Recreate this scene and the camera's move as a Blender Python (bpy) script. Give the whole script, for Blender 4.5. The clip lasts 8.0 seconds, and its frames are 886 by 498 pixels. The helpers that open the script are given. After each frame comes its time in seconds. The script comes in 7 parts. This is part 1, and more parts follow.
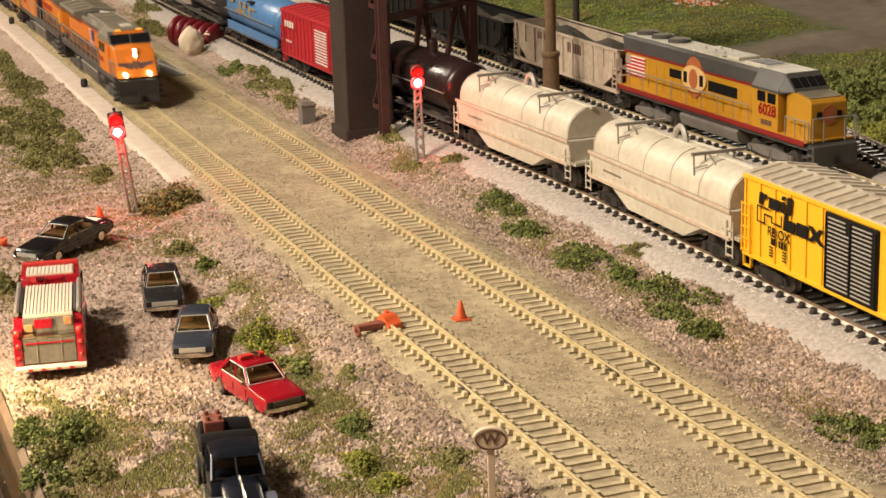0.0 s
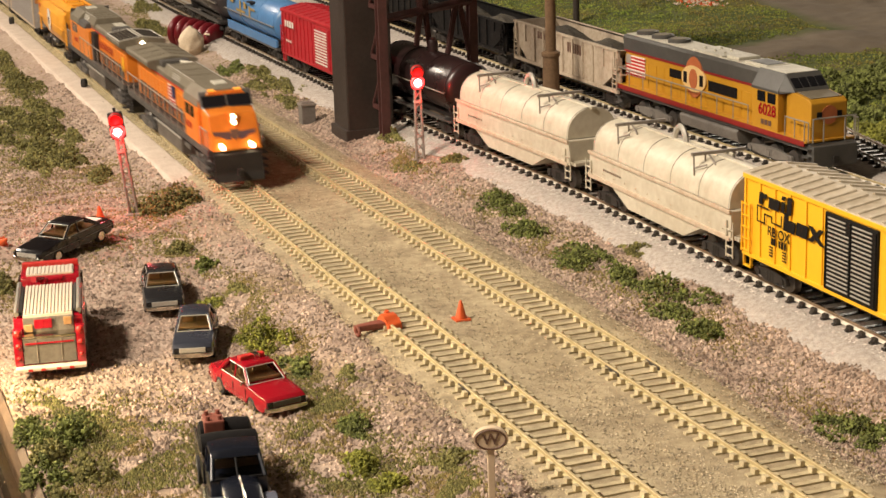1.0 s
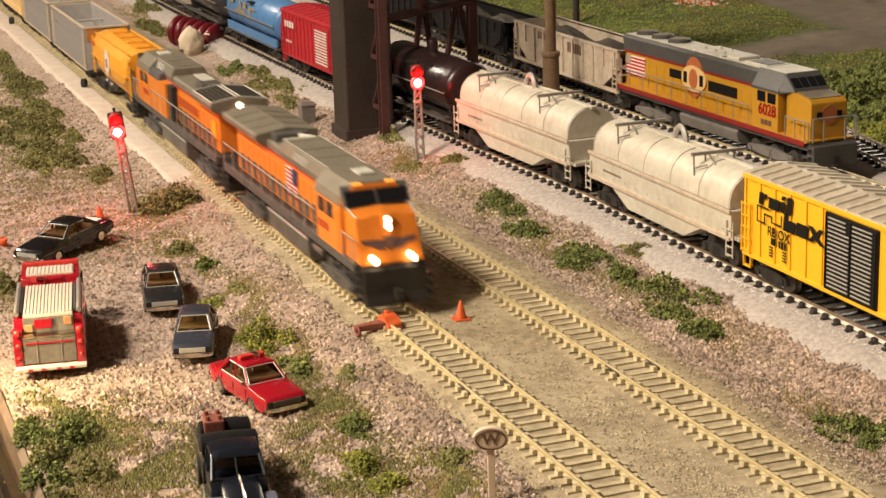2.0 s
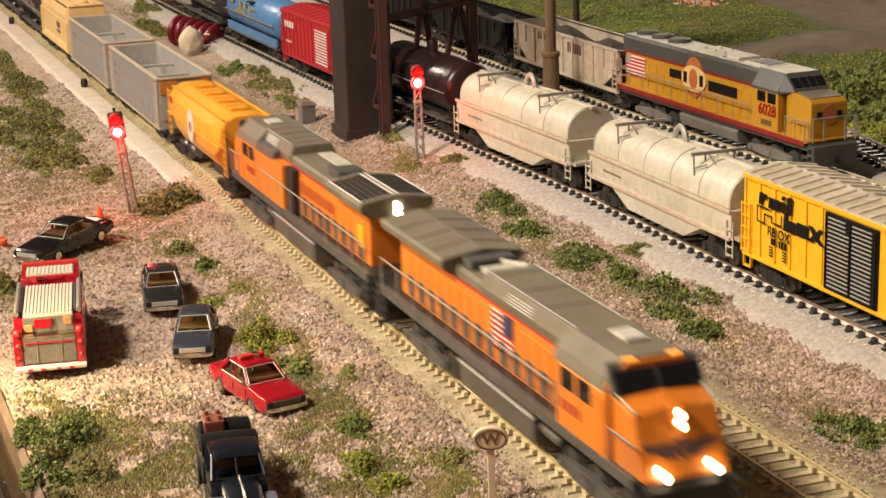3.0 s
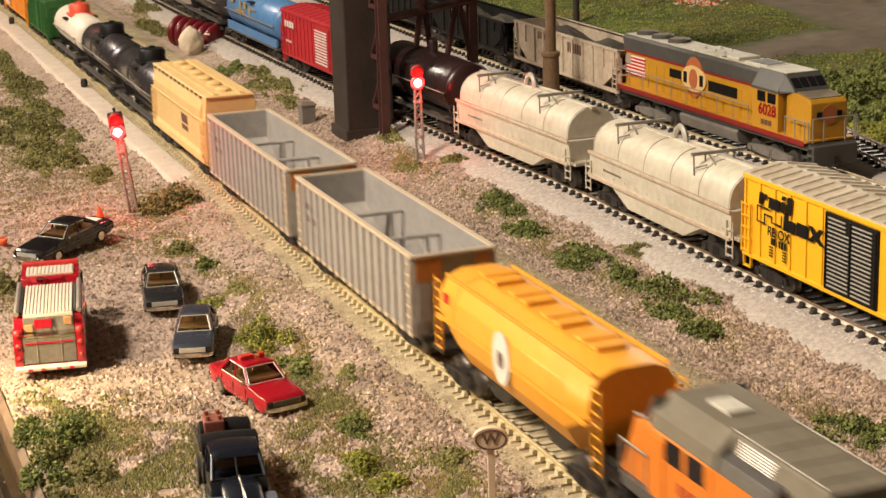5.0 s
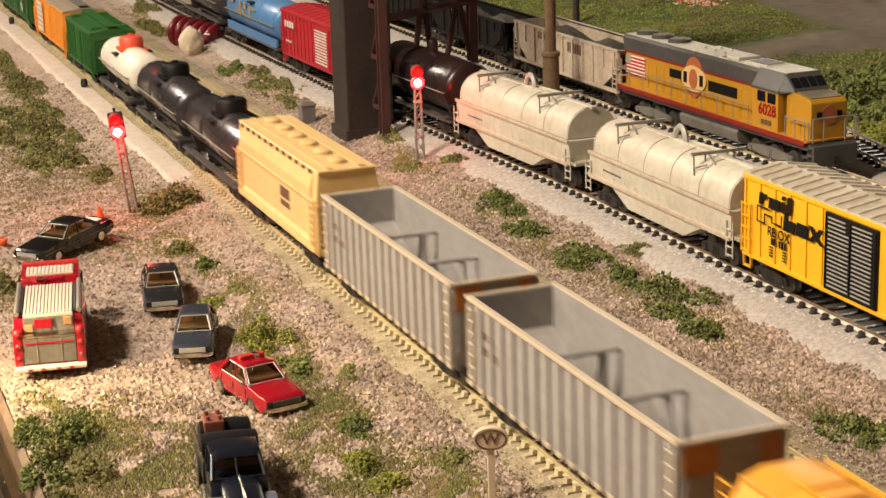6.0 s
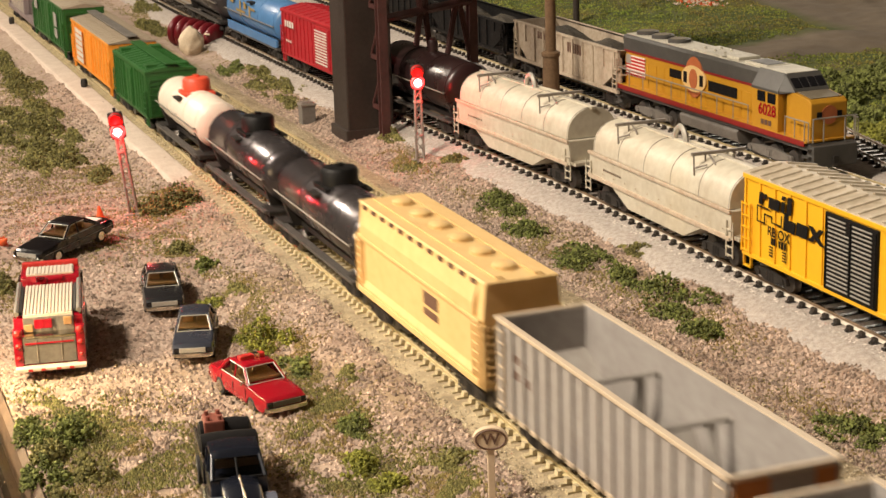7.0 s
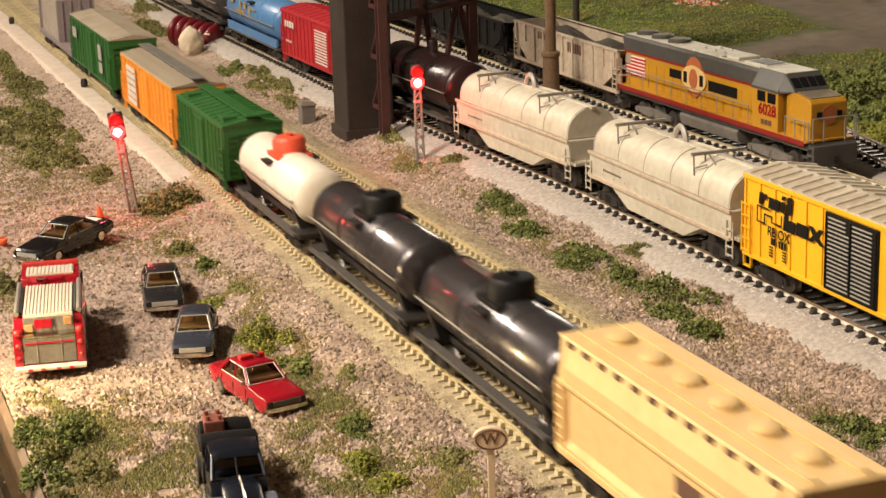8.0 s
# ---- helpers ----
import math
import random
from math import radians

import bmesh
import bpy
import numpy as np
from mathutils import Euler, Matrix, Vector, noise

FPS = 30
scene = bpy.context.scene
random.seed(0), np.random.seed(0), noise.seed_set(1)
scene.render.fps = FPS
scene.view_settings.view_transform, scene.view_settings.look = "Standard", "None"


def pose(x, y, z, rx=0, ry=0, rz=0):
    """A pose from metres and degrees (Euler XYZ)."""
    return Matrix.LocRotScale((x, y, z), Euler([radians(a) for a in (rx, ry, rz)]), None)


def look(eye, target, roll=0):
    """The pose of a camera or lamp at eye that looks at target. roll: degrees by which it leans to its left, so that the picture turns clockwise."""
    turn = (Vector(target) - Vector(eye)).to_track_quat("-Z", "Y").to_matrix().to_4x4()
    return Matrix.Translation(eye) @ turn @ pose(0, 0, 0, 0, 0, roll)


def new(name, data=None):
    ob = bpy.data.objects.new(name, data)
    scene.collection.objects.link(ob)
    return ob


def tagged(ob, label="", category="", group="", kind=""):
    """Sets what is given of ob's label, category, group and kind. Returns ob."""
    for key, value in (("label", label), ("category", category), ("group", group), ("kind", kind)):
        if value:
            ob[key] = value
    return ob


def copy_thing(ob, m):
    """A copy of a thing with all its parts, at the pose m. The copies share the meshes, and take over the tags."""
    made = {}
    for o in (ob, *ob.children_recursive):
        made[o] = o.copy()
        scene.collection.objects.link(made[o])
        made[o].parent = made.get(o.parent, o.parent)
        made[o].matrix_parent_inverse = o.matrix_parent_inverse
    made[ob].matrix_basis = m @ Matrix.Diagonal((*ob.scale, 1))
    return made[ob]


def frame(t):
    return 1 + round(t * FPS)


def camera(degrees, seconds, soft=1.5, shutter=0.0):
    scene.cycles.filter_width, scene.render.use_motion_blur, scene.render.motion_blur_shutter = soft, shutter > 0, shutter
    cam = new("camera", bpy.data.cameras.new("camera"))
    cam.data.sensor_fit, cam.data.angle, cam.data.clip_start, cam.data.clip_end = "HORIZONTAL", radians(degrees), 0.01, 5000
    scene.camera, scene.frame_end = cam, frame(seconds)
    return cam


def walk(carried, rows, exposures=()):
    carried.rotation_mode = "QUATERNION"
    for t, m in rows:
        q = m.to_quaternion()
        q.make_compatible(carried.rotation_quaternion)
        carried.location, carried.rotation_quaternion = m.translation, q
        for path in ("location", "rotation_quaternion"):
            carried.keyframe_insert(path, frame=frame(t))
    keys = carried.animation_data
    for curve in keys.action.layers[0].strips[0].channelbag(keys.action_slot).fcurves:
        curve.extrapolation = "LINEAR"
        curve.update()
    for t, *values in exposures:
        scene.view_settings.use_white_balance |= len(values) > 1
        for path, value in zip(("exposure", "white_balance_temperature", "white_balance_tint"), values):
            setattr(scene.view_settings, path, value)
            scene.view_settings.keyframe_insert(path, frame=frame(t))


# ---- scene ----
# A 1:87 model railway; lengths below are in millimetres unless they stand in a pose.
cam = camera(28.27, 8.0, soft=1.5, shutter=0.75)
EYE = Vector((0.9346, -0.24493, 0.23727))
YAW, PITCH = radians(159.71), radians(15.248)
AIM = EYE + Vector((math.cos(YAW) * math.cos(PITCH), math.sin(YAW) * math.cos(PITCH), -math.sin(PITCH)))
walk(cam, [(0.0, look(EYE, AIM, -1.786)), (8.0, look(EYE, AIM, -1.786))])

# ---- light: a dim warm room, unseen lamps added around it and one bright bench lamp past the layout's edge ----
world = bpy.data.worlds.new("room_air")
world.use_nodes = True
world.node_tree.nodes["Background"].inputs[0].default_value = (1.0, 0.84, 0.66, 1)
world.node_tree.nodes["Background"].inputs[1].default_value = 0.05
scene.world = world
scene.view_settings.exposure = -0.05


def area_lamp(name, eye, target, size, watts, colour):
    data = bpy.data.lights.new(name, "AREA")
    data.shape, data.size, data.energy, data.color = "DISK", size, watts, colour
    ob = new(name, data)
    ob.matrix_world = look(eye, target)
    return ob


area_lamp("unseen_room_light", (-1.75, -1.10, 1.38), (0.7, 0.25, 0), 0.45, 40.0, (1.0, 0.86, 0.70))
area_lamp("unseen_room_light", (0.42, -1.05, 1.25), (0.15, 0.0, 0), 0.20, 38.0, (1.0, 0.86, 0.70))
# side fill, added without a visible source
area_lamp("unseen_room_light", (0.05, -1.40, 1.00), (0.1, 0.1, 0), 0.30, 12.0, (1.0, 0.86, 0.70))
# low back light, added to raise a sheen on the black ties
area_lamp("unseen_room_light", (-1.9, 1.55, 0.72), (0.1, 0.2, 0), 0.5, 5.0, (1.0, 0.88, 0.72))
area_lamp("bench_lamp_light", (0.215, -0.212, 0.045), (0.262, -0.13, -0.01), 0.02, 0.30, (1.0, 0.74, 0.38))


def bulb(name, at, watts, color):
    """The glow of a signal's own bulb, just before its lens."""
    data = bpy.data.lights.new(name, "POINT")
    data.energy, data.color, data.shadow_soft_size = watts, color, 0.0015
    new(name, data).location = at


bulb("signal_bulb_light", (-0.0570, -0.0765, 0.0400), 0.10, (1.0, 0.015, 0.02))
bulb("signal_bulb_light", (-0.0815, 0.1190, 0.0475), 0.045, (1.0, 0.015, 0.02))


# ---- materials ----
def material(name, colour, rough=0.6, metal=0.0, second=None, scale=300.0, amount=0.5, bump=0.2, bump_scale=1500.0, spec=0.5,
             island=0.0, objects=0.0, emit=None, strength=0.0, detail=6.0, clear=0.0):
    """Two scales of colour variation, fine relief, and a spread from piece to piece."""
    m = bpy.data.materials.new(name)
    m.use_nodes = True
    nt = m.node_tree
    n, l = nt.nodes, nt.links
    b = n["Principled BSDF"]
    b.inputs["Roughness"].default_value, b.inputs["Metallic"].default_value = rough, metal
    b.inputs["Specular IOR Level"].default_value = spec
    b.inputs["Coat Weight"].default_value = clear
    co = n.new("ShaderNodeTexCoord")
    t1 = n.new("ShaderNodeTexNoise")
    t1.inputs["Scale"].default_value, t1.inputs["Detail"].default_value = scale, detail
    l.new(co.outputs["Object"], t1.inputs["Vector"])
    t2 = n.new("ShaderNodeTexNoise")
    t2.inputs["Scale"].default_value, t2.inputs["Detail"].default_value = scale * 6.3, 3
    l.new(co.outputs["Object"], t2.inputs["Vector"])
    mix = n.new("ShaderNodeMix")
    mix.data_type = "RGBA"
    c2 = second or tuple(c * 0.55 for c in colour)
    mix.inputs["A"].default_value, mix.inputs["B"].default_value = (*colour, 1), (*c2, 1)
    add = n.new("ShaderNodeMath")
    add.operation = "ADD"
    l.new(t1.outputs["Fac"], add.inputs[0])
    l.new(t2.outputs["Fac"], add.inputs[1])
    ramp = n.new("ShaderNodeMapRange")
    ramp.inputs["From Min"].default_value, ramp.inputs["From Max"].default_value = 0.75, 1.3
    ramp.inputs["To Max"].default_value = amount
    l.new(add.outputs[0], ramp.inputs["Value"])
    l.new(ramp.outputs[0], mix.inputs["Factor"])
    out = mix.outputs["Result"]
    if island or objects:
        src = n.new("ShaderNodeNewGeometry").outputs["Random Per Island"] if island else n.new("ShaderNodeObjectInfo").outputs["Random"]
        k = island or objects
        mr = n.new("ShaderNodeMapRange")
        mr.inputs["To Min"].default_value, mr.inputs["To Max"].default_value = 1 - k, 1 + k
        l.new(src, mr.inputs["Value"])
        hsv = n.new("ShaderNodeHueSaturation")
        l.new(mr.outputs[0], hsv.inputs["Value"])
        l.new(out, hsv.inputs["Color"])
        out = hsv.outputs["Color"]
    l.new(out, b.inputs["Base Color"])
    if bump:
        t3 = n.new("ShaderNodeTexNoise")
        t3.inputs["Scale"].default_value, t3.inputs["Detail"].default_value = bump_scale, 4
        l.new(co.outputs["Object"], t3.inputs["Vector"])
        bp = n.new("ShaderNodeBump")
        bp.inputs["Strength"].default_value, bp.inputs["Distance"].default_value = bump, 0.0006
        l.new(t3.outputs["Fac"], bp.inputs["Height"])
        l.new(bp.outputs[0], b.inputs["Normal"])
        mr2 = n.new("ShaderNodeMapRange")
        mr2.inputs["To Min"].default_value, mr2.inputs["To Max"].default_value = max(rough - 0.12, 0.02), min(rough + 0.12, 1)
        l.new(t1.outputs["Fac"], mr2.inputs["Value"])
        l.new(mr2.outputs[0], b.inputs["Roughness"])
    if emit:
        b.inputs["Emission Color"].default_value, b.inputs["Emission Strength"].default_value = (*emit, 1), strength
    return m


def glass(name, tint, rough=0.05):
    m = bpy.data.materials.new(name)
    m.use_nodes = True
    b = m.node_tree.nodes["Principled BSDF"]
    b.inputs["Base Color"].default_value, b.inputs["Roughness"].default_value = (*tint, 1), rough
    b.inputs["Transmission Weight"].default_value = 1.0
    b.inputs["IOR"].default_value = 1.08
    return m


M = dict(
    # foot paint lightened beyond the head for the light it catches
    rail=material("painted_rail_lit", (0.66, 0.57, 0.33), 0.42, 0.15, (0.48, 0.38, 0.20), 120, 0.8),
    rail_top=material("worn_rail_head", (0.57, 0.46, 0.25), 0.45, 0.3, (0.38, 0.29, 0.15), 90, 0.6, 0.1),
    tie=material("tan_tie", (0.52, 0.44, 0.27), 0.75, 0, (0.30, 0.235, 0.14), 200, 0.8, 0.4, objects=0.16),
    black_tie=material("black_tie", (0.022, 0.018, 0.016), 0.24, 0, (0.06, 0.05, 0.04), 200, 0.6, 0.3, objects=0.3),
    # nearly matt pale colour stands in for the nickel foot's shine
    nickel_shine=material("nickel_foot_painted_shine", (0.78, 0.73, 0.64), 0.4, 0.1, (0.6, 0.53, 0.44), 120, 0.5, 0.1),
    dark_rail=material("brown_rail", (0.30, 0.21, 0.13), 0.5, 0.4, (0.10, 0.06, 0.03), 120, 0.8),
    sand=material("tan_fine_ballast", (0.46, 0.375, 0.235), 0.95, 0, (0.21, 0.16, 0.095), 34, 0.9, 1.0, 1300),
    grey_ballast=material("pale_grey_ballast", (0.50, 0.45, 0.40), 0.95, 0, (0.24, 0.20, 0.17), 420, 0.9, 1.0, 900),
    grey_stone=material("pale_grey_stone", (0.62, 0.57, 0.51), 0.9, 0, (0.30, 0.26, 0.22), 300, 0.7, 0, island=0.45),
    stone=material("pink_brown_stone", (0.455, 0.345, 0.27), 0.95, 0, (0.19, 0.135, 0.10), 45, 1.0, 0, island=0.5),
    grit=material("tan_grit", (0.50, 0.42, 0.29), 0.95, 0, (0.25, 0.2, 0.13), 60, 0.7, 0, island=0.5),
    concrete=material("pale_roadbed_edge", (0.62, 0.52, 0.43), 0.9, 0, (0.48, 0.38, 0.30), 90, 0.8, 0.7, 900),
    bush=material("green_foam_foliage", (0.165, 0.19, 0.045), 0.95, 0, (0.075, 0.08, 0.022), 130, 0.9, 0, island=0.55),
    bush2=material("olive_foam_foliage", (0.20, 0.185, 0.055), 0.95, 0, (0.10, 0.09, 0.03), 130, 0.9, 0, island=0.55),
    bush3=material("yellow_green_foliage", (0.27, 0.27, 0.04), 0.95, 0, (0.12, 0.125, 0.025), 130, 0.9, 0, island=0.5),
    tuft=material("dry_green_turf", (0.19, 0.175, 0.055), 0.95, 0, (0.23, 0.15, 0.06), 14, 0.9, 0, island=0.5),
    grass=material("green_turf", (0.165, 0.225, 0.034), 0.95, 0, (0.21, 0.15, 0.045), 11, 0.9, 0, island=0.5),
    orange=material("orange_loco_paint", (0.70, 0.205, 0.022), 0.38, 0, (0.52, 0.14, 0.015), 40, 0.5, 0.06),
    roof=material("grey_roof_paint", (0.185, 0.16, 0.115), 0.6, 0, (0.12, 0.10, 0.07), 50, 0.7, 0.1, spec=0.25),
    dark=material("dark_frame", (0.012, 0.010, 0.009), 0.55, 0, (0.03, 0.024, 0.019), 120, 0.7, 0.2),
    grille_mesh=material("dark_grille_mesh", (0.040, 0.032, 0.025), 0.9, 0, (0.025, 0.02, 0.016), 300, 0.6, 0.4, spec=0.1),
    undertank=material("grey_brown_tank", (0.12, 0.105, 0.09), 0.4, 0.2, (0.06, 0.05, 0.04), 90, 0.7, 0.1),
    truck=material("grey_truck", (0.11, 0.10, 0.09), 0.5, 0.2, (0.05, 0.045, 0.04), 200, 0.7, 0.3),
    wheel=material("steel_wheel", (0.16, 0.145, 0.13), 0.4, 0.7, (0.06, 0.05, 0.045), 200, 0.7, 0.1),
    blackglass=material("dark_window", (0.01, 0.01, 0.012), 0.08, 0, None, 100, 0.3, 0),
    red=material("red_stripe", (0.50, 0.025, 0.02), 0.45, 0, None, 80, 0.4, 0.05),
    sill_red=material("dark_red_stripe", (0.24, 0.014, 0.012), 0.5, 0, None, 80, 0.4, 0.05),
    emblem_orange=material("dull_orange_emblem", (0.44, 0.13, 0.045), 0.55, 0, (0.33, 0.09, 0.03), 80, 0.6, 0.05),
    lettering_red=material("faded_red_lettering", (0.42, 0.055, 0.018), 0.5, 0, None, 80, 0.4, 0.05),
    white=material("white_paint", (0.74, 0.70, 0.62), 0.45, 0, (0.5, 0.45, 0.38), 80, 0.5, 0.05),
    wing_blue=material("faded_blue_brown_wing", (0.075, 0.045, 0.06), 0.6, 0, (0.12, 0.05, 0.03), 60, 0.6, 0.05),
    blue=material("dark_blue_paint", (0.02, 0.03, 0.09), 0.45),
    handrail=material("grey_handrail", (0.35, 0.32, 0.27), 0.4, 0.3),
    headlight=material("lit_headlight", (1, 0.9, 0.7), 0.3, emit=(1.0, 0.82, 0.52), strength=14.0, bump=0),
    amber=material("amber_lens", (0.8, 0.3, 0.03), 0.3, emit=(1.0, 0.4, 0.05), strength=1.2, bump=0),
    signal_red=material("lit_red_lens", (1, 0.1, 0.08), 0.3, emit=(1.0, 0.012, 0.012), strength=16.0, bump=0),
    bulb=material("white_hot_bulb", (1, 0.8, 0.7), 0.3, emit=(1.0, 0.55, 0.48), strength=60.0, bump=0),
    grain_yellow=material("yellow_orange_hopper_paint", (0.80, 0.36, 0.035), 0.42, 0, (0.66, 0.27, 0.02), 40, 0.5, 0.06),
    gon_grey=material("grey_gondola_paint", (0.36, 0.335, 0.31), 0.5, 0, (0.24, 0.21, 0.19), 40, 0.7, 0.08),
    gon_inner=material("grey_gondola_inside", (0.40, 0.375, 0.34), 0.6, 0, (0.26, 0.23, 0.2), 30, 0.7, 0.08),
    gon_orange=material("orange_end_panel", (0.50, 0.19, 0.045), 0.5, 0, (0.34, 0.12, 0.03), 60, 0.6, 0.08),
    flat_lilac=material("grey_lilac_paint", (0.24, 0.19, 0.185), 0.6, 0, (0.17, 0.13, 0.125), 40, 0.7, 0.08),
    rim=material("pale_tan_rim", (0.58, 0.47, 0.34), 0.5),
    tan=material("cream_tan_car_paint", (0.72, 0.50, 0.22), 0.5, 0, (0.58, 0.37, 0.14), 40, 0.6, 0.06),
    tank_black=material("glossy_black_tank", (0.035, 0.030, 0.032), 0.36, 0, (0.02, 0.018, 0.018), 40, 0.5, 0.03, spec=0.9, clear=0.3),
    tank_white=material("cream_white_tank", (0.80, 0.72, 0.60), 0.4, 0, (0.66, 0.56, 0.44), 40, 0.5, 0.03),
    red_dome=material("orange_red_dome", (0.80, 0.10, 0.045), 0.45),
    green=material("green_boxcar_paint", (0.025, 0.115, 0.022), 0.45, 0, (0.015, 0.07, 0.014), 40, 0.6, 0.08),
    box_orange=material("orange_boxcar_paint", (0.78, 0.30, 0.035), 0.45, 0, (0.62, 0.21, 0.02), 40, 0.6, 0.06),
    boxroof=material("weathered_grey_tan_roof", (0.36, 0.30, 0.22), 0.6, 0, (0.24, 0.19, 0.13), 50, 0.8, 0.1),
    coil=material("cream_coil_car", (0.56, 0.515, 0.41), 0.5, 0, (0.38, 0.32, 0.23), 35, 0.7, 0.06),
    rust_line=material("rust_streaked_cream", (0.54, 0.46, 0.35), 0.6, 0, (0.40, 0.27, 0.18), 60, 0.8, 0.1),
    rb_yellow=material("bright_yellow_boxcar", (0.83, 0.445, 0.018), 0.4, 0, (0.73, 0.37, 0.014), 40, 0.4, 0.05),
    silver_roof=material("silver_tan_roof", (0.55, 0.47, 0.35), 0.45, 0.1, (0.30, 0.24, 0.16), 40, 0.8, 0.1),
    black=material("black_paint", (0.008, 0.0075, 0.0075), 0.5, spec=0.2),
    steel_pale=material("pale_steel", (0.55, 0.52, 0.46), 0.4, 0.4),
    wreck_red=material("deep_red_shell", (0.15, 0.006, 0.012), 0.35, 0, (0.07, 0.004, 0.006), 60, 0.5, 0.05, clear=0.3),
    car_red=material("dark_red_boxcar", (0.42, 0.022, 0.030), 0.45, 0, (0.28, 0.012, 0.016), 40, 0.5, 0.06),
    car_blue=material("light_blue_tank", (0.085, 0.21, 0.42), 0.35, 0, (0.05, 0.13, 0.28), 40, 0.5, 0.04),
    faded_yellow=material("faded_yellow_print", (0.40, 0.26, 0.07), 0.5, 0, (0.26, 0.2, 0.1), 60, 0.7, 0.05),
    maroon=material("maroon_girder", (0.085, 0.030, 0.026), 0.6, 0, (0.045, 0.018, 0.015), 90, 0.7, 0.2),
    column=material("dark_brown_column", (0.026, 0.018, 0.014), 0.55, 0, (0.045, 0.032, 0.025), 60, 0.7, 0.2),
    tank_chrome=material("dark_polished_tank", (0.10, 0.09, 0.095), 0.29, 0.7, (0.06, 0.052, 0.055), 40, 0.5, 0.03, clear=0.4),
    tank_maroon=material("black_maroon_tank", (0.016, 0.008, 0.008), 0.3, 0, (0.03, 0.012, 0.012), 60, 0.5, 0.05),
    hopper_cream=material("weathered_cream_hopper", (0.50, 0.42, 0.32), 0.6, 0, (0.30, 0.22, 0.15), 50, 0.8, 0.1),
    coal=material("coal", (0.03, 0.026, 0.022), 0.7, 0, (0.09, 0.075, 0.05), 400, 0.9, 1.0),
    loco_yellow=material("yellow_loco_paint", (0.47, 0.235, 0.016), 0.5, 0, (0.37, 0.17, 0.012), 40, 0.5, 0.06),
    loco_grey=material("dark_grey_hood_paint", (0.075, 0.072, 0.066), 0.5, 0, (0.045, 0.043, 0.04), 50, 0.6, 0.06),
    roof_pale=material("dusty_pale_roof", (0.56, 0.53, 0.44), 0.55, 0, (0.34, 0.32, 0.26), 90, 0.8, 0.2),
    pole=material("brown_wooden_pole", (0.16, 0.095, 0.045), 0.8, 0, (0.09, 0.05, 0.025), 120, 0.8, 0.5),
    cone=material("orange_cone_plastic", (0.62, 0.10, 0.022), 0.5, 0, (0.48, 0.07, 0.016), 200, 0.5, 0.05),
    sign=material("cream_sign", (0.66, 0.52, 0.36), 0.6, 0, (0.55, 0.42, 0.28), 150, 0.6, 0.1),
    brown=material("brown_print", (0.14, 0.07, 0.045), 0.6),
    fire_red=material("red_truck_paint", (0.32, 0.006, 0.018), 0.25, 0, (0.25, 0.005, 0.012), 40, 0.4, 0.02, clear=0.5),
    auto_red=material("glossy_red_paint", (0.30, 0.005, 0.014), 0.2, 0, (0.24, 0.004, 0.010), 40, 0.4, 0.02, clear=0.6),
    auto_black=material("glossy_black_paint", (0.006, 0.005, 0.006), 0.22, 0, None, 40, 0.4, 0.02, clear=0.2),
    auto_grey=material("dark_grey_car_paint", (0.014, 0.014, 0.016), 0.28, 0, None, 40, 0.4, 0.02, clear=0.2),
    auto_blue=material("slate_blue_car_paint", (0.028, 0.032, 0.048), 0.28, 0, None, 40, 0.4, 0.02, clear=0.2),
    jeep=material("navy_truck_paint", (0.007, 0.009, 0.016), 0.25, 0, None, 40, 0.4, 0.02, clear=0.25),
    # pale blue stands in for the bright reflection on the navy fenders
    fender_glint=material("blue_with_painted_glint", (0.26, 0.28, 0.36), 0.28, 0.5, (0.08, 0.09, 0.13), 60, 0.7, 0.05),
    chrome=material("chrome", (0.72, 0.68, 0.60), 0.18, 1.0, None, 60, 0.3, 0.02),
    tyre=material("black_rubber", (0.018, 0.017, 0.016), 0.8),
    seat=material("tan_interior", (0.42, 0.24, 0.10), 0.7),
    deck=material("ribbed_cream_deck", (0.56, 0.49, 0.41), 0.6, 0, (0.5, 0.41, 0.31), 90, 0.6, 0.1),
    leather=material("black_seat", (0.006, 0.005, 0.005), 0.7, spec=0.2),
    crate=material("red_brown_crate", (0.24, 0.07, 0.045), 0.6, 0, None, 120),
    lattice=material("grey_mast", (0.36, 0.32, 0.28), 0.5, 0.4, (0.14, 0.12, 0.1), 150),
    signal_case=material("black_signal_case", (0.03, 0.02, 0.02), 0.5),
    fascia=material("brown_fascia_board", (0.12, 0.072, 0.04), 0.6, 0, (0.05, 0.03, 0.016), 25, 0.9, 0.6),
    wall=material("plain_room_wall", (0.13, 0.105, 0.08), 0.9, 0, (0.10, 0.082, 0.064), 1.5, 0.6, 0.1, 40),
    ceiling=material("dull_ceiling", (0.22, 0.20, 0.17), 0.9, 0, None, 1.5, 0.2, 0.1, 40),
    carpet=material("brown_room_floor", (0.16, 0.12, 0.08), 0.95, 0, None, 6, 0.6, 0.3, 200),
    rock=material("pale_canvas_load", (0.66, 0.55, 0.40), 0.85, 0, (0.48, 0.38, 0.26), 90, 0.7, 0.5),
    relay=material("grey_metal_case", (0.20, 0.185, 0.165), 0.5, 0.2, (0.12, 0.105, 0.09), 90, 0.7, 0.2),
    clear=glass("clear_window", (0.85, 0.82, 0.75)),
    purple=material("dark_plum_car_paint", (0.08, 0.035, 0.05), 0.25, clear=0.5),
)


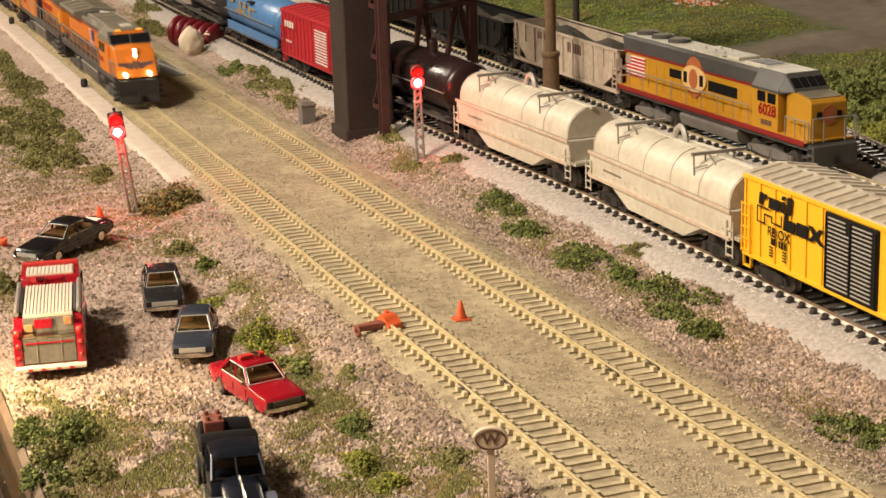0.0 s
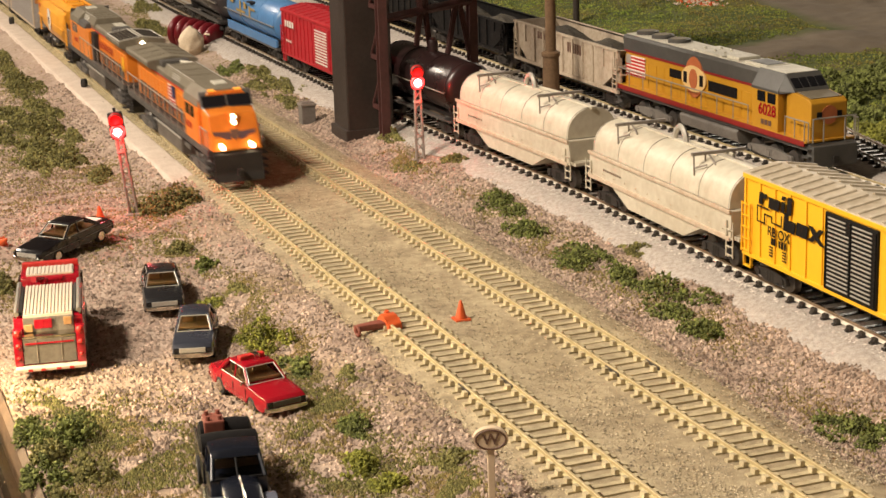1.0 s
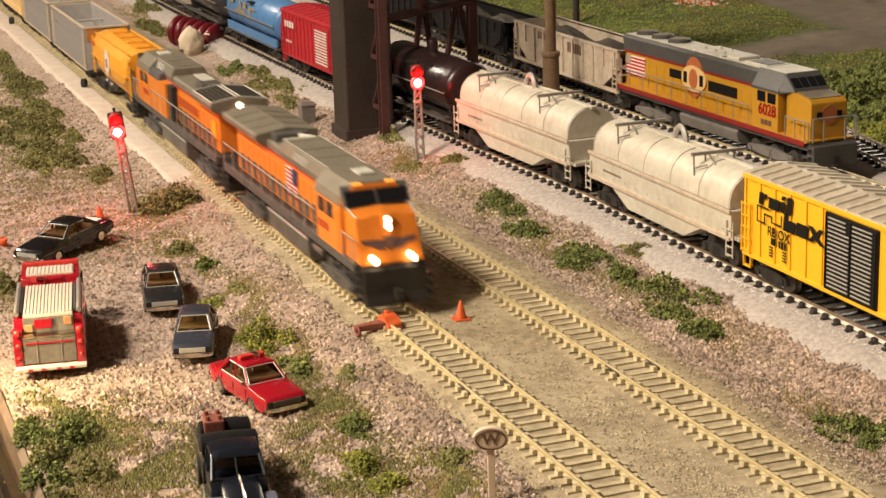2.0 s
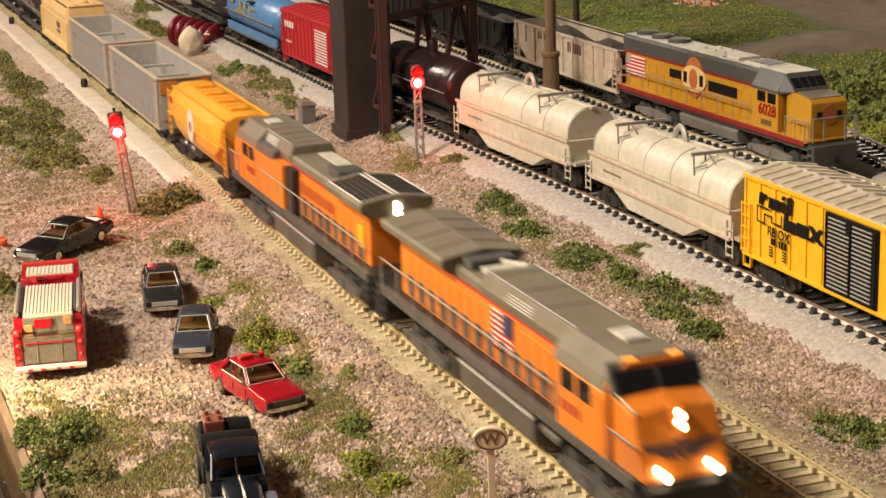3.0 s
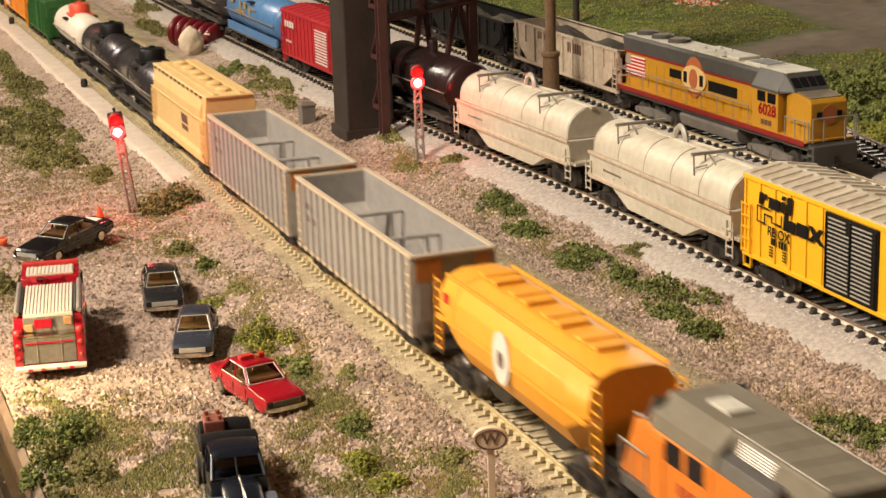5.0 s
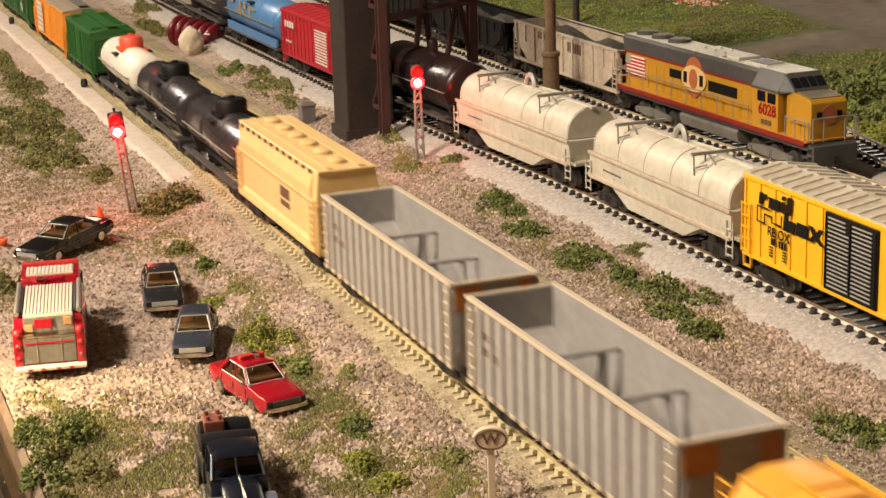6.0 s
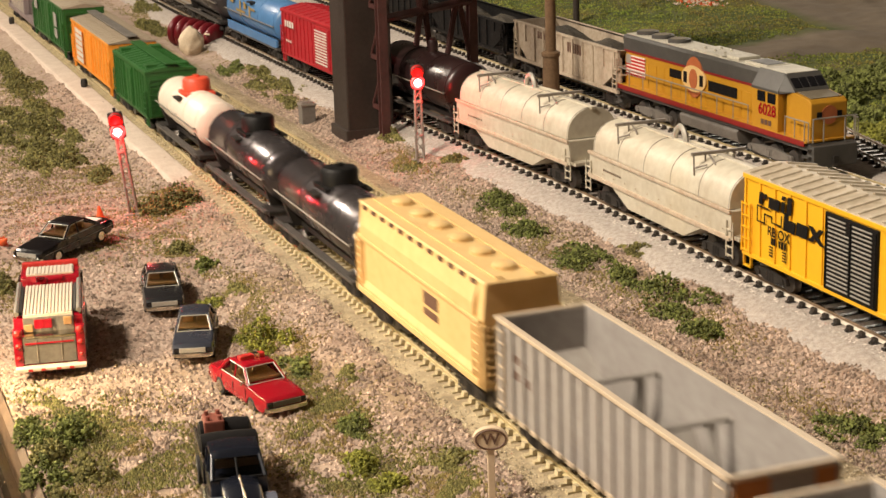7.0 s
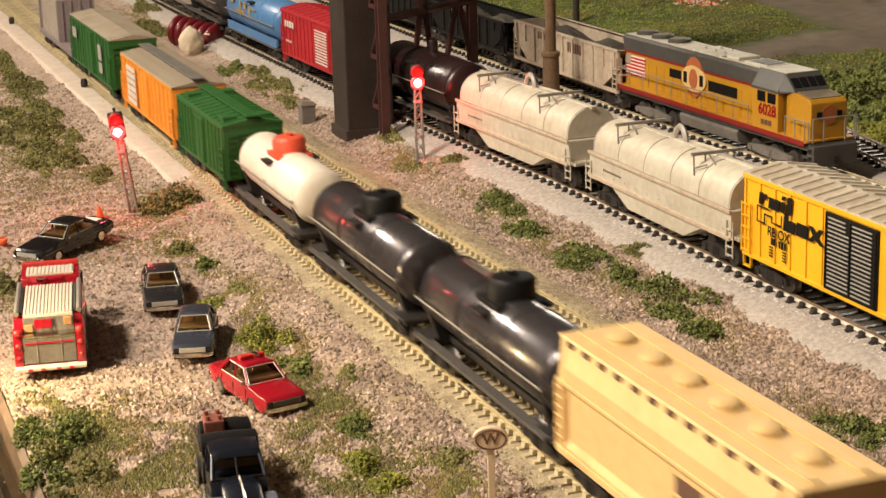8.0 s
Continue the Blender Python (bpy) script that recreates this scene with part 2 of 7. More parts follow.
# ---- mesh helpers (millimetres) ----
def box(bm, x0, x1, y0, y1, z0, z1, bev=0.0, taper=None):
    """A box; taper (dx0, dx1, dy0, dy1) moves the top's edges inwards."""
    a, b, c, d = taper or (0, 0, 0, 0)
    co = [(x0, y0, z0), (x1, y0, z0), (x1, y1, z0), (x0, y1, z0), (x0 + a, y0 + c, z1), (x1 - b, y0 + c, z1), (x1 - b, y1 - d, z1), (x0 + a, y1 - d, z1)]
    v = [bm.verts.new(p) for p in co]
    f = [bm.faces.new([v[i] for i in q]) for q in ((3, 2, 1, 0), (4, 5, 6, 7), (0, 1, 5, 4), (1, 2, 6, 5), (2, 3, 7, 6), (3, 0, 4, 7))]
    if bev:
        bmesh.ops.bevel(bm, geom=list({e for q in f for e in q.edges}), offset=bev, segments=2, profile=0.6, affect="EDGES", clamp_overlap=True)
    return bm


def prism(bm, pts, lo, hi, axis="x", bev=0.0):
    """A closed outline swept from lo to hi along an axis. Outline in (y, z) for x, (x, z) for y, (x, y) for z."""
    place = {"x": lambda a, p: (a, p[0], p[1]), "y": lambda a, p: (p[0], a, p[1]), "z": lambda a, p: (p[0], p[1], a)}[axis]
    v0, v1 = [bm.verts.new(place(lo, p)) for p in pts], [bm.verts.new(place(hi, p)) for p in pts]
    k = len(pts)
    f = [bm.faces.new(v0[::-1]), bm.faces.new(v1)]
    f += [bm.faces.new((v0[i], v0[(i + 1) % k], v1[(i + 1) % k], v1[i])) for i in range(k)]
    if bev:
        bmesh.ops.bevel(bm, geom=list({e for q in f for e in q.edges}), offset=bev, segments=2, profile=0.6, affect="EDGES", clamp_overlap=True)
    return bm


def rod(bm, p, q, r, r2=None, seg=8, cap=True):
    p, q = Vector(p), Vector(q)
    m = Matrix.Translation((p + q) / 2) @ (q - p).to_track_quat("Z", "Y").to_matrix().to_4x4()
    bmesh.ops.create_cone(bm, cap_ends=cap, segments=seg, radius1=r, radius2=r if r2 is None else r2, depth=(q - p).length, matrix=m)
    return bm


def lathe(bm, profile, seg=20, axis="x", at=(0, 0, 0), squash=1.0):
    """Rings of (place along the axis, radius), closed at both ends."""
    rings = []
    for a, r in profile:
        ring = []
        for i in range(seg):
            c, s = math.cos(2 * math.pi * i / seg) * r, math.sin(2 * math.pi * i / seg) * r * squash
            p = {"x": (a, c, s), "y": (c, a, s), "z": (c, s, a)}[axis]
            ring.append(bm.verts.new(Vector(p) + Vector(at)))
        rings.append(ring)
    for a, b in zip(rings, rings[1:]):
        for i in range(seg):
            bm.faces.new((a[i], a[(i + 1) % seg], b[(i + 1) % seg], b[i]))
    bm.faces.new(rings[0][::-1])
    bm.faces.new(rings[-1])
    return bm


def link(name, bm, mat, smooth=None):
    bmesh.ops.recalc_face_normals(bm, faces=bm.faces)
    bmesh.ops.scale(bm, vec=(0.001,) * 3, verts=bm.verts)
    me = bpy.data.meshes.new(name)
    bm.to_mesh(me)
    bm.free()
    me.materials.append(M[mat])
    if smooth:
        me.shade_smooth()
        me.set_sharp_from_angle(angle=radians(smooth))
    return new(name, me)


def part(name, bm, mat, parent, label="", smooth=None, m=None):
    ob = link(name, bm, mat, smooth)
    ob.parent = parent
    if m is not None:
        ob.matrix_basis = m
    return tagged(ob, label)


def thing(name, label, category, m=None, group="", kind=""):
    ob = tagged(new(name), label, category, group, kind)
    if m is not None:
        ob.matrix_basis = m
    return ob


def B():
    return bmesh.new()


def bars(parent, mat, rows, y, name="lettering", label=""):
    """Flat marks (x0, x1, z0, z1) on a side at y, each a part."""
    for x0, x1, z0, z1 in rows:
        bm = B()
        box(bm, x0, x1, y - 0.12, y + 0.12, z0, z1)
        part(name, bm, mat, parent, label)


def writing(name, text, size, mat, parent, m):
    """Built-in font, as a mesh; m in metres."""
    cu = bpy.data.curves.new(name, "FONT")
    cu.body, cu.size, cu.extrude, cu.align_x, cu.align_y, cu.offset = text, size, size * 0.01, "CENTER", "CENTER", size * 0.012
    tmp = bpy.data.objects.new(name, cu)
    me = bpy.data.meshes.new_from_object(tmp)
    bpy.data.objects.remove(tmp)
    me.materials.clear()
    me.materials.append(M[mat])
    ob = new(name, me)
    ob.parent, ob.matrix_basis = parent, m
    return ob


# ---- the ground and the setting ----
def smooth(a, b, x):
    t = min(max((x - a) / (b - a), 0.0), 1.0)
    return t * t * (3 - 2 * t)


def line_a(x):
    return -0.7 + 0.0047 * x, 0.0


def line_b(x):
    return 62.0 + 0.004 * x - 6 * smooth(-120, -900, x), 0.0


def line_c(x):
    d = 60 - x
    return 169 - (0.05 * d if 0 < d < 400 else 20 + 0.02 * min(d - 400, 300) if d >= 400 else 0), 8.0


def line_d(x):
    return 287.0 + 0.029 * max(0.0, x + 115.0), 12.5


def line_e(x):
    return 351.5 - 0.19 * (x - 60), 12.5


LINES = (line_a, line_b, line_c, line_d)


def height(x, y):
    """The ground's height in millimetres, without the roadbeds."""
    yc = line_c(x)[0]
    left = -5.2 - 5.2 * smooth(-27, -60, y)
    bank = -5.2 + 5.2 * smooth(95, yc - 24, y)
    far = 2.3 + 3 * smooth(340, 460, y)
    z = left if y < 30 else bank if y < yc else far
    rough = smooth(-24, -36, y) + smooth(88, 102, y)
    z += rough * (2.4 * noise.noise((x * 0.022, y * 0.022, 1)) + 1.3 * noise.noise((x * 0.09, y * 0.09, 5)) + 0.55 * noise.noise((x * 0.33, y * 0.33, 9)))
    if y > 330:
        z += smooth(330, 380, y) * (5 * noise.noise((x * 0.012, y * 0.012, 3)) + 2.2 * noise.noise((x * 0.06, y * 0.06, 3)))
    return z


def grid(name, xs, ys, fn, mat):
    nx, ny = len(xs), len(ys)
    co = [(x * 0.001, y * 0.001, fn(x, y) * 0.001) for y in ys for x in xs]
    fa = [(j * nx + i, j * nx + i + 1, (j + 1) * nx + i + 1, (j + 1) * nx + i) for j in range(ny - 1) for i in range(nx - 1)]
    me = bpy.data.meshes.new(name)
    me.from_pydata(co, [], fa)
    me.materials.append(mat)
    me.shade_smooth()
    return new(name, me)


def ground_material():
    """Pink-brown scatter, with turf, a dirt road and dry patches beyond the back track."""
    m = material("scatter_and_turf", (0.43, 0.335, 0.26), 0.95, 0, (0.25, 0.17, 0.13), 38, 0.9, 1.0, 700)
    nt = m.node_tree
    n, l = nt.nodes, nt.links
    b = n["Principled BSDF"]
    base = b.inputs["Base Color"].links[0].from_socket
    co = n.new("ShaderNodeTexCoord")
    sep = n.new("ShaderNodeSeparateXYZ")
    l.new(co.outputs["Object"], sep.inputs[0])

    def tex(scale, detail=5):
        t = n.new("ShaderNodeTexNoise")
        t.inputs["Scale"].default_value, t.inputs["Detail"].default_value = scale, detail
        l.new(co.outputs["Object"], t.inputs["Vector"])
        return t.outputs["Fac"]

    def calc(op, a, c):
        k = n.new("ShaderNodeMath")
        k.operation = op
        for i, q in enumerate((a, c)):
            if isinstance(q, (int, float)):
                k.inputs[i].default_value = q
            else:
                l.new(q, k.inputs[i])
        return k.outputs[0]

    def ramp(v, lo, hi):
        k = n.new("ShaderNodeMapRange")
        k.inputs["From Min"].default_value, k.inputs["From Max"].default_value = lo, hi
        l.new(v, k.inputs["Value"])
        return k.outputs[0]

    def blend(fac, a, c):
        k = n.new("ShaderNodeMix")
        k.data_type = "RGBA"
        l.new(fac, k.inputs["Factor"])
        for key, q in (("A", a), ("B", c)):
            if isinstance(q, tuple):
                k.inputs[key].default_value = (*q, 1)
            else:
                l.new(q, k.inputs[key])
        return k.outputs["Result"]

    dry = blend(ramp(tex(11), 0.54, 0.72), base, (0.26, 0.19, 0.10))
    turf = blend(tex(160), (0.095, 0.125, 0.022), (0.05, 0.06, 0.016))
    turf = blend(ramp(tex(14), 0.5, 0.7), turf, (0.14, 0.115, 0.036))
    earth = blend(tex(70), (0.20, 0.16, 0.112), (0.12, 0.092, 0.064))
    # the dirt road crosses the back field
    d = calc("ADD", calc("ADD", sep.outputs["X"], calc("MULTIPLY", sep.outputs["Y"], 0.21)), calc("MULTIPLY", tex(9), 0.06))
    lane = calc("MULTIPLY", ramp(d, -0.245, -0.215), ramp(d, -0.125, -0.150))
    yard = calc("ADD", calc("ADD", sep.outputs["Y"], calc("MULTIPLY", sep.outputs["X"], 0.2)), calc("MULTIPLY", tex(9), 0.06))
    road = calc("MAXIMUM", lane, ramp(yard, 0.565, 0.59))
    back = ramp(calc("ADD", sep.outputs["Y"], calc("MULTIPLY", tex(25), 0.05)), 0.352, 0.376)
    l.new(blend(back, dry, blend(road, turf, earth)), b.inputs["Base Color"])
    return m


GROUND = ground_material()
xs = list(np.arange(-1700, 560, 4.0))
ys = list(np.arange(-178, 330, 3.0)) + list(np.arange(330, 1300, 6.0))
tagged(grid("ground", xs, ys, height, GROUND), "pink-brown scatter ground with patches of green turf", "ground", kind="structure")

bm = B()
prism(bm, [(-178.5, -9), (-181, -12), (-183, -30), (-189, -43), (-189, -120), (-178.5, -120)], -1700, 560)
tagged(link("layout_fascia", bm, "fascia"), "brown rough-edged wooden board along the layout's front edge", "trim", kind="structure")
bm = B()
box(bm, -1700, 560, -188, -184, -60, -16, 1.2)
box(bm, -1700, 560, -196, -190, -70, -22, 1.0)
ob = link("edge_strip", bm, "clear", 30)
tagged(ob, "clear plastic strip along the layout's front edge", "trim", kind="structure")


def strip(name, label, lanes, zs, mat, x0, x1, step=5.0, wob=1.0, fade=0.0):
    """A roadbed: a cross-section of (offset, height) carried along a line, with uneven shoulders."""
    x = np.arange(x0, x1 + 1, step)
    co, fa = [], []
    k = len(zs)
    for i, a in enumerate(x):
        y, z = lanes(a)
        z -= fade * smooth(x1 - 26, x1, a)
        for j, (o, h) in enumerate(zs):
            edge = wob if j in (0, 1, k - 2, k - 1) else 0.0
            co.append((a / 1000, (y + o + edge * 2.4 * noise.noise((a * 0.05, o, 2))) / 1000, (z + h + 0.45 * noise.noise((a * 0.12, o * 0.2, 7))) / 1000))
    for i in range(len(x) - 1):
        fa += [(i * k + j, (i + 1) * k + j, (i + 1) * k + j + 1, i * k + j + 1) for j in range(k - 1)]
    me = bpy.data.meshes.new(name)
    me.from_pydata(co, [], fa)
    me.materials.append(M[mat])
    me.shade_smooth()
    return tagged(new(name, me), label, "roadbed", kind="structure")


strip("roadbed_main", "tan sandy ballast bed under the double track", line_a,
      [(-27, -9), (-22, -5), (-18, -3.6), (-8, -3.2), (0, -3.3), (10, -3.2), (18, -3.6), (31, -4.2), (42, -3.6), (54, -3.2), (62, -3.3), (70, -3.2), (80, -3.6), (90, -5), (98, -9)], "sand", -1700, 560)
strip("roadbed_edge", "pale crumbling roadbed shoulder beside the main track", line_a,
      [(-33.5, -13), (-31.4, -4.6), (-30.8, -3.6), (-30.0, -3.3), (-28.6, -3.2), (-22.0, -3.2), (-16.4, -3.2), (-15.2, -3.3), (-14.2, -5)], "concrete", -1700, -108, 4.0, 0.15, 7.0)
strip("roadbed_siding", "pale grey ballast bed under the freight siding", line_c,
      [(-36, -14), (-31, -8.0), (-24, -5.2), (-17, -3.8), (-9, -3.4), (9, -3.4), (17, -3.8), (22, -5.0), (34, -10)], "grey_ballast", -1700, 560, 5.0, 0.45)
strip("roadbed_back", "pale grey ballast bed under the back track", line_d,
      [(-40, -15), (-24, -5.6), (-17, -4.0), (-9, -3.4), (9, -3.4), (17, -4.0), (24, -5.5), (40, -13)], "grey_ballast", -1700, 560)

strip("roadbed_spur", "pale grey ballast bed under the spur track", line_e,
      [(-30, -15), (-22, -5.6), (-17, -4.0), (-9, -3.4), (9, -3.4), (17, -4.0), (22, -5.5), (30, -13)], "grey_ballast", -60, 220)

# the unseen room, which closes the place; kept dark to limit bounced light
for name, dims, mat, label in (("wall_north", (-2600, 1600, 2000, 2100, -900, 1500), "wall", "plain tan room wall"), ("wall_south", (-2600, 1600, -1700, -1600, -900, 1500), "wall", "plain tan room wall"),
                               ("wall_west", (-2700, -2600, -1700, 2100, -900, 1500), "wall", "plain tan room wall"), ("wall_east", (1600, 1700, -1700, 2100, -900, 1500), "wall", "plain tan room wall"),
                               ("ceiling", (-2700, 1700, -1700, 2100, 1500, 1560), "ceiling", "plain dull ceiling"), ("floor", (-2700, 1700, -1700, 2100, -960, -900), "carpet", "brown room floor")):
    bm = B()
    box(bm, *dims)
    tagged(link(name, bm, mat), label, name.split("_")[0], kind="structure")
bm = B()
box(bm, -2590, -1690, -186, 1990, -30, -4)
box(bm, -1690, 560, 1290, 1990, -30, 0)
box(bm, 561, 700, -186, 1990, -30, -6)
tagged(link("layout_top", bm, "carpet"), "plain brown board around the modelled ground", "table top", kind="structure")


# ---- track ----
def rail_mesh(line, side, x0, x1, mat, head):
    """Foot, web and head carried along the line."""
    out = []
    for prof, m in (([(-1.2, -2.5), (1.2, -2.5), (1.2, -2.1), (0.35, -1.8), (0.35, -0.9), (-0.35, -0.9), (-0.35, -1.8), (-1.2, -2.1)], mat),
                    ([(-0.62, -0.9), (0.62, -0.9), (0.62, -0.15), (0.42, 0), (-0.42, 0), (-0.62, -0.15)], head)):
        x = np.arange(x0, x1 + 1, 20.0)
        k = len(prof)
        co = [(a / 1000, (line(a)[0] + side * 9.2 + o) / 1000, (line(a)[1] + h) / 1000) for a in x for o, h in prof]
        fa = [(i * k + j, i * k + (j + 1) % k, (i + 1) * k + (j + 1) % k, (i + 1) * k + j) for i in range(len(x) - 1) for j in range(k)]
        me = bpy.data.meshes.new("rail")
        me.from_pydata(co, [], fa)
        me.materials.append(M[m])
        out.append(me)
    return out


def track(label, line, x0, x1, pitch, tie_mat, rail_mat, head, seed, half=14.8):
    rnd = random.Random(seed)
    tr = thing("track", label, "track", kind="structure")
    for side in (-1, 1):
        foot, top = rail_mesh(line, side, x0, x1, rail_mat, head)
        r = new("rail", foot)
        r.parent = tr
        h = new("rail_head", top)
        h.parent = r
    meshes = []
    for k in range(6):
        bm = B()
        w = rnd.uniform(1.25, 1.45)
        box(bm, -w, w, -half + rnd.uniform(-0.5, 0.5), half + rnd.uniform(-0.5, 0.5), -5.0, -2.55, taper=(0.12, 0.12, 0.3, 0.3))
        for s in (-1, 1):
            for o in (-2.0, 2.0):
                box(bm, -1.55, 1.55, s * 9.2 + o - 1.05, s * 9.2 + o + 1.05, -2.6, -0.85, taper=(0.2, 0.2, 0.25, 0.25))
        bmesh.ops.recalc_face_normals(bm, faces=bm.faces)
        bmesh.ops.scale(bm, vec=(0.001,) * 3, verts=bm.verts)
        me = bpy.data.meshes.new("tie")
        bm.to_mesh(me)
        bm.free()
        me.materials.append(M[tie_mat])
        meshes.append(me)
    n = int((x1 - x0) / pitch)
    for i in range(n):
        x = x1 - i * pitch
        y, z = line(x)
        slope = math.degrees(math.atan2(line(x + 5)[0] - line(x - 5)[0], 10))
        t = new("tie", rnd.choice(meshes))
        t.parent = tr
        t.matrix_basis = pose(x / 1000, y / 1000, z / 1000 + rnd.uniform(-0.00015, 0.0001), 0, 0, slope + rnd.gauss(0, 0.7))
    return tr


track("tan-painted model track with closely spaced ties", line_a, -1500, 520, 7.4, "tie", "rail", "rail_top", 1)
track("tan-painted model track with closely spaced ties", line_b, -1500, 540, 7.4, "tie", "rail", "rail_top", 2)
track("black-tied model track with brown rails in pale ballast", line_c, -1500, 500, 9.2, "black_tie", "nickel_shine", "dark_rail", 3, 13.6)
track("black-tied model track with brown rails in pale ballast", line_d, -1300, 400, 9.2, "black_tie", "nickel_shine", "rail_top", 4, 13.6)
track("short black-tied track curving in behind the back track", line_e, -40, 200, 9.2, "black_tie", "nickel_shine", "dark_rail", 5, 13.6)

# rail joiners on the two tan tracks
for xj, line in ((316, line_a), (322, line_b), (-380, line_b)):
    for s in (-1, 1):
        bm = B()
        box(bm, -6, 6, -1.1, 1.1, -2.4, -0.5, 0.2)
        ob = link("rail_joiner", bm, "wheel")
        ob.matrix_basis = pose(xj / 1000, (line(xj)[0] + s * 9.2) / 1000, line(xj)[1] / 1000)
        tagged(ob, "small steel rail joiner on the tan track", "rail joiner")


def squeeze(top, k):
    """Bring a thing's meshes to its true proportions."""
    for o in top.children_recursive:
        o.data.transform(o.matrix_basis.inverted() @ Matrix.Diagonal((*k, 1)) @ o.matrix_basis)
    return top


# ---- rolling stock: origin on the rail heads, front towards +x ----
# default dark trucks and darkened wheels stand in for shade under the cars
def bogie(parent, x, axles=2, pitch=20.0, mat="dark", half=13.2):
    rnd = axles
    bm = B()
    span = pitch * (axles - 1) / 2
    for s in (-1, 1):
        y = s * half
        prism(bm, [(x - span - 4, 4.2), (x - span - 3, 7.2), (x - span * 0.4, 8.6), (x + span * 0.4, 8.6), (x + span + 3, 7.2), (x + span + 4, 4.2), (x + span - 2, 4.4), (x + span * 0.4, 2.8), (x - span * 0.4, 2.8), (x - span + 2, 4.4)],
              y - 1.0, y + 1.0, "y", 0.25)
        for i in range(axles):
            rod(bm, (x - span + i * pitch, y - 1.6, 5.4), (x - span + i * pitch, y + 1.6, 5.4), 1.7, seg=10)
        for o in (-2.2, 0, 2.2):
            rod(bm, (x + o, y + s * 0.8, 3.6), (x + o, y + s * 0.8, 7.6), 0.8, seg=6)
    box(bm, x - 4, x + 4, -half, half, 5, 8, 0.4)
    tr = part("truck", bm, mat, parent)
    for i in range(axles):
        bm = B()
        xx = x - span + i * pitch
        for s in (-1, 1):
            lathe(bm, [(s * 7.6, 6.0), (s * 8.2, 5.4), (s * 10.4, 5.2), (s * 10.6, 4.2), (s * 10.2, 2)], 18, "y", (xx, 0, 5.3))
        rod(bm, (xx, -10, 5.3), (xx, 10, 5.3), 1.1)
        part("wheelset", bm, "wheel", tr, "worn steel wheelset", 40)
    return tr


def couplers(parent, half):
    for s in (-1, 1):
        bm = B()
        box(bm, min(s * (half - 4), s * (half + 4)), max(s * (half - 4), s * (half + 4)), -1.3, 1.3, 7.5, 10.5, 0.3)
        box(bm, min(s * (half + 3), s * (half + 6.5)), max(s * (half + 3), s * (half + 6.5)), -2.2, 1.2, 6.8, 11, 0.5)
        part("coupler", bm, "dark", parent)


def ladder(parent, x, y, z0, z1, n, width=6.5, mat="handrail", along="x"):
    bm = B()
    for i in range(n):
        z = z0 + (z1 - z0) * i / (n - 1)
        if along == "x":
            rod(bm, (x - width / 2, y, z), (x + width / 2, y, z), 0.38, seg=6)
        else:
            rod(bm, (x, y - width / 2, z), (x, y + width / 2, z), 0.38, seg=6)
    for s in (-1, 1):
        if along == "x":
            box(bm, x + s * width / 2 - 0.35, x + s * width / 2 + 0.35, y - 0.4, y + 0.4, z0 - 1, z1 + 1)
        else:
            box(bm, x - 0.4, x + 0.4, y + s * width / 2 - 0.35, y + s * width / 2 + 0.35, z0 - 1, z1 + 1)
    return part("ladder", bm, mat, parent)


def rails_along(parent, y, xs, z0, z1, mat="handrail"):
    """A handrail on stanchions, with a dip at both ends."""
    bm = B()
    rod(bm, (xs[0], y, z1), (xs[-1], y, z1), 0.42, seg=6)
    rail = part("handrail", bm, mat, parent)
    for x in xs:
        bm = B()
        rod(bm, (x, y, z0), (x, y, z1), 0.36, seg=6)
        part("stanchion", bm, mat, rail)
    return rail


def nose_mesh(bm):
    """A tall nose: its face leans back, and its top rises to a low ridge in the middle."""
    pts = [(101, -15.4, 20.5), (122.5, -15.2, 20.5), (122.5, 15.2, 20.5), (101, 15.4, 20.5),
           (101, -15.8, 42.4), (114.2, -14.8, 39.2), (114.0, 0, 41.2), (114.2, 14.8, 39.2), (101, 15.8, 42.4), (101, 0, 43.4)]
    v = [bm.verts.new(p) for p in pts]
    for q in ((3, 2, 1, 0), (0, 1, 5, 4), (2, 3, 8, 7), (4, 5, 6, 9), (9, 6, 7, 8), (1, 2, 7, 6, 5), (3, 0, 4, 9, 8)):
        bm.faces.new([v[i] for i in q])
    bmesh.ops.bevel(bm, geom=bm.edges[:], offset=0.8, segments=2, profile=0.6, affect="EDGES", clamp_overlap=True)
    return bm


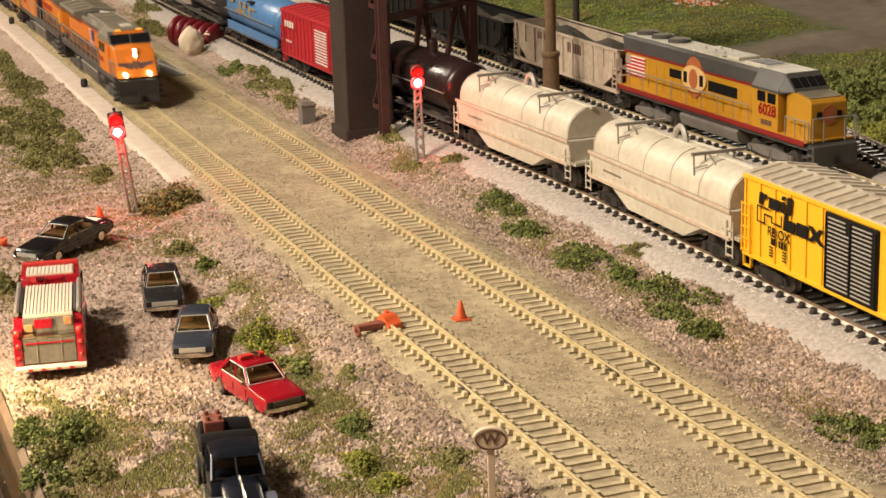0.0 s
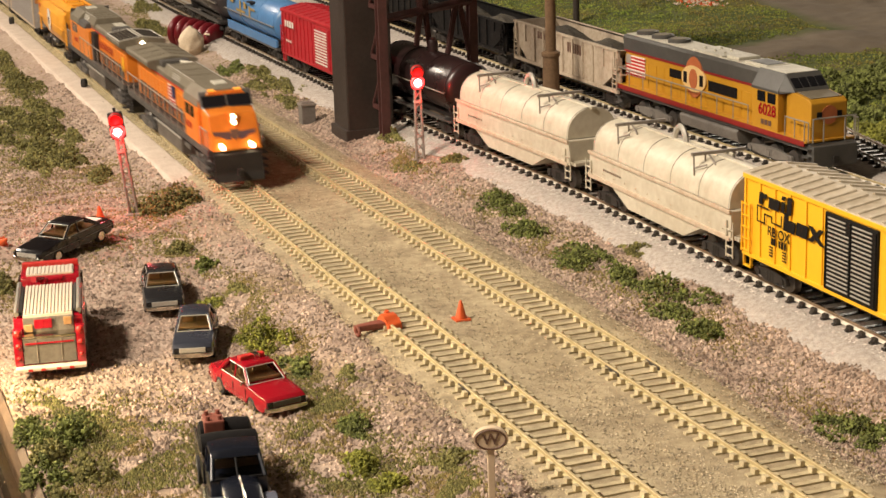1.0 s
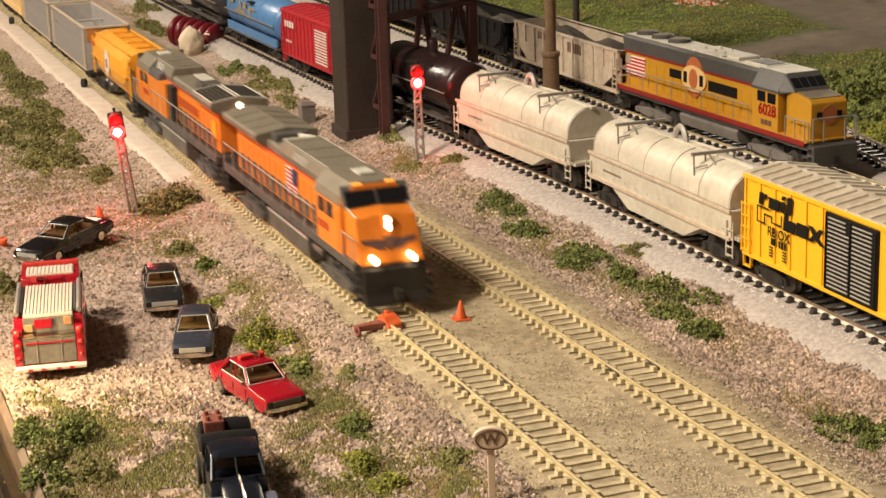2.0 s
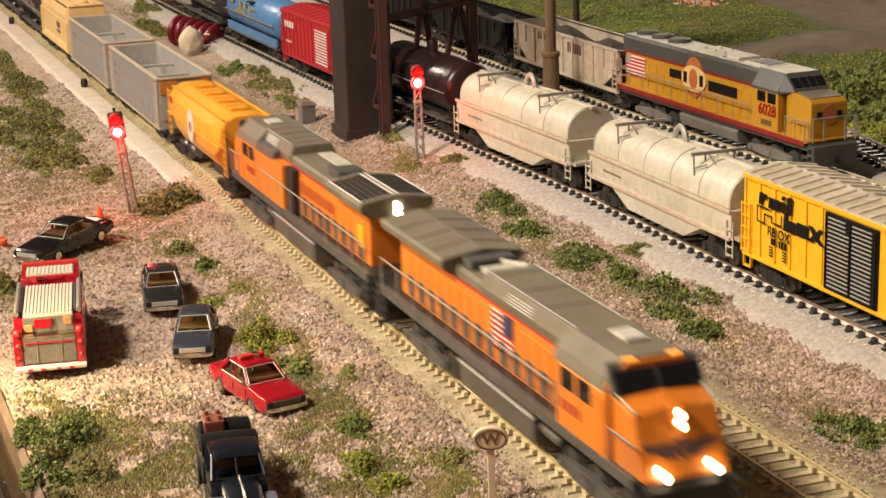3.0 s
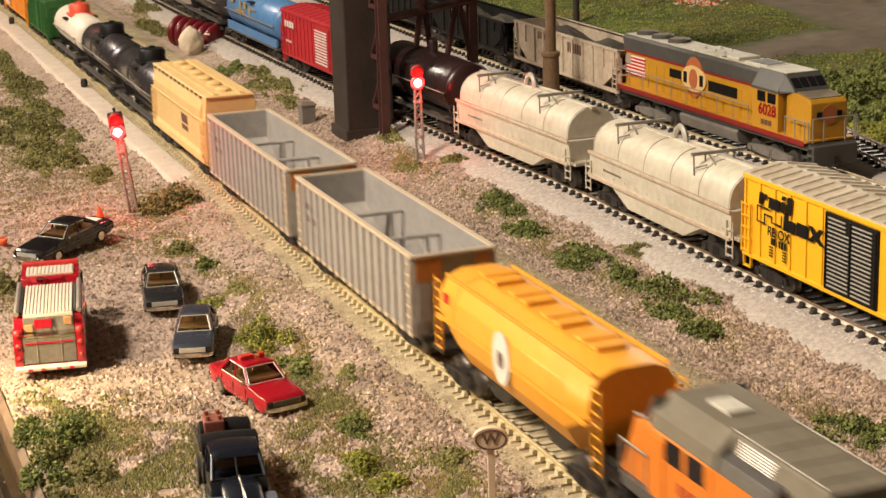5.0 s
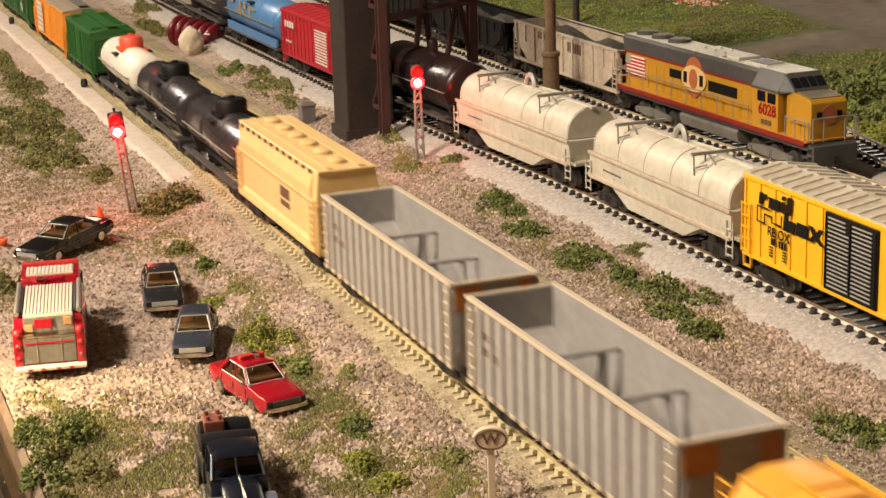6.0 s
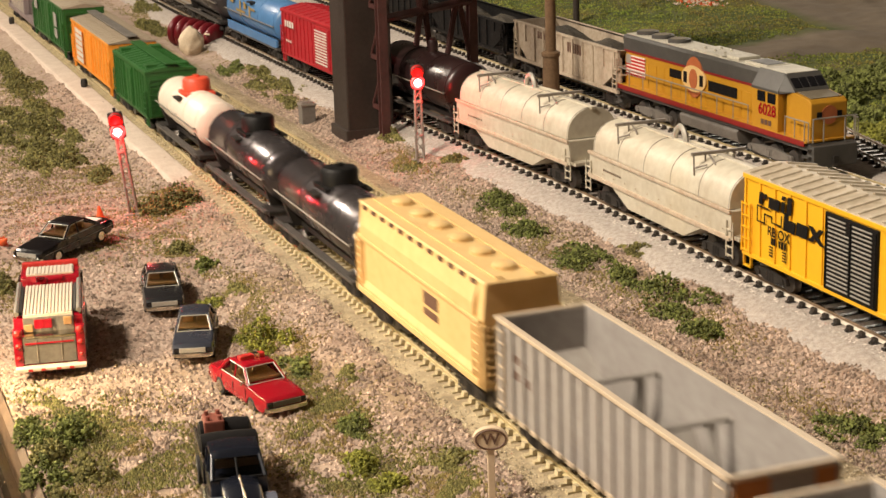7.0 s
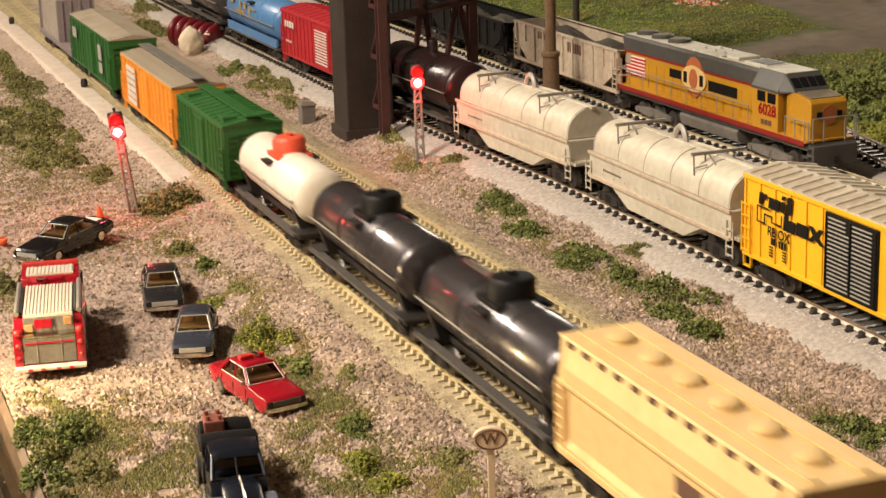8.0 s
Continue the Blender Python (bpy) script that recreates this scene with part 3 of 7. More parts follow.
def road_loco(name, label, lit_front=True, ribs=False):
    lo = thing(name, label, "locomotive")
    bm = B()
    box(bm, -124, 120, -15.5, 15.5, 15.5, 20.5, 0.6)
    prism(bm, [(-124, 20), (-129, 17), (-130, 5), (-126, 3), (-122, 8), (-122, 20)], -14.5, 14.5, "y", 0.5)
    prism(bm, [(118, 20.4), (124.5, 19), (126, 8), (128, 3.2), (124, 3), (118, 8)], -14.8, 14.8, "y", 0.5)
    part("frame", bm, "dark", lo)
    bm = B()
    for s in (-1, 1):
        box(bm, -122, 118, s * 16 - 1.3, s * 16 + 1.3, 17.5, 21.2, 0.3)
    part("walkway", bm, "truck", lo)
    bm = B()
    box(bm, -110, 62, -11.2, 11.2, 20.5, 43.5, 0.7)
    hood = part("hood", bm, "orange", lo)
    for i in range(15 if not ribs else 10):
        for s in (-1, 1):
            bm = B()
            box(bm, 0, 8.8, s * 11.3 - 0.25, s * 11.3 + 0.25, 23, 39, 0.15)
            part("hood_door", bm, "orange", hood, m=pose((-104 + i * 10.8) / 1000, 0, 0))
    for i in range(13 if not ribs else 8):
        for s in (-1, 1):
            bm = B()
            box(bm, 0, 6.5, s * 11.75 - 0.2, s * 11.75 + 0.2, 22, 30.5, 0.1)
            part("lower_louvre", bm, "truck", hood, "dark lower louvre", m=pose((-100 + i * 12.4) / 1000, 0, 0))
    # roof: radiator slab at the tail, a low deck, then the raised roof behind the cab
    tail0, step = (-66, 12) if ribs else (-44, -17)
    bm = B()
    prism(bm, [(-11.4, 43), (-11.4, 46.2), (-10.2, 47.4), (10.2, 47.4), (11.4, 46.2), (11.4, 43)], tail0, step + 2, "x", 0.3)
    deck = part("low_roof", bm, "roof", lo)
    bm = B()
    if ribs:
        box(bm, -30, 8, -9.4, -1.5, 47.3, 48.0, 0.2)
    else:
        box(bm, -30, -20, -6.5, 8.5, 47.3, 49.6, 0.5)
        rod(bm, (-31, 3, 50.2), (-20, 9, 50.2), 1.1, seg=8)
    part("roof_plate", bm, "roof_pale", deck, "dusty pale roof plate")
    bm = B()
    if ribs:
        box(bm, -56, -40, -5.5, 8, 47.3, 51.4, 1.0)
        box(bm, -36, -33, 2, 6, 47.3, 50.4, 0.5)
    else:
        box(bm, -42, -33, -9.5, 9.5, 47.3, 51.2, 0.8)
    part("exhaust_housing", bm, "truck", deck, "dark exhaust housing")
    bm = B()
    prism(bm, [(-11.4, 42.6), (-12.4, 46.4), (-10.4, 51.0), (-9.4, 51.6), (9.4, 51.6), (10.4, 51.0), (12.4, 46.4), (11.4, 42.6)], step, 64, "x", 0.4)
    roof = part("raised_roof", bm, "roof", lo)
    for i in range(3):
        bm = B()
        box(bm, step + 8 + i * (50 - step) / 3, step + 9 + i * (50 - step) / 3, -9.4, 9.4, 51.5, 51.9)
        part("roof_seam", bm, "roof", roof)
    for y in (-9.6, 9.6):
        bm = B()
        rod(bm, (step + 2, y, 52.0), (62, y, 52.0), 0.35, seg=5)
        part("roof_rail", bm, "handrail", roof)
    if ribs:
        # full-width cabinet behind the cab, with a dark step before the hood
        bm = B()
        box(bm, 12, 62, -17, 17, 20.5, 42.6, 0.5)
        cabinet = part("equipment_cabinet", bm, "orange", lo)
        bm = B()
        prism(bm, [(-17.2, 42.2), (-15.6, 46.0), (-12.0, 47.2), (12.0, 47.2), (15.6, 46.0), (17.2, 42.2)], 30, 64, "x", 0.4)
        part("cabinet_shoulder", bm, "truck", cabinet, "dark cabinet shoulder")
        # a dark box is put in place of the gap's darkness
        for s in (-1, 1):
            bm = B()
            box(bm, -1, 12, s * 13.5 - 1.8, s * 13.5 + 1.8, 21, 42.5, 0.3)
            part("gap_panel", bm, "dark", cabinet, "dark panel standing in for the open gap")
            for k in range(6):
                bm = B()
                rod(bm, (38, s * (12.2 - k * 0.32), 47.0 + k * 0.7), (56, s * (12.2 - k * 0.32), 47.0 + k * 0.7), 0.26, seg=4)
                part("louvre", bm, "steel_pale", cabinet, "pale louvre slat")
    else:
        for s in (-1, 1):
            for i in range(4):
                bm = B()
                rod(bm, (8, s * (12.3 - i * 0.4), 47.0 + i * 0.9), (30, s * (12.3 - i * 0.4), 47.0 + i * 0.9), 0.26, seg=4)
                part("louvre", bm, "handrail", roof, "grey louvre slat")
    # overhanging radiator slab
    bm = B()
    prism(bm, [(-11.5, 43.4), (-17.2, 46.4), (-17.8, 49.4), (-16.6, 50.3), (0, 52.6), (16.6, 50.3), (17.8, 49.4), (17.2, 46.4), (11.5, 43.4)], -117, tail0, "x", 0.5)
    rad = part("radiator", bm, "roof", lo)
    if ribs:
        for s in (-1, 1):
            bm = B()
            for e0, e1 in (((-115.6, 1.2), (-68.5, 1.2)), ((-115.6, 16.2), (-68.5, 16.2)), ((-115.6, 1.2), (-115.6, 16.2)), ((-68.5, 1.2), (-68.5, 16.2))):
                rod(bm, (e0[0], s * e0[1], 52.9 - e0[1] * 0.139), (e1[0], s * e1[1], 52.9 - e1[1] * 0.139), 0.5, seg=5)
            part("grille_frame", bm, "steel_pale", rad, "pale grille frame")
            for i in range(5):
                y0, y1 = 1.9 + i * 2.85, 4.3 + i * 2.85
                v = [(-114.4, s * y0, 52.85 - y0 * 0.139), (-69.6, s * y0, 52.85 - y0 * 0.139), (-69.6, s * y1, 52.85 - y1 * 0.139), (-114.4, s * y1, 52.85 - y1 * 0.139)]
                bm = B()
                q = [bm.verts.new(p) for p in v] + [bm.verts.new((p[0], p[1], p[2] - 0.7)) for p in v]
                for f in ((0, 1, 2, 3), (7, 6, 5, 4), (0, 4, 5, 1), (1, 5, 6, 2), (2, 6, 7, 3), (3, 7, 4, 0)):
                    bm.faces.new([q[i2] for i2 in f])
                part("radiator_grille", bm, "grille_mesh", rad, "dark radiator grille")
    else:
        for i in range(3):
            bm = B()
            for s in (-1, 1):
                rod(bm, (-96 + i * 19, s * 1.5, 52.6), (-96 + i * 19, s * 16.3, 50.5), 0.3, seg=4)
            part("radiator_seam", bm, "roof", rad)
    # cab and nose
    bm = B()
    prism(bm, [(-17.2, 21), (-17.2, 41), (-15.8, 46.5), (-10, 51.2), (10, 51.2), (15.8, 46.5), (17.2, 41), (17.2, 21)], 62, 100, "x", 0.6)
    cab = part("cab", bm, "orange", lo)
    bm = B()
    prism(bm, [(-17.5, 42.6), (-16.2, 46.8), (-10.4, 52.0), (10.4, 52.0), (16.2, 46.8), (17.5, 42.6)], 60, 98.5, "x", 0.4)
    part("cab_roof", bm, "roof", cab)
    bm = B()
    box(bm, 72, 84, -2, 6, 51.9, 53.2, 0.5)
    part("roof_hatch", bm, "roof_pale", cab, "pale roof box")
    bm = B()
    prism(bm, [(99, 42.4), (104.6, 42.4), (98.9, 50.6), (97, 51.2)], -16.0, 16.0, "y", 0.4)
    part("windshield_surround", bm, "truck", cab, "dark grey windshield surround")
    for s in (-1, 1):
        bm = B()
        prism(bm, [(100, 43.4), (104.5, 43.4), (100.3, 49.0), (98, 49.0)], min(s * 0.7, s * 14.8), max(s * 0.7, s * 14.8), "y")
        part("windshield", bm, "blackglass", cab, "dark windshield pane")
        for x in (66, 79):
            bm = B()
            box(bm, x, x + 10, s * 16.9 - 0.5, s * 16.9 + 0.5, 35, 41.5)
            part("window", bm, "blackglass", cab, "dark cab window")
        bm = B()
        box(bm, 90, 97, s * 17.3 - 0.3, s * 17.3 + 0.3, 22, 40, 0.2)
        part("cab_door", bm, "orange", cab)
    nose = part("nose", nose_mesh(B()), "orange", lo)
    lean = pose(0.1187, 0, 0.0285, 0, -23.4, 0)
    for s in (-1, 1):
        bm = B()
        prism(bm, [(s * 2.4, -2.6), (s * 2.4, 1.8), (s * 7, 2.2), (s * 13.4, 2.6), (s * 12.6, 0.4), (s * 8.5, -0.6), (s * 6, -2.2)], -0.2, 0.5, "x")
        part("nose_wing", bm, "wing_blue", nose, "dark blue nose wing", m=lean)
    bm = B()
    prism(bm, [(-2.4, 3.2), (2.4, 3.2), (2.2, -1), (0, -3), (-2.2, -1)], -0.2, 0.8, "x")
    part("nose_shield", bm, "brown", nose, "dark brown-red nose shield", m=lean)
    bm = B()
    box(bm, 112.6, 117.4, -2.3, 2.3, 34.0, 41.0, 0.7)
    part("headlight_bezel", bm, "orange", nose)
    for s in (-1, 1):
        bm = B()
        rod(bm, (103, s * 15.2, 43.2), (114.5, s * 14.2, 40.4), 0.35, seg=5)
        part("nose_grab", bm, "steel_pale", nose)
    if lit_front:
        for s in (-1, 1):
            bm = B()
            bmesh.ops.create_uvsphere(bm, u_segments=12, v_segments=8, radius=1.45, matrix=Matrix.Translation((117.4 - 0.3 * s, 0, 37.4 + s * 1.55)))
            part("headlight", bm, "headlight", lo, "lit warm-white headlight")
            bm = B()
            rod(bm, (121, s * 9, 23.0), (124.6, s * 9, 23.0), 1.6, seg=12)
            bmesh.ops.create_uvsphere(bm, u_segments=12, v_segments=8, radius=1.35, matrix=Matrix.Translation((124.8, s * 9, 23.0)))
            part("ditch_light", bm, "headlight", lo, "lit warm-white ditch light")
            bm = B()
            box(bm, 97.4, 99.4, s * 8 - 2.2, s * 8 + 2.2, 50.9, 52.2, 0.6)
            part("number_board", bm, "amber", cab, "glowing amber number board")
    else:
        for s in (-1, 1):
            bm = B()
            bmesh.ops.create_uvsphere(bm, u_segments=12, v_segments=8, radius=1.7, matrix=Matrix.Translation((-117.4, 0.0, 46.4 + 1.7 * s)))
            part("tail_headlight", bm, "headlight", lo, "lit headlight at the hood's end")
    # side markings
    for s in (-1, 1):
        bm = B()
        box(bm, -112, 60, s * 11.55 - 0.15, s * 11.55 + 0.15, 42.3, 43.1)
        part("stripe", bm, "red", lo, "thin red stripe")
    if lit_front:
        bm = B()
        box(bm, -8, 12, -11.85, -11.5, 26.6, 41)
        flag = part("flag_ground", bm, "white", lo, "white flag panel")
        for i in range(7):
            bm = B()
            box(bm, -8, 12, -11.95, -11.6, 26.6 + i * 2.1, 27.7 + i * 2.1)
            part("flag_stripe", bm, "red", flag, "red flag stripe")
        bm = B()
        box(bm, 3.4, 12.2, -12.05, -11.6, 34, 41.2)
        part("flag_canton", bm, "blue", flag, "dark blue flag canton")
    else:
        for s in (-1, 1):
            for i in range(9):
                bars(lo, "lettering_red", [(-58 + i * 7.0, -54.5 + i * 7.0, 32.5, 37.5)], s * 11.8, "lettering", "blurred red lettering bar")
            bars(lo, "rb_yellow", [(-103, -95, 27, 37)], s * 11.9, "emblem", "yellow shield emblem")
    for s in (-1, 1):
        for i in range(4):
            bars(lo, "lettering_red", [(66 + i * 4.2, 68.4 + i * 4.2, 27.5, 31)], s * 17.4, "number", "red number bar")
    bm = B()
    prism(bm, [(-14, 16.5), (-15.4, 14), (-15.0, 5), (-10, 3.4), (10, 3.4), (15.0, 5), (15.4, 14), (14, 16.5)], -34, 38, "x", 0.8)
    tank = part("fuel_tank", bm, "undertank", lo)
    for s in (-1, 1):
        bm = B()
        box(bm, -34, 38, s * 15.5 - 0.4, s * 15.5 + 0.4, 13.6, 14.6, 0.2)
        part("tank_lip", bm, "steel_pale", tank, "bright tank lip")
        bm = B()
        rod(bm, (40, s * 12, 11), (56, s * 12, 11), 2.0, seg=10)
        part("air_tank", bm, "undertank", lo)
        rails_along(lo, s * 17, [-120, -100, -80, -60, -40, -20, 0, 20, 40, 58], 21, 33)
        rails_along(lo, s * 17, [102, 112, 119], 21, 32)
        for i in range(4):
            for x in (116.5, -125):
                bm = B()
                box(bm, x, x + 6.5, s * 16.5 - 2.2, s * 16.5 + 2.2, 5 + i * 4, 5.8 + i * 4)
                part("step", bm, "dark", lo)
    for x in (-76, 80):
        bogie(lo, x, 3, 21.0, "truck")
    couplers(lo, 126)
    return squeeze(lo, (1, 1, 1.055))


def cylinder_hopper(name, label):
    """Rounded-side grain hopper with a roof walk and hatches."""
    h = thing(name, label, "hopper car")
    prof = [(-11, 13), (-16.5, 22), (-18, 31), (-17.2, 39), (-13.5, 45.2), (-7, 47.6), (7, 47.6), (13.5, 45.2), (17.2, 39), (18, 31), (16.5, 22), (11, 13)]
    bm = B()
    prism(bm, prof, -50, 50, "x", 0.8)
    for s in (-1, 1):
        v0 = [bm.verts.new((s * 50, y, z)) for y, z in prof]
        v1 = [bm.verts.new((s * 68, y * 0.94, max(z * 0.99, 33 + (z - 33) * 0.15))) for y, z in prof]
        k = len(prof)
        for i in range(k):
            bm.faces.new((v0[i], v0[(i + 1) % k], v1[(i + 1) % k], v1[i]))
        bm.faces.new(v1)
    part("body", bm, "grain_yellow", h, smooth=35)
    bm = B()
    for s in (-1, 1):
        box(bm, -66, 66, s * 13.9 - 0.5, s * 13.9 + 0.5, 45, 46.2)
        box(bm, -68, 68, s * 17.6 - 0.5, s * 17.6 + 0.5, 28.6, 29.8)
    part("side_rib", bm, "grain_yellow", h)
    for i in range(4):
        bm = B()
        box(bm, -52 + i * 29, -35 + i * 29, -6, 6, 47.6, 49.4, 0.7)
        rod(bm, (-43 + i * 29, -7, 49.6), (-43 + i * 29, 7, 49.6), 0.6, seg=6)
        part("roof_hatch", bm, "grain_yellow", h)
    bm = B()
    box(bm, -78, 78, -4, 4, 9.5, 13, 0.4)
    for s in (-1, 1):
        box(bm, min(s * 68, s * 79), max(s * 68, s * 79), -16, 16, 12, 14, 0.3)
        for y in (-15, 15):
            rod(bm, (s * 78, y, 13), (s * 69, y * 0.9, 36), 0.6, seg=6)
        prism(bm, [(s * 10, 13), (s * 42, 13), (s * 32, 5.5), (s * 20, 5.5)], -9, 9, "y", 0.4)
    part("underframe", bm, "dark", h)
    for s in (-1, 1):
        bm = B()
        lathe(bm, [(s * 17.9, 7.5), (s * 18.35, 7.5)], 24, "y", (-2, 0, 31), 1.35)
        bd = part("emblem", bm, "white", h, "white grain emblem")
        bm = B()
        lathe(bm, [(s * 18.3, 2.6), (s * 18.6, 2.6)], 14, "y", (-2, 0, 30.5), 1.3)
        part("emblem_centre", bm, "brown", bd)
        bars(h, "red", [(-62, -56, 36, 40)], s * 17.3, "placard", "small red placard")
        for y in (-15.6, 15.6):
            ladder(h, s * 72, y, 14, 42, 8, 6, "grain_yellow")
    for x in (-57, 57):
        bogie(h, x)
    couplers(h, 80)
    return h


def gondola(name, label):
    """Deep ribbed coal gondola, empty."""
    g = thing(name, label, "gondola car")
    L, W = 82.7, 17.8
    for s in (-1, 1):
        bm = B()
        box(bm, -L, L, s * (W - 0.8) - 0.8, s * (W - 0.8) + 0.8, 11.5, 46.0)
        side = part("side_wall", bm, "gon_grey", g)
        for i in range(17):
            x = -L + 3 + i * (2 * L - 6) / 16
            bm = B()
            box(bm, -1.5, 1.5, -0.7, 0.7, 13, 45, taper=(0.4, 0.4, 0, 0))
            part("rib", bm, "gon_grey", side, m=pose(x / 1000, s * (W + 0.4) / 1000, 0))
        bm = B()
        box(bm, -L - 0.6, L + 0.6, s * W - 1.3, s * W + 1.1, 45.0, 46.6, 0.3)
        part("rim", bm, "rim", side, "pale worn top rim")
        for i in range(17):
            x = -L + 3 + i * (2 * L - 6) / 16
            bm = B()
            box(bm, -3.2, 2.4, s * (W + 0.9) - 0.5, s * (W + 0.9) + 0.5, 11.5, 13.2, 0.2)
            part("sill_clip", bm, "rim", side, m=pose(x / 1000, 0, 0))
        ladder(g, L - 4, s * (W + 1.0), 15, 42, 7, 5.5, "rim")
        ladder(g, -L + 4, s * (W + 1.0), 15, 42, 7, 5.5, "rim")
    for s in (-1, 1):
        bm = B()
        box(bm, s * (L - 0.8) - 0.8, s * (L - 0.8) + 0.8, -W + 1.5, W - 1.5, 12, 45.6)
        end = part("end_wall", bm, "gon_grey", g)
        for y0, y1 in ((-W + 1.2, -W + 12.5), (W - 8.0, W - 1.2)):
            bm = B()
            box(bm, s * (L + 0.3) - 0.35, s * (L + 0.3) + 0.35, y0, y1, 35, 44.6)
            part("end_panel", bm, "gon_orange", end, "orange-brown end patch")
        bm = B()
        box(bm, s * L - 1.1, s * L + 1.1, -W, W, 45.0, 46.4, 0.3)
        part("rim", bm, "rim", end, "pale worn top rim")
        for y in (-W + 1.4, W - 7):
            bm = B()
            box(bm, s * (L + 0.7) - 0.3, s * (L + 0.7) + 0.3, y, y + 5.6, 18, 34)
            part("corner_panel", bm, "gon_grey", end)
    # twin tub floor with cross braces inside
    bm = B()
    box(bm, -L + 1, L - 1, -W + 1.6, W - 1.6, 11.5, 14)
    for s in (-1, 1):
        prism(bm, [(s * (L - 1.6), 14), (s * (L - 1.6), 30), (s * 52, 14)], -W + 1.6, W - 1.6, "y")
        prism(bm, [(s * 10, 14), (s * 0.2, 27), (s * 0.2, 14)], -W + 1.6, W - 1.6, "y")
    part("floor", bm, "gon_inner", g)
    for x in (-24, 24):
        bm = B()
        rod(bm, (x, -W + 1.5, 38), (x, W - 1.5, 38), 1.1, seg=8)
        for s in (-1, 1):
            prism(bm, [(x - 1.2, 14), (x + 1.2, 14), (x + 1.2, 38), (x - 1.2, 38)], s * 10 - 0.8, s * 10 + 0.8, "y")
            rod(bm, (x, s * 9, 37), (x + (8 if x > 0 else -8), s * 9, 15), 1.2, seg=6)
        part("cross_brace", bm, "gon_inner", g)
    bm = B()
    box(bm, -L, L, -3.5, 3.5, 9, 12, 0.4)
    for s in (-1, 1):
        box(bm, min(s * (L - 8), s * (L + 2)), max(s * (L - 8), s * (L + 2)), -15, 15, 9, 12, 0.3)
    part("underframe", bm, "dark", g)
    bars(g, "brown", [(-70 + i * 3.2, -68 + i * 3.2, 33, 36) for i in range(4)] + [(-70 + i * 3.2, -68 + i * 3.2, 27, 30) for i in range(5)], -W - 0.1, "lettering", "faded dark lettering bars")
    for x in (-61, 61):
        bogie(g, x)
    couplers(g, 84)
    return g


def covered_hopper(name, label):
    """Tan slab-sided covered hopper."""
    h = thing(name, label, "hopper car")
    L = 74.5
    prof = [(-17, 13), (-17.6, 16), (-16.2, 18.5), (-16.2, 37), (-17.4, 38.5), (-17.4, 44), (-14.8, 52.4), (14.8, 52.4), (17.4, 44), (17.4, 38.5), (16.2, 37), (16.2, 18.5), (17.6, 16), (17, 13)]
    bm = B()
    prism(bm, prof, -L + 8, L - 8, "x", 0.5)
    body = part("body", bm, "tan", h)
    for s in (-1, 1):
        bm = B()
        prism(bm, [(-16.4, 36), (-14.8, 52.2), (14.8, 52.2), (16.4, 36)], min(s * (L - 8.2), s * (L - 1)), max(s * (L - 8.2), s * (L - 1)), "x", 0.4)
        prism(bm, [(s * (L - 8), 14), (s * (L - 20), 14), (s * (L - 8), 36)], -14, 14, "y")
        for y in (-15.8, 15.8):
            box(bm, min(s * (L - 9), s * L), max(s * (L - 9), s * L), y - 0.9, y + 0.9, 12, 37, 0.3)
        box(bm, min(s * (L - 9), s * L), max(s * (L - 9), s * L), -16.6, 16.6, 11.5, 14)
        part("end_frame", bm, "tan", h)
    bm = B()
    for s in (-1, 1):
        box(bm, -L + 2, L - 2, s * 17.4 - 0.7, s * 17.4 + 0.7, 12.5, 15, 0.3)
        box(bm, -L + 2, L - 2, s * 16.9 - 0.8, s * 16.9 + 0.8, 37.3, 38.8, 0.3)
    part("side_sill", bm, "tan", h)
    bm = B()
    prism(bm, [(-15.2, 52.2), (-14.6, 53.2), (14.6, 53.2), (15.2, 52.2)], -L, L, "x", 0.2)
    roof = part("roof", bm, "tan", h)
    for s in (-1, 1):
        for i in range(12):
            bm = B()
            box(bm, -2.2, 2.2, -0.8, 0.8, -1.2, 0.4)
            part("roof_bracket", bm, "brown", roof, m=pose((-L + 10 + i * 11.6) / 1000, s * 15.2 / 1000, 0.052))
    for i in range(6):
        bm = B()
        lathe(bm, [(53.2, 4.6), (54.6, 4.6), (55.4, 3.6)], 16, "z", (-58 + i * 23, 0, 0))
        part("roof_hatch", bm, "tan", h, smooth=40)
    bm = B()
    for s in (-1, 1):
        box(bm, -L + 3, L - 3, s * 8 - 1.6, s * 8 + 1.6, 53.4, 54.1)
    part("roof_walk", bm, "tan", h)
    for s in (-1, 1):
        bars(h, "brown", [(10, 26, 24, 27), (10, 26, 28.5, 34)], s * 16.4, "emblem", "brown rectangular emblem")
        for e in (-1, 1):
            ladder(h, e * (L - 5), s * 17.6, 15, 36, 7, 6, "tan")
        for i in range(8):
            bm = B()
            box(bm, s * (L + 0.3) - 0.4, s * (L + 0.3) + 0.4, -15, -8, 14 + i * 3, 14.8 + i * 3)
            part("end_rung", bm, "tan", h)
    bm = B()
    box(bm, -L, L, -4, 4, 9, 12)
    for x in (-28, 0, 28):
        prism(bm, [(x - 12, 13), (x + 12, 13), (x + 5, 4.5), (x - 5, 4.5)], -12, 12, "y", 0.3)
    part("underframe", bm, "dark", h)
    for x in (-54, 54):
        bogie(h, x)
    couplers(h, 76)
    return h


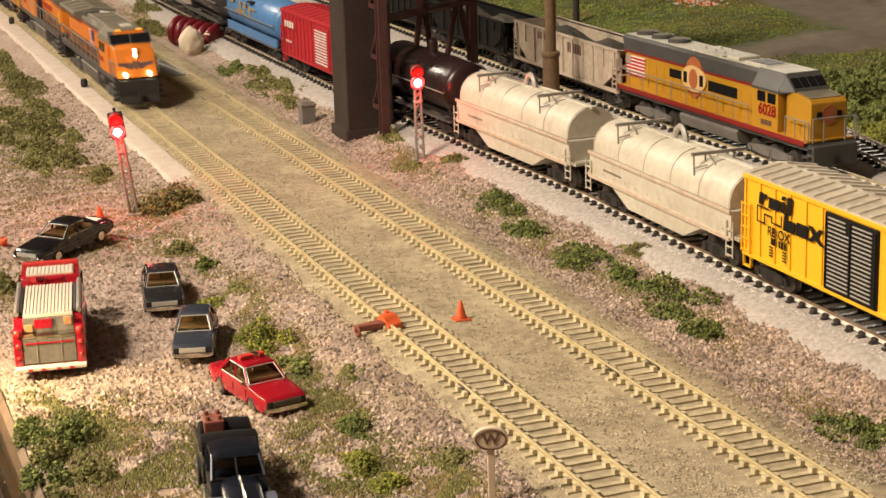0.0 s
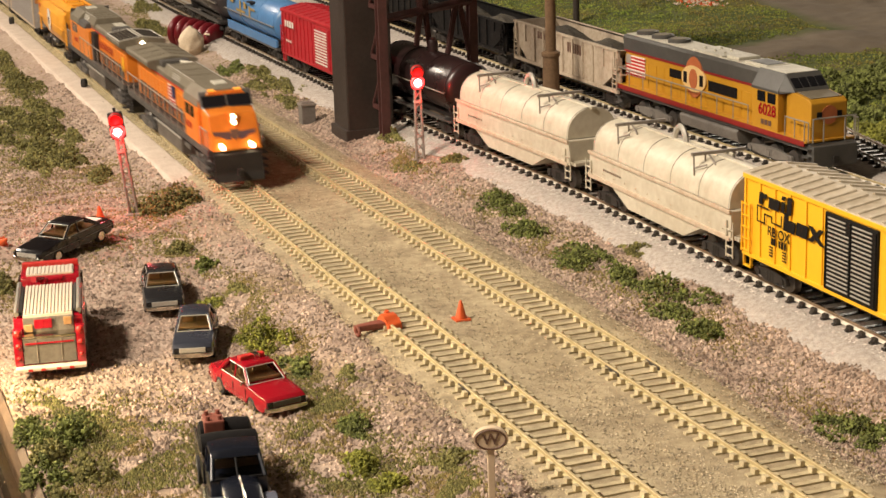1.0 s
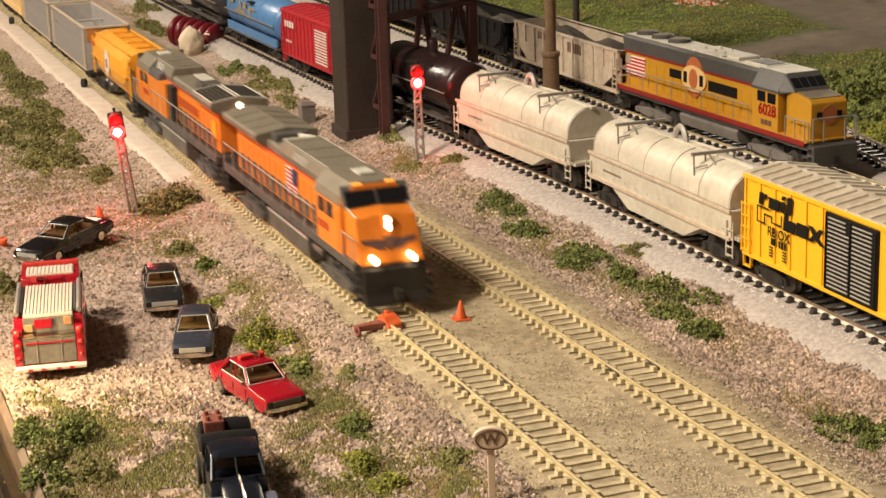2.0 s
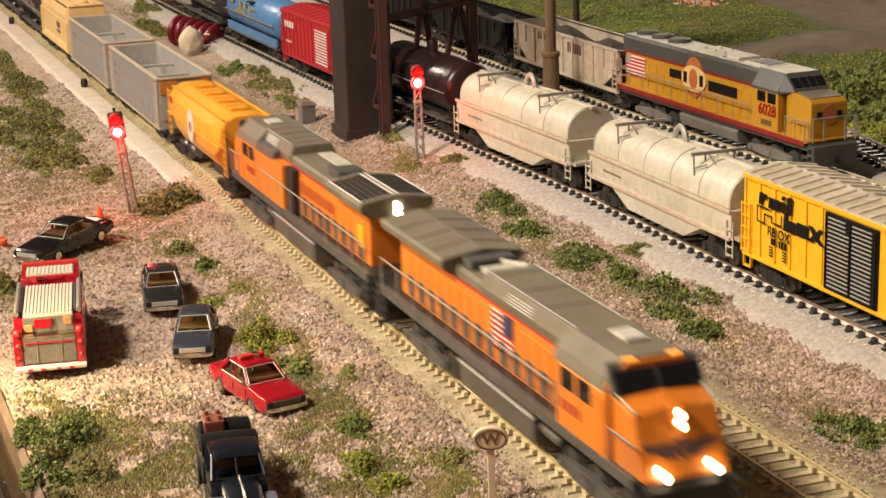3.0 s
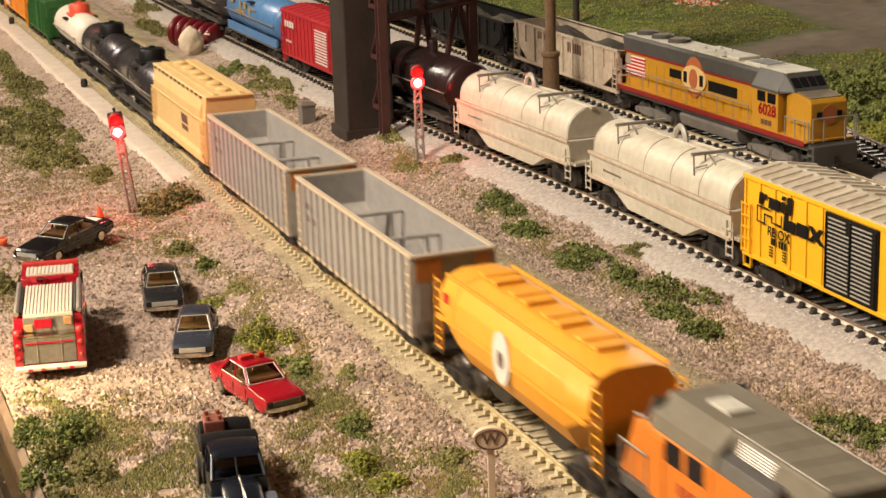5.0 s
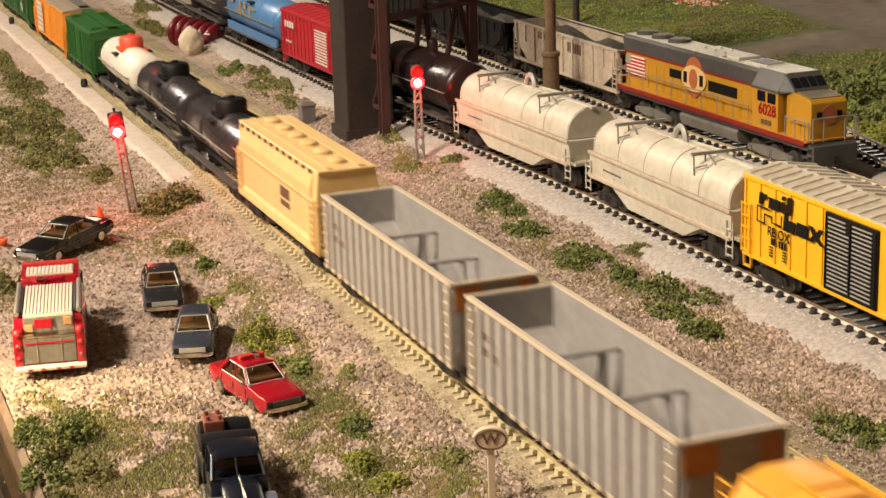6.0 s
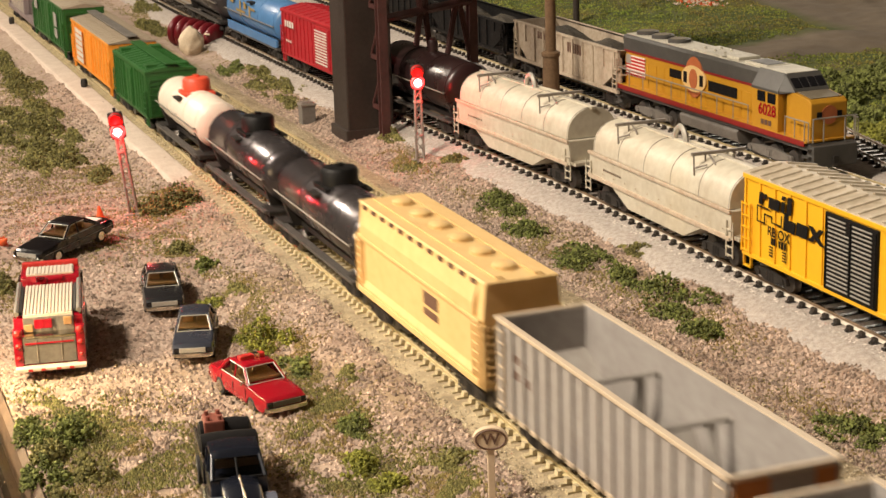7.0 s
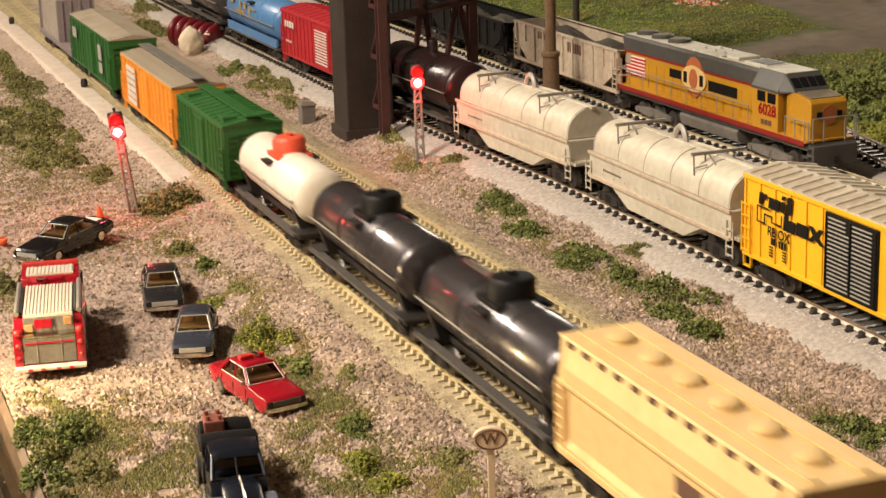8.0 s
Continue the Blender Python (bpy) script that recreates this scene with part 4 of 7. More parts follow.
def tank_car(name, label, shell, dome, L=62.0, R=15.5, axis_z=30.0, dome_r=9.5):
    t = thing(name, label, "tank car")
    bm = B()
    lathe(bm, [(-L, 4), (-L + 0.8, R * 0.62), (-L + 2.6, R * 0.9), (-L + 5, R), (L - 5, R), (L - 2.6, R * 0.9), (L - 0.8, R * 0.62), (L, 4)], 36, "x", (0, 0, axis_z))
    tank = part("tank", bm, shell, t, smooth=40)
    for x in (-L + 6, -L * 0.33, L * 0.33, L - 6):
        bm = B()
        lathe(bm, [(x - 0.5, R + 0.1), (x - 0.4, R + 0.35), (x + 0.4, R + 0.35), (x + 0.5, R + 0.1)], 36, "x", (0, 0, axis_z))
        part("tank_band", bm, shell, tank, smooth=40)
    bm = B()
    top = axis_z + R
    lathe(bm, [(top - 2.5, dome_r), (top + 5.5, dome_r), (top + 7.2, dome_r * 0.86), (top + 7.8, dome_r * 0.5)], 22, "z")
    d = part("dome", bm, dome, t, smooth=40)
    bm = B()
    box(bm, -dome_r - 1.5, dome_r + 1.5, -dome_r - 0.8, dome_r + 0.8, top - 3.4, top - 1.2, 0.3)
    part("dome_platform", bm, dome, t)
    bm = B()
    rod(bm, (0, 0, top + 7), (0, 0, top + 9), 2.2, seg=12)
    part("dome_valve", bm, dome, d)
    bm = B()
    box(bm, -L - 4, L + 4, -5, 5, 9.5, 12.5, 0.4)
    for s in (-1, 1):
        box(bm, min(s * (L - 12), s * (L + 4)), max(s * (L - 12), s * (L + 4)), -15, 15, 10, 12.5, 0.3)
        prism(bm, [(-10, 12), (10, 12), (14, 24), (-14, 24)], min(s * (L - 12), s * (L - 8)), max(s * (L - 12), s * (L - 8)))
    rod(bm, (-18, 7, 7), (-4, 7, 7), 3, seg=10)
    part("underframe", bm, "dark", t)
    for s in (-1, 1):
        bm = B()
        box(bm, -L, L, s * 14.6 - 2.2, s * 14.6 + 2.2, 10.8, 12.2, 0.2)
        part("walkway", bm, "truck", t, "dark grey side walkway")
        bm = B()
        rod(bm, (-L + 3, s * (R + 1.6), axis_z - 1), (L - 3, s * (R + 1.6), axis_z - 1), 0.45, seg=6)
        for x in (-L + 5, 0, L - 5):
            rod(bm, (x, s * (R - 0.2), axis_z - 1), (x, s * (R + 1.7), axis_z - 1), 0.4, seg=6)
        part("grab_rail", bm, "handrail", t)
        bm = B()
        box(bm, -6, 6, min(s * R * 0.72, s * R * 1.02), max(s * R * 0.72, s * R * 1.02), axis_z + R * 0.62, axis_z + R * 0.62 + 1.2)
        part("walk_board", bm, "dark", t)
    for x in (-L + 14, L - 14):
        bogie(t, x, half=12.5)
    couplers(t, L + 5)
    return t


def boxcar(name, label, side, L, top, roof_mat, door_x=(-12, 12), door_mat=None, ribs=14, walk_board=None, marks=(), mark_mat="white", hatches=False, roof_ribs=12, W=17.4, end_mat=None):
    b = thing(name, label, "boxcar")
    bm = B()
    box(bm, -L, L, -W, W, 12.5, top, 0.4)
    body = part("body", bm, side, b)
    bm = B()
    for s in (-1, 1):
        for i in range(ribs):
            x = -L + 2 + i * (2 * L - 4) / (ribs - 1)
            if door_x[0] - 2 < x < door_x[1] + 2:
                continue
            box(bm, x - 0.9, x + 0.9, s * W - 0.7, s * W + 0.7, 14, top - 2.2, taper=(0.25, 0.25, 0, 0))
        box(bm, -L, L, s * W - 0.8, s * W + 0.8, 12.2, 14, 0.2)
        box(bm, -L, L, s * W - 0.8, s * W + 0.8, top - 2.2, top - 0.2, 0.2)
        for i in range(8):
            z = 17 + i * (top - 22) / 7
            box(bm, s * L - 0.7, s * L + 0.7, -W + 2, W - 2, z - 0.9, z + 0.9, 0.25)
    part("side_post", bm, side, body)
    for s in (-1, 1):
        bm = B()
        box(bm, door_x[0], door_x[1], s * (W + 0.5) - 0.6, s * (W + 0.5) + 0.6, 14, top - 3, 0.25)
        door = part("door", bm, door_mat or side, b)
        bm = B()
        k = 12
        if door_mat == "black":
            k = 17
        thin = 0.3 if door_mat == "black" else 0.45
        mid = (door_x[0] + door_x[1]) / 2
        for i in range(k):
            z = 16 + i * (top - 21) / (k - 1)
            for u, v in ((door_x[0] + 2.5, mid - 1.2 - (2.5 if i > k - 4 else 0)), (mid + 1.2, door_x[1] - 4)) if thin < 0.4 else ((door_x[0] + 2, door_x[1] - 2),):
                box(bm, u, v, s * (W + 1.1) - 0.35, s * (W + 1.1) + 0.35, z - thin, z + thin, 0.1)
        if thin < 0.4:
            part("door_rib", bm, "steel_pale", door, "thin pale door ribs")
            bm = B()
        for x in (door_x[0] + 1, (door_x[0] + door_x[1]) / 2, door_x[1] - 1):
            rod(bm, (x, s * (W + 1.3), 15), (x, s * (W + 1.3), top - 4), 0.4, seg=6)
        part("door_bar" if door_mat == "black" else "door_rib", bm, door_mat or side, door)
    bm = B()
    prism(bm, [(-W - 0.6, top - 0.6), (-W - 0.4, top + 0.3), (0, top + 3.2), (W + 0.4, top + 0.3), (W + 0.6, top - 0.6)], -L - 0.5, L + 0.5, "x", 0.2)
    roof = part("roof", bm, roof_mat, b)
    for i in range(roof_ribs):
        x = -L + 5 + i * (2 * L - 10) / (roof_ribs - 1)
        bm = B()
        for s in (-1, 1):
            v = [(-0.9, s * 1.5, top + 3.0), (0.9, s * 1.5, top + 3.0), (0.9, s * (W - 0.2), top + 0.35), (-0.9, s * (W - 0.2), top + 0.35)]
            q = [bm.verts.new(p) for p in v] + [bm.verts.new((p[0] * 0.6, p[1], p[2] + 0.75)) for p in v]
            for f in ((3, 2, 1, 0), (4, 5, 6, 7), (0, 1, 5, 4), (1, 2, 6, 5), (2, 3, 7, 6), (3, 0, 4, 7)):
                bm.faces.new([q[j] for j in f])
        part("roof_rib", bm, roof_mat, roof, m=pose(x / 1000, 0, 0))
    if walk_board:
        bm = B()
        box(bm, -L - 2, L + 2, -4, 4, top + 4.2, top + 5.2, 0.2)
        for i in range(9):
            x = -L + 4 + i * (2 * L - 8) / 8
            box(bm, x - 0.8, x + 0.8, -3.6, 3.6, top + 2.8, top + 4.3)
        part("running_board", bm, walk_board, b)
    if hatches:
        for e in (-1, 1):
            for s in (-1, 1):
                bm = B()
                box(bm, e * (L - 14) - 5, e * (L - 14) + 5, s * 11 - 4, s * 11 + 4, top + 0.6, top + 3.4, 0.5)
                part("ice_hatch", bm, roof_mat, b)
    for s in (-1, 1):
        if marks:
            bars(b, mark_mat, marks, s * (W + 1.9), "lettering", "painted lettering bars")
        for e in (-1, 1):
            ladder(b, e * (L - 4), s * (W + 1.2), 15, top - 14, 5, 7, side)
    for e in (-1, 1):
        ladder(b, e * (L + 1.0), -W + 5, 15, top - 6, 8, 6, side, "y")
        for s in (-1, 1):
            bm = B()
            for x in (e * (L - 7), e * (L - 1)):
                box(bm, x - 0.4, x + 0.4, s * W - 0.6, s * W + 0.6, 7.5, 12.6)
            box(bm, min(e * (L - 7.4), e * (L - 0.6)), max(e * (L - 7.4), e * (L - 0.6)), s * W - 0.6, s * W + 0.6, 7, 7.9)
            part("stirrup", bm, side, b)
    bm = B()
    box(bm, -L, L, -4, 4, 8.5, 12.6, 0.3)
    for s in (-1, 1):
        box(bm, -L * 0.6, L * 0.6, s * 13 - 1, s * 13 + 1, 9.5, 12.6)
    rod(bm, (-12, 8, 8), (4, 8, 8), 3, seg=10)
    part("underframe", bm, "dark", b)
    for x in (-L + 18, L - 18):
        bogie(b, x)
    couplers(b, L + 1)
    return b


def flat_load(name, label):
    """Depressed flat with a grey bulkhead load."""
    f = thing(name, label, "flat car")
    bm = B()
    box(bm, -90, 90, -17, 17, 11, 15, 0.4)
    part("deck", bm, "flat_lilac", f)
    for x in (-86, 22):
        bm = B()
        box(bm, x - 1.5, x + 1.5, -16.5, 16.5, 15, 52, 0.4)
        wall = part("bulkhead", bm, "flat_lilac", f, "grey-lilac bulkhead")
        for y in (-12, -4, 4, 12):
            bm = B()
            box(bm, x + 1.2, x + 2.6, y - 0.8, y + 0.8, 15, 51, 0.2)
            part("bulkhead_post", bm, "flat_lilac", wall)
    bm = B()
    box(bm, -70, 18, -16, 16, 15, 50, 1.0)
    load = part("load", bm, "hopper_cream", f, "pale grey boxed load")
    for i in range(9):
        bm = B()
        box(bm, -68 + i * 10.5, -66 + i * 10.5, -16.6, 16.6, 15, 50.4, 0.2)
        part("load_strap", bm, "gon_grey", load)
    for x in (-66, 66):
        bogie(f, x)
    couplers(f, 91)
    return f


def on_line(line, x):
    """The pose of a car whose middle stands at x on a line."""
    y, z = line(x)
    slope = math.degrees(math.atan2(line(x + 60)[0] - line(x - 60)[0], 120))
    return pose(x / 1000, y / 1000, z / 1000, 0, 0, slope)


# the moving train, head first; each with the middle's place behind the reference point
lead = road_loco("locomotive", "orange and grey diesel locomotive with lit headlights leading a freight train", True)
second = road_loco("locomotive", "orange and grey diesel locomotive running hood first behind the leader", False, True)
grain = cylinder_hopper("hopper_car", "yellow-orange rounded grain hopper with a white emblem")
gon = gondola("gondola_car", "empty grey ribbed coal gondola with orange-brown end panels")
gon_2 = copy_thing(gon, pose(0, 0, 0))
tan_hopper = covered_hopper("hopper_car", "cream-tan covered hopper with round roof hatches")
tank_1 = tank_car("tank_car", "glossy dark metallic tank car with a black dome", "tank_chrome", "black", 66.0, 14.9, 29.6)
tank_2 = tank_car("tank_car", "glossy dark metallic tank car with a low black dome", "tank_chrome", "black", 66.0, 14.9, 29.6)
tank_3 = tank_car("tank_car", "cream-white tank car with an orange-red dome", "tank_white", "red_dome", 58.0, 14.4, 29.2, 9.0)
reefer = boxcar("boxcar", "dark green short boxcar with roof hatches and running board", "green", 58, 44.5, "green", (-11, 11), walk_board="green", hatches=True)
orange_box = boxcar("boxcar", "orange boxcar with a grey-tan roof and white lettering panel", "box_orange", 84, 46.5, "boxroof", (-14, 10), walk_board="relay",
                    marks=[(-58 + (i % 3) * 10.5, -49 + (i % 3) * 10.5, 16 + (i // 3) * 4.6, 19.4 + (i // 3) * 4.6) for i in range(18)], roof_ribs=22)
green_box = boxcar("boxcar", "dark green boxcar with a plain tan roof and pale panels", "green", 88, 49.5, "boxroof", (-16, 14), marks=[(-70, -52, 34, 42), (44, 58, 30, 42), (44, 58, 20, 28)], mark_mat="gon_inner", roof_ribs=2)
flat = flat_load("flat_car", "grey-brown bulkhead flat car with a pale boxed load")
TRAIN = [(lead, 732.5, 0), (second, 471.0, 180), (grain, 260.0, 0), (gon, 82.6, 0), (gon_2, -99.7, 0), (tan_hopper, -275.0, 0), (tank_1, -425.5, 0), (tank_2, -576.5, 0),
         (tank_3, -727.5, 0), (reefer, -861.0, 0), (orange_box, -1019.0, 0), (green_box, -1234.0, 0), (flat, -1424.0, 0)]
tagged(gon, group="gondolas of the moving train")
tagged(gon_2, group="gondolas of the moving train")


# ---- cars standing on the siding ----
def coil_car(m):
    c = thing("coil_car", "cream coil car with a rounded ribbed hood and roof brackets", "coil car", m, "coil cars on the siding")
    L, W = 76.0, 16.6
    bm = B()
    prism(bm, [(-L, 16), (-L, 28.6), (L, 28.6), (L, 16), (48, 14.5), (30, 6.2), (-30, 6.2), (-48, 14.5)], -W, W, "y", 0.4)
    part("body", bm, "coil", c)
    bm = B()
    for s in (-1, 1):
        box(bm, -L, L, s * (W + 0.4) - 0.6, s * (W + 0.4) + 0.6, 14.6, 16.6, 0.2)
        box(bm, -L, L, s * (W + 0.4) - 0.6, s * (W + 0.4) + 0.6, 27.4, 29.2, 0.2)
        for i in range(12):
            x = -L + 6 + i * (2 * L - 12) / 11
            rod(bm, (x, s * (W + 0.8), 19.5), (x, s * (W + 1.3), 19.5), 0.35, seg=5)
    part("side_rail", bm, "rust_line", c, "rust-streaked side rails")
    arc = [(W * 0.94 * math.cos(radians(a)), 29.0 + 16.6 * math.sin(radians(a)) ** 0.8) for a in range(0, 181, 12)]
    bm = B()
    prism(bm, arc, -L + 3, L - 3)
    hood = part("hood", bm, "coil", c, smooth=30)
    for i in range(6):
        x = -L + 4 + i * (2 * L - 8) / 5
        bm = B()
        prism(bm, [(y * 1.006, 29.0 + (z - 29.0) * 1.02) for y, z in arc], -0.22, 0.22)
        part("hood_band", bm, "lattice", hood, "thin dark hood seam", m=pose(x / 1000, 0, 0))
    for x in (-46, 36):
        bm = B()
        box(bm, x - 0.9, x + 0.9, -15.5, 13.5, 47.0, 48.6, 0.2)
        for y, z in ((-14.3, 37.5), (-8, 43), (8, 43)):
            rod(bm, (x, y, 47), (x, y * 0.98, z), 0.5, seg=6)
        rod(bm, (x, -14.3, 41), (x + 7, -11, 43.5), 0.45, seg=6)
        rod(bm, (x, -6, 47), (x + 10, -8, 44), 0.45, seg=6)
        part("lifting_bracket", bm, "lattice", hood, "dull grey-brown lifting bracket")
    bm = B()
    rings = []
    for a in range(0, 181, 15):
        u = radians(a)
        rings.append([bm.verts.new((-4 + (6 + 1.5 * math.cos(w)) * math.cos(u), 1.5 * math.sin(w), 44 + (9 + 1.5 * math.cos(w)) * math.sin(u))) for w in (0, 1.05, 2.09, 3.14, 4.19, 5.24)])
    for r0, r1 in zip(rings, rings[1:]):
        for k in range(6):
            bm.faces.new((r0[k], r0[(k + 1) % 6], r1[(k + 1) % 6], r1[k]))
    part("lifting_loop", bm, "steel_pale", hood)
    bm = B()
    box(bm, -L + 2, L - 2, -1.2, 1.2, 44.6, 46.2, 0.2)
    rod(bm, (2, 3, 46), (40, 5, 46.4), 0.9, seg=6)
    part("hood_ridge", bm, "coil", hood)
    bm = B()
    box(bm, -L - 2, L + 2, -4, 4, 10, 17)
    part("underframe", bm, "dark", c)
    for e in (-1, 1):
        bm = B()
        box(bm, min(e * (L - 3), e * (L + 5)), max(e * (L - 3), e * (L + 5)), -15, 15, 15, 17, 0.2)
        for s in (-1, 1):
            for z in (8, 12, 16, 20):
                rod(bm, (e * (L + 1), s * W - 2, z), (e * (L + 1), s * W + 1, z), 0.4, seg=5)
                rod(bm, (e * (L - 3), s * (W + 0.6), z), (e * (L + 3), s * (W + 0.6), z), 0.4, seg=5)
            for x in (e * (L - 3), e * (L + 3)):
                rod(bm, (x, s * (W + 0.6), 7), (x, s * (W + 0.6), 24), 0.45, seg=5)
        part("end_platform", bm, "coil", c)
        bogie(c, e * (L - 18), mat="dark")
    bars(c, "brown", [(-58 + i * 2.4, -57.3 + i * 2.4, 21, 22.1) for i in range(9)], -W - 0.3, "lettering", "tiny brown lettering bars")
    couplers(c, L + 4)
    return c


coil_car(on_line(line_c, -12))
coil_car(on_line(line_c, 168))

yellow = boxcar("boxcar", "bright yellow ribbed boxcar with a black door and silver-tan roof", "rb_yellow", 90, 50.2, "silver_roof", (-22, 16), "black", 15, roof_ribs=21)
yellow.matrix_basis = on_line(line_c, 347)


def slab(outline, mat, name, label):
    """A flat painted shape on the boxcar's side, outline in (x, z)."""
    bm = B()
    prism(bm, outline, -18.55, -18.3, "y")
    part(name, bm, mat, yellow, label)


for u0, u1, w0, w1 in ((-75.5, -72.5, 39, 44.4), (-72.6, -69.4, 42.0, 44.2), (-67.4, -58.6, 38.6, 43.6), (-57.0, -54.2, 38.8, 43.8), (-56.6, -53.8, 44.6, 46.4), (-52.2, -48.6, 39, 46.8),
                       (-54.6, -51.4, 31.4, 39.4), (-51.6, -45.6, 31.4, 36.6), (-44.4, -35.8, 31.6, 37.4)):
    slab([(u0, w0), (u1, w0), (u1 + 0.7, w1), (u0 + 0.7, w1)], "black", "emblem", "black slanted emblem block")
slab([(-35.4, 31.6), (-31.6, 31.6), (-29, 33.2), (-25.6, 31.2), (-22.2, 31.2), (-27, 34.6), (-23, 38.2), (-26.4, 38.2), (-28.6, 36.2), (-31.4, 38.2), (-35, 38.2), (-31, 34.6)], "black", "emblem", "black cross-shaped emblem block")
for row in [(-76.2, -66.2, 37.6, 38.2), (-76.8, -76.1, 30.6, 38.2), (-76.8, -70.0, 30.6, 31.2), (-70.6, -69.9, 30.6, 35.4), (-70.6, -64, 34.8, 35.4), (-64.6, -63.9, 32.2, 35.4), (-64.6, -56, 32.2, 32.8), (-56.6, -55.9, 32.2, 37.2)]:
    bars(yellow, "black", [row], -18.5, "emblem", "black outline emblem")
writing("lettering", "RB OX", 0.0062, "black", yellow, pose(-0.0585, -0.01852, 0.0282, 90, 0, 0))
bars(yellow, "black", [(-64.5 + i * 2.2 + (2 if i > 1 else 0), -63.1 + i * 2.2 + (2 if i > 1 else 0), 22.6, 25.8) for i in range(5)], -18.5, "number", "black number bars")
bars(yellow, "black", [(-66 + (i % 2) * 11, -63 + (i % 2) * 11, 21.0 - (i // 2) * 1.3, 21.6 - (i // 2) * 1.3) for i in range(8)], -18.5, "small_print", "tiny black print bars")

red_box = boxcar("boxcar", "dark red ribbed boxcar with white lettering bars", "car_red", 76, 48.5, "car_red", (10, 44), ribs=17, marks=[(-62 + i * 6, -58.5 + i * 6, 36, 41) for i in range(4)] + [(-60 + i * 5, -57.5 + i * 5, 24, 26) for i in range(3)]
                 + [(12, 40, 17 + i * 2.2, 18 + i * 2.2) for i in range(12)])
red_box.matrix_basis = on_line(line_c, -358)
maroon_tank = tank_car("tank_car", "black and maroon tank car under the girder tower", "tank_maroon", "tank_maroon", 62.0, 17.0, 31.0, 3.4)
maroon_tank.matrix_basis = on_line(line_c, -162)
blue_tank = tank_car("tank_car", "light blue long tank car with yellow emblem bars", "car_blue", "car_blue", 78, 17.0, 31.0, 5.0)
blue_tank.matrix_basis = on_line(line_c, -535)
bm = B()
for s_ in (-1, 1):
    prism(bm, [(-76, 13), (-76, 19), (76, 19), (76, 13), (66, 11), (-66, 11)], min(s_ * 14.5, s_ * 16.4), max(s_ * 14.5, s_ * 16.4), "y", 0.4)
part("side_sill", bm, "car_blue", blue_tank)
bars(blue_tank, "faded_yellow", [(-40, -12, 31, 33), (-29, -25, 27, 41), (-16, -9, 35, 41), (0, 4, 29, 39), (-60, -49, 37, 41), (5, 18, 36, 38)], -17.3, "emblem", "yellow emblem bars")
far_tank = tank_car("tank_car", "black tank car at the far end of the siding", "tank_black", "black", 70, 16, 30, 7)
far_tank.matrix_basis = on_line(line_c, -715)
white_tank = tank_car("tank_car", "cream tank car beyond the yellow boxcar", "tank_white", "tank_white", 62, 16, 30, 7)
white_tank.matrix_basis = on_line(line_d, 255)


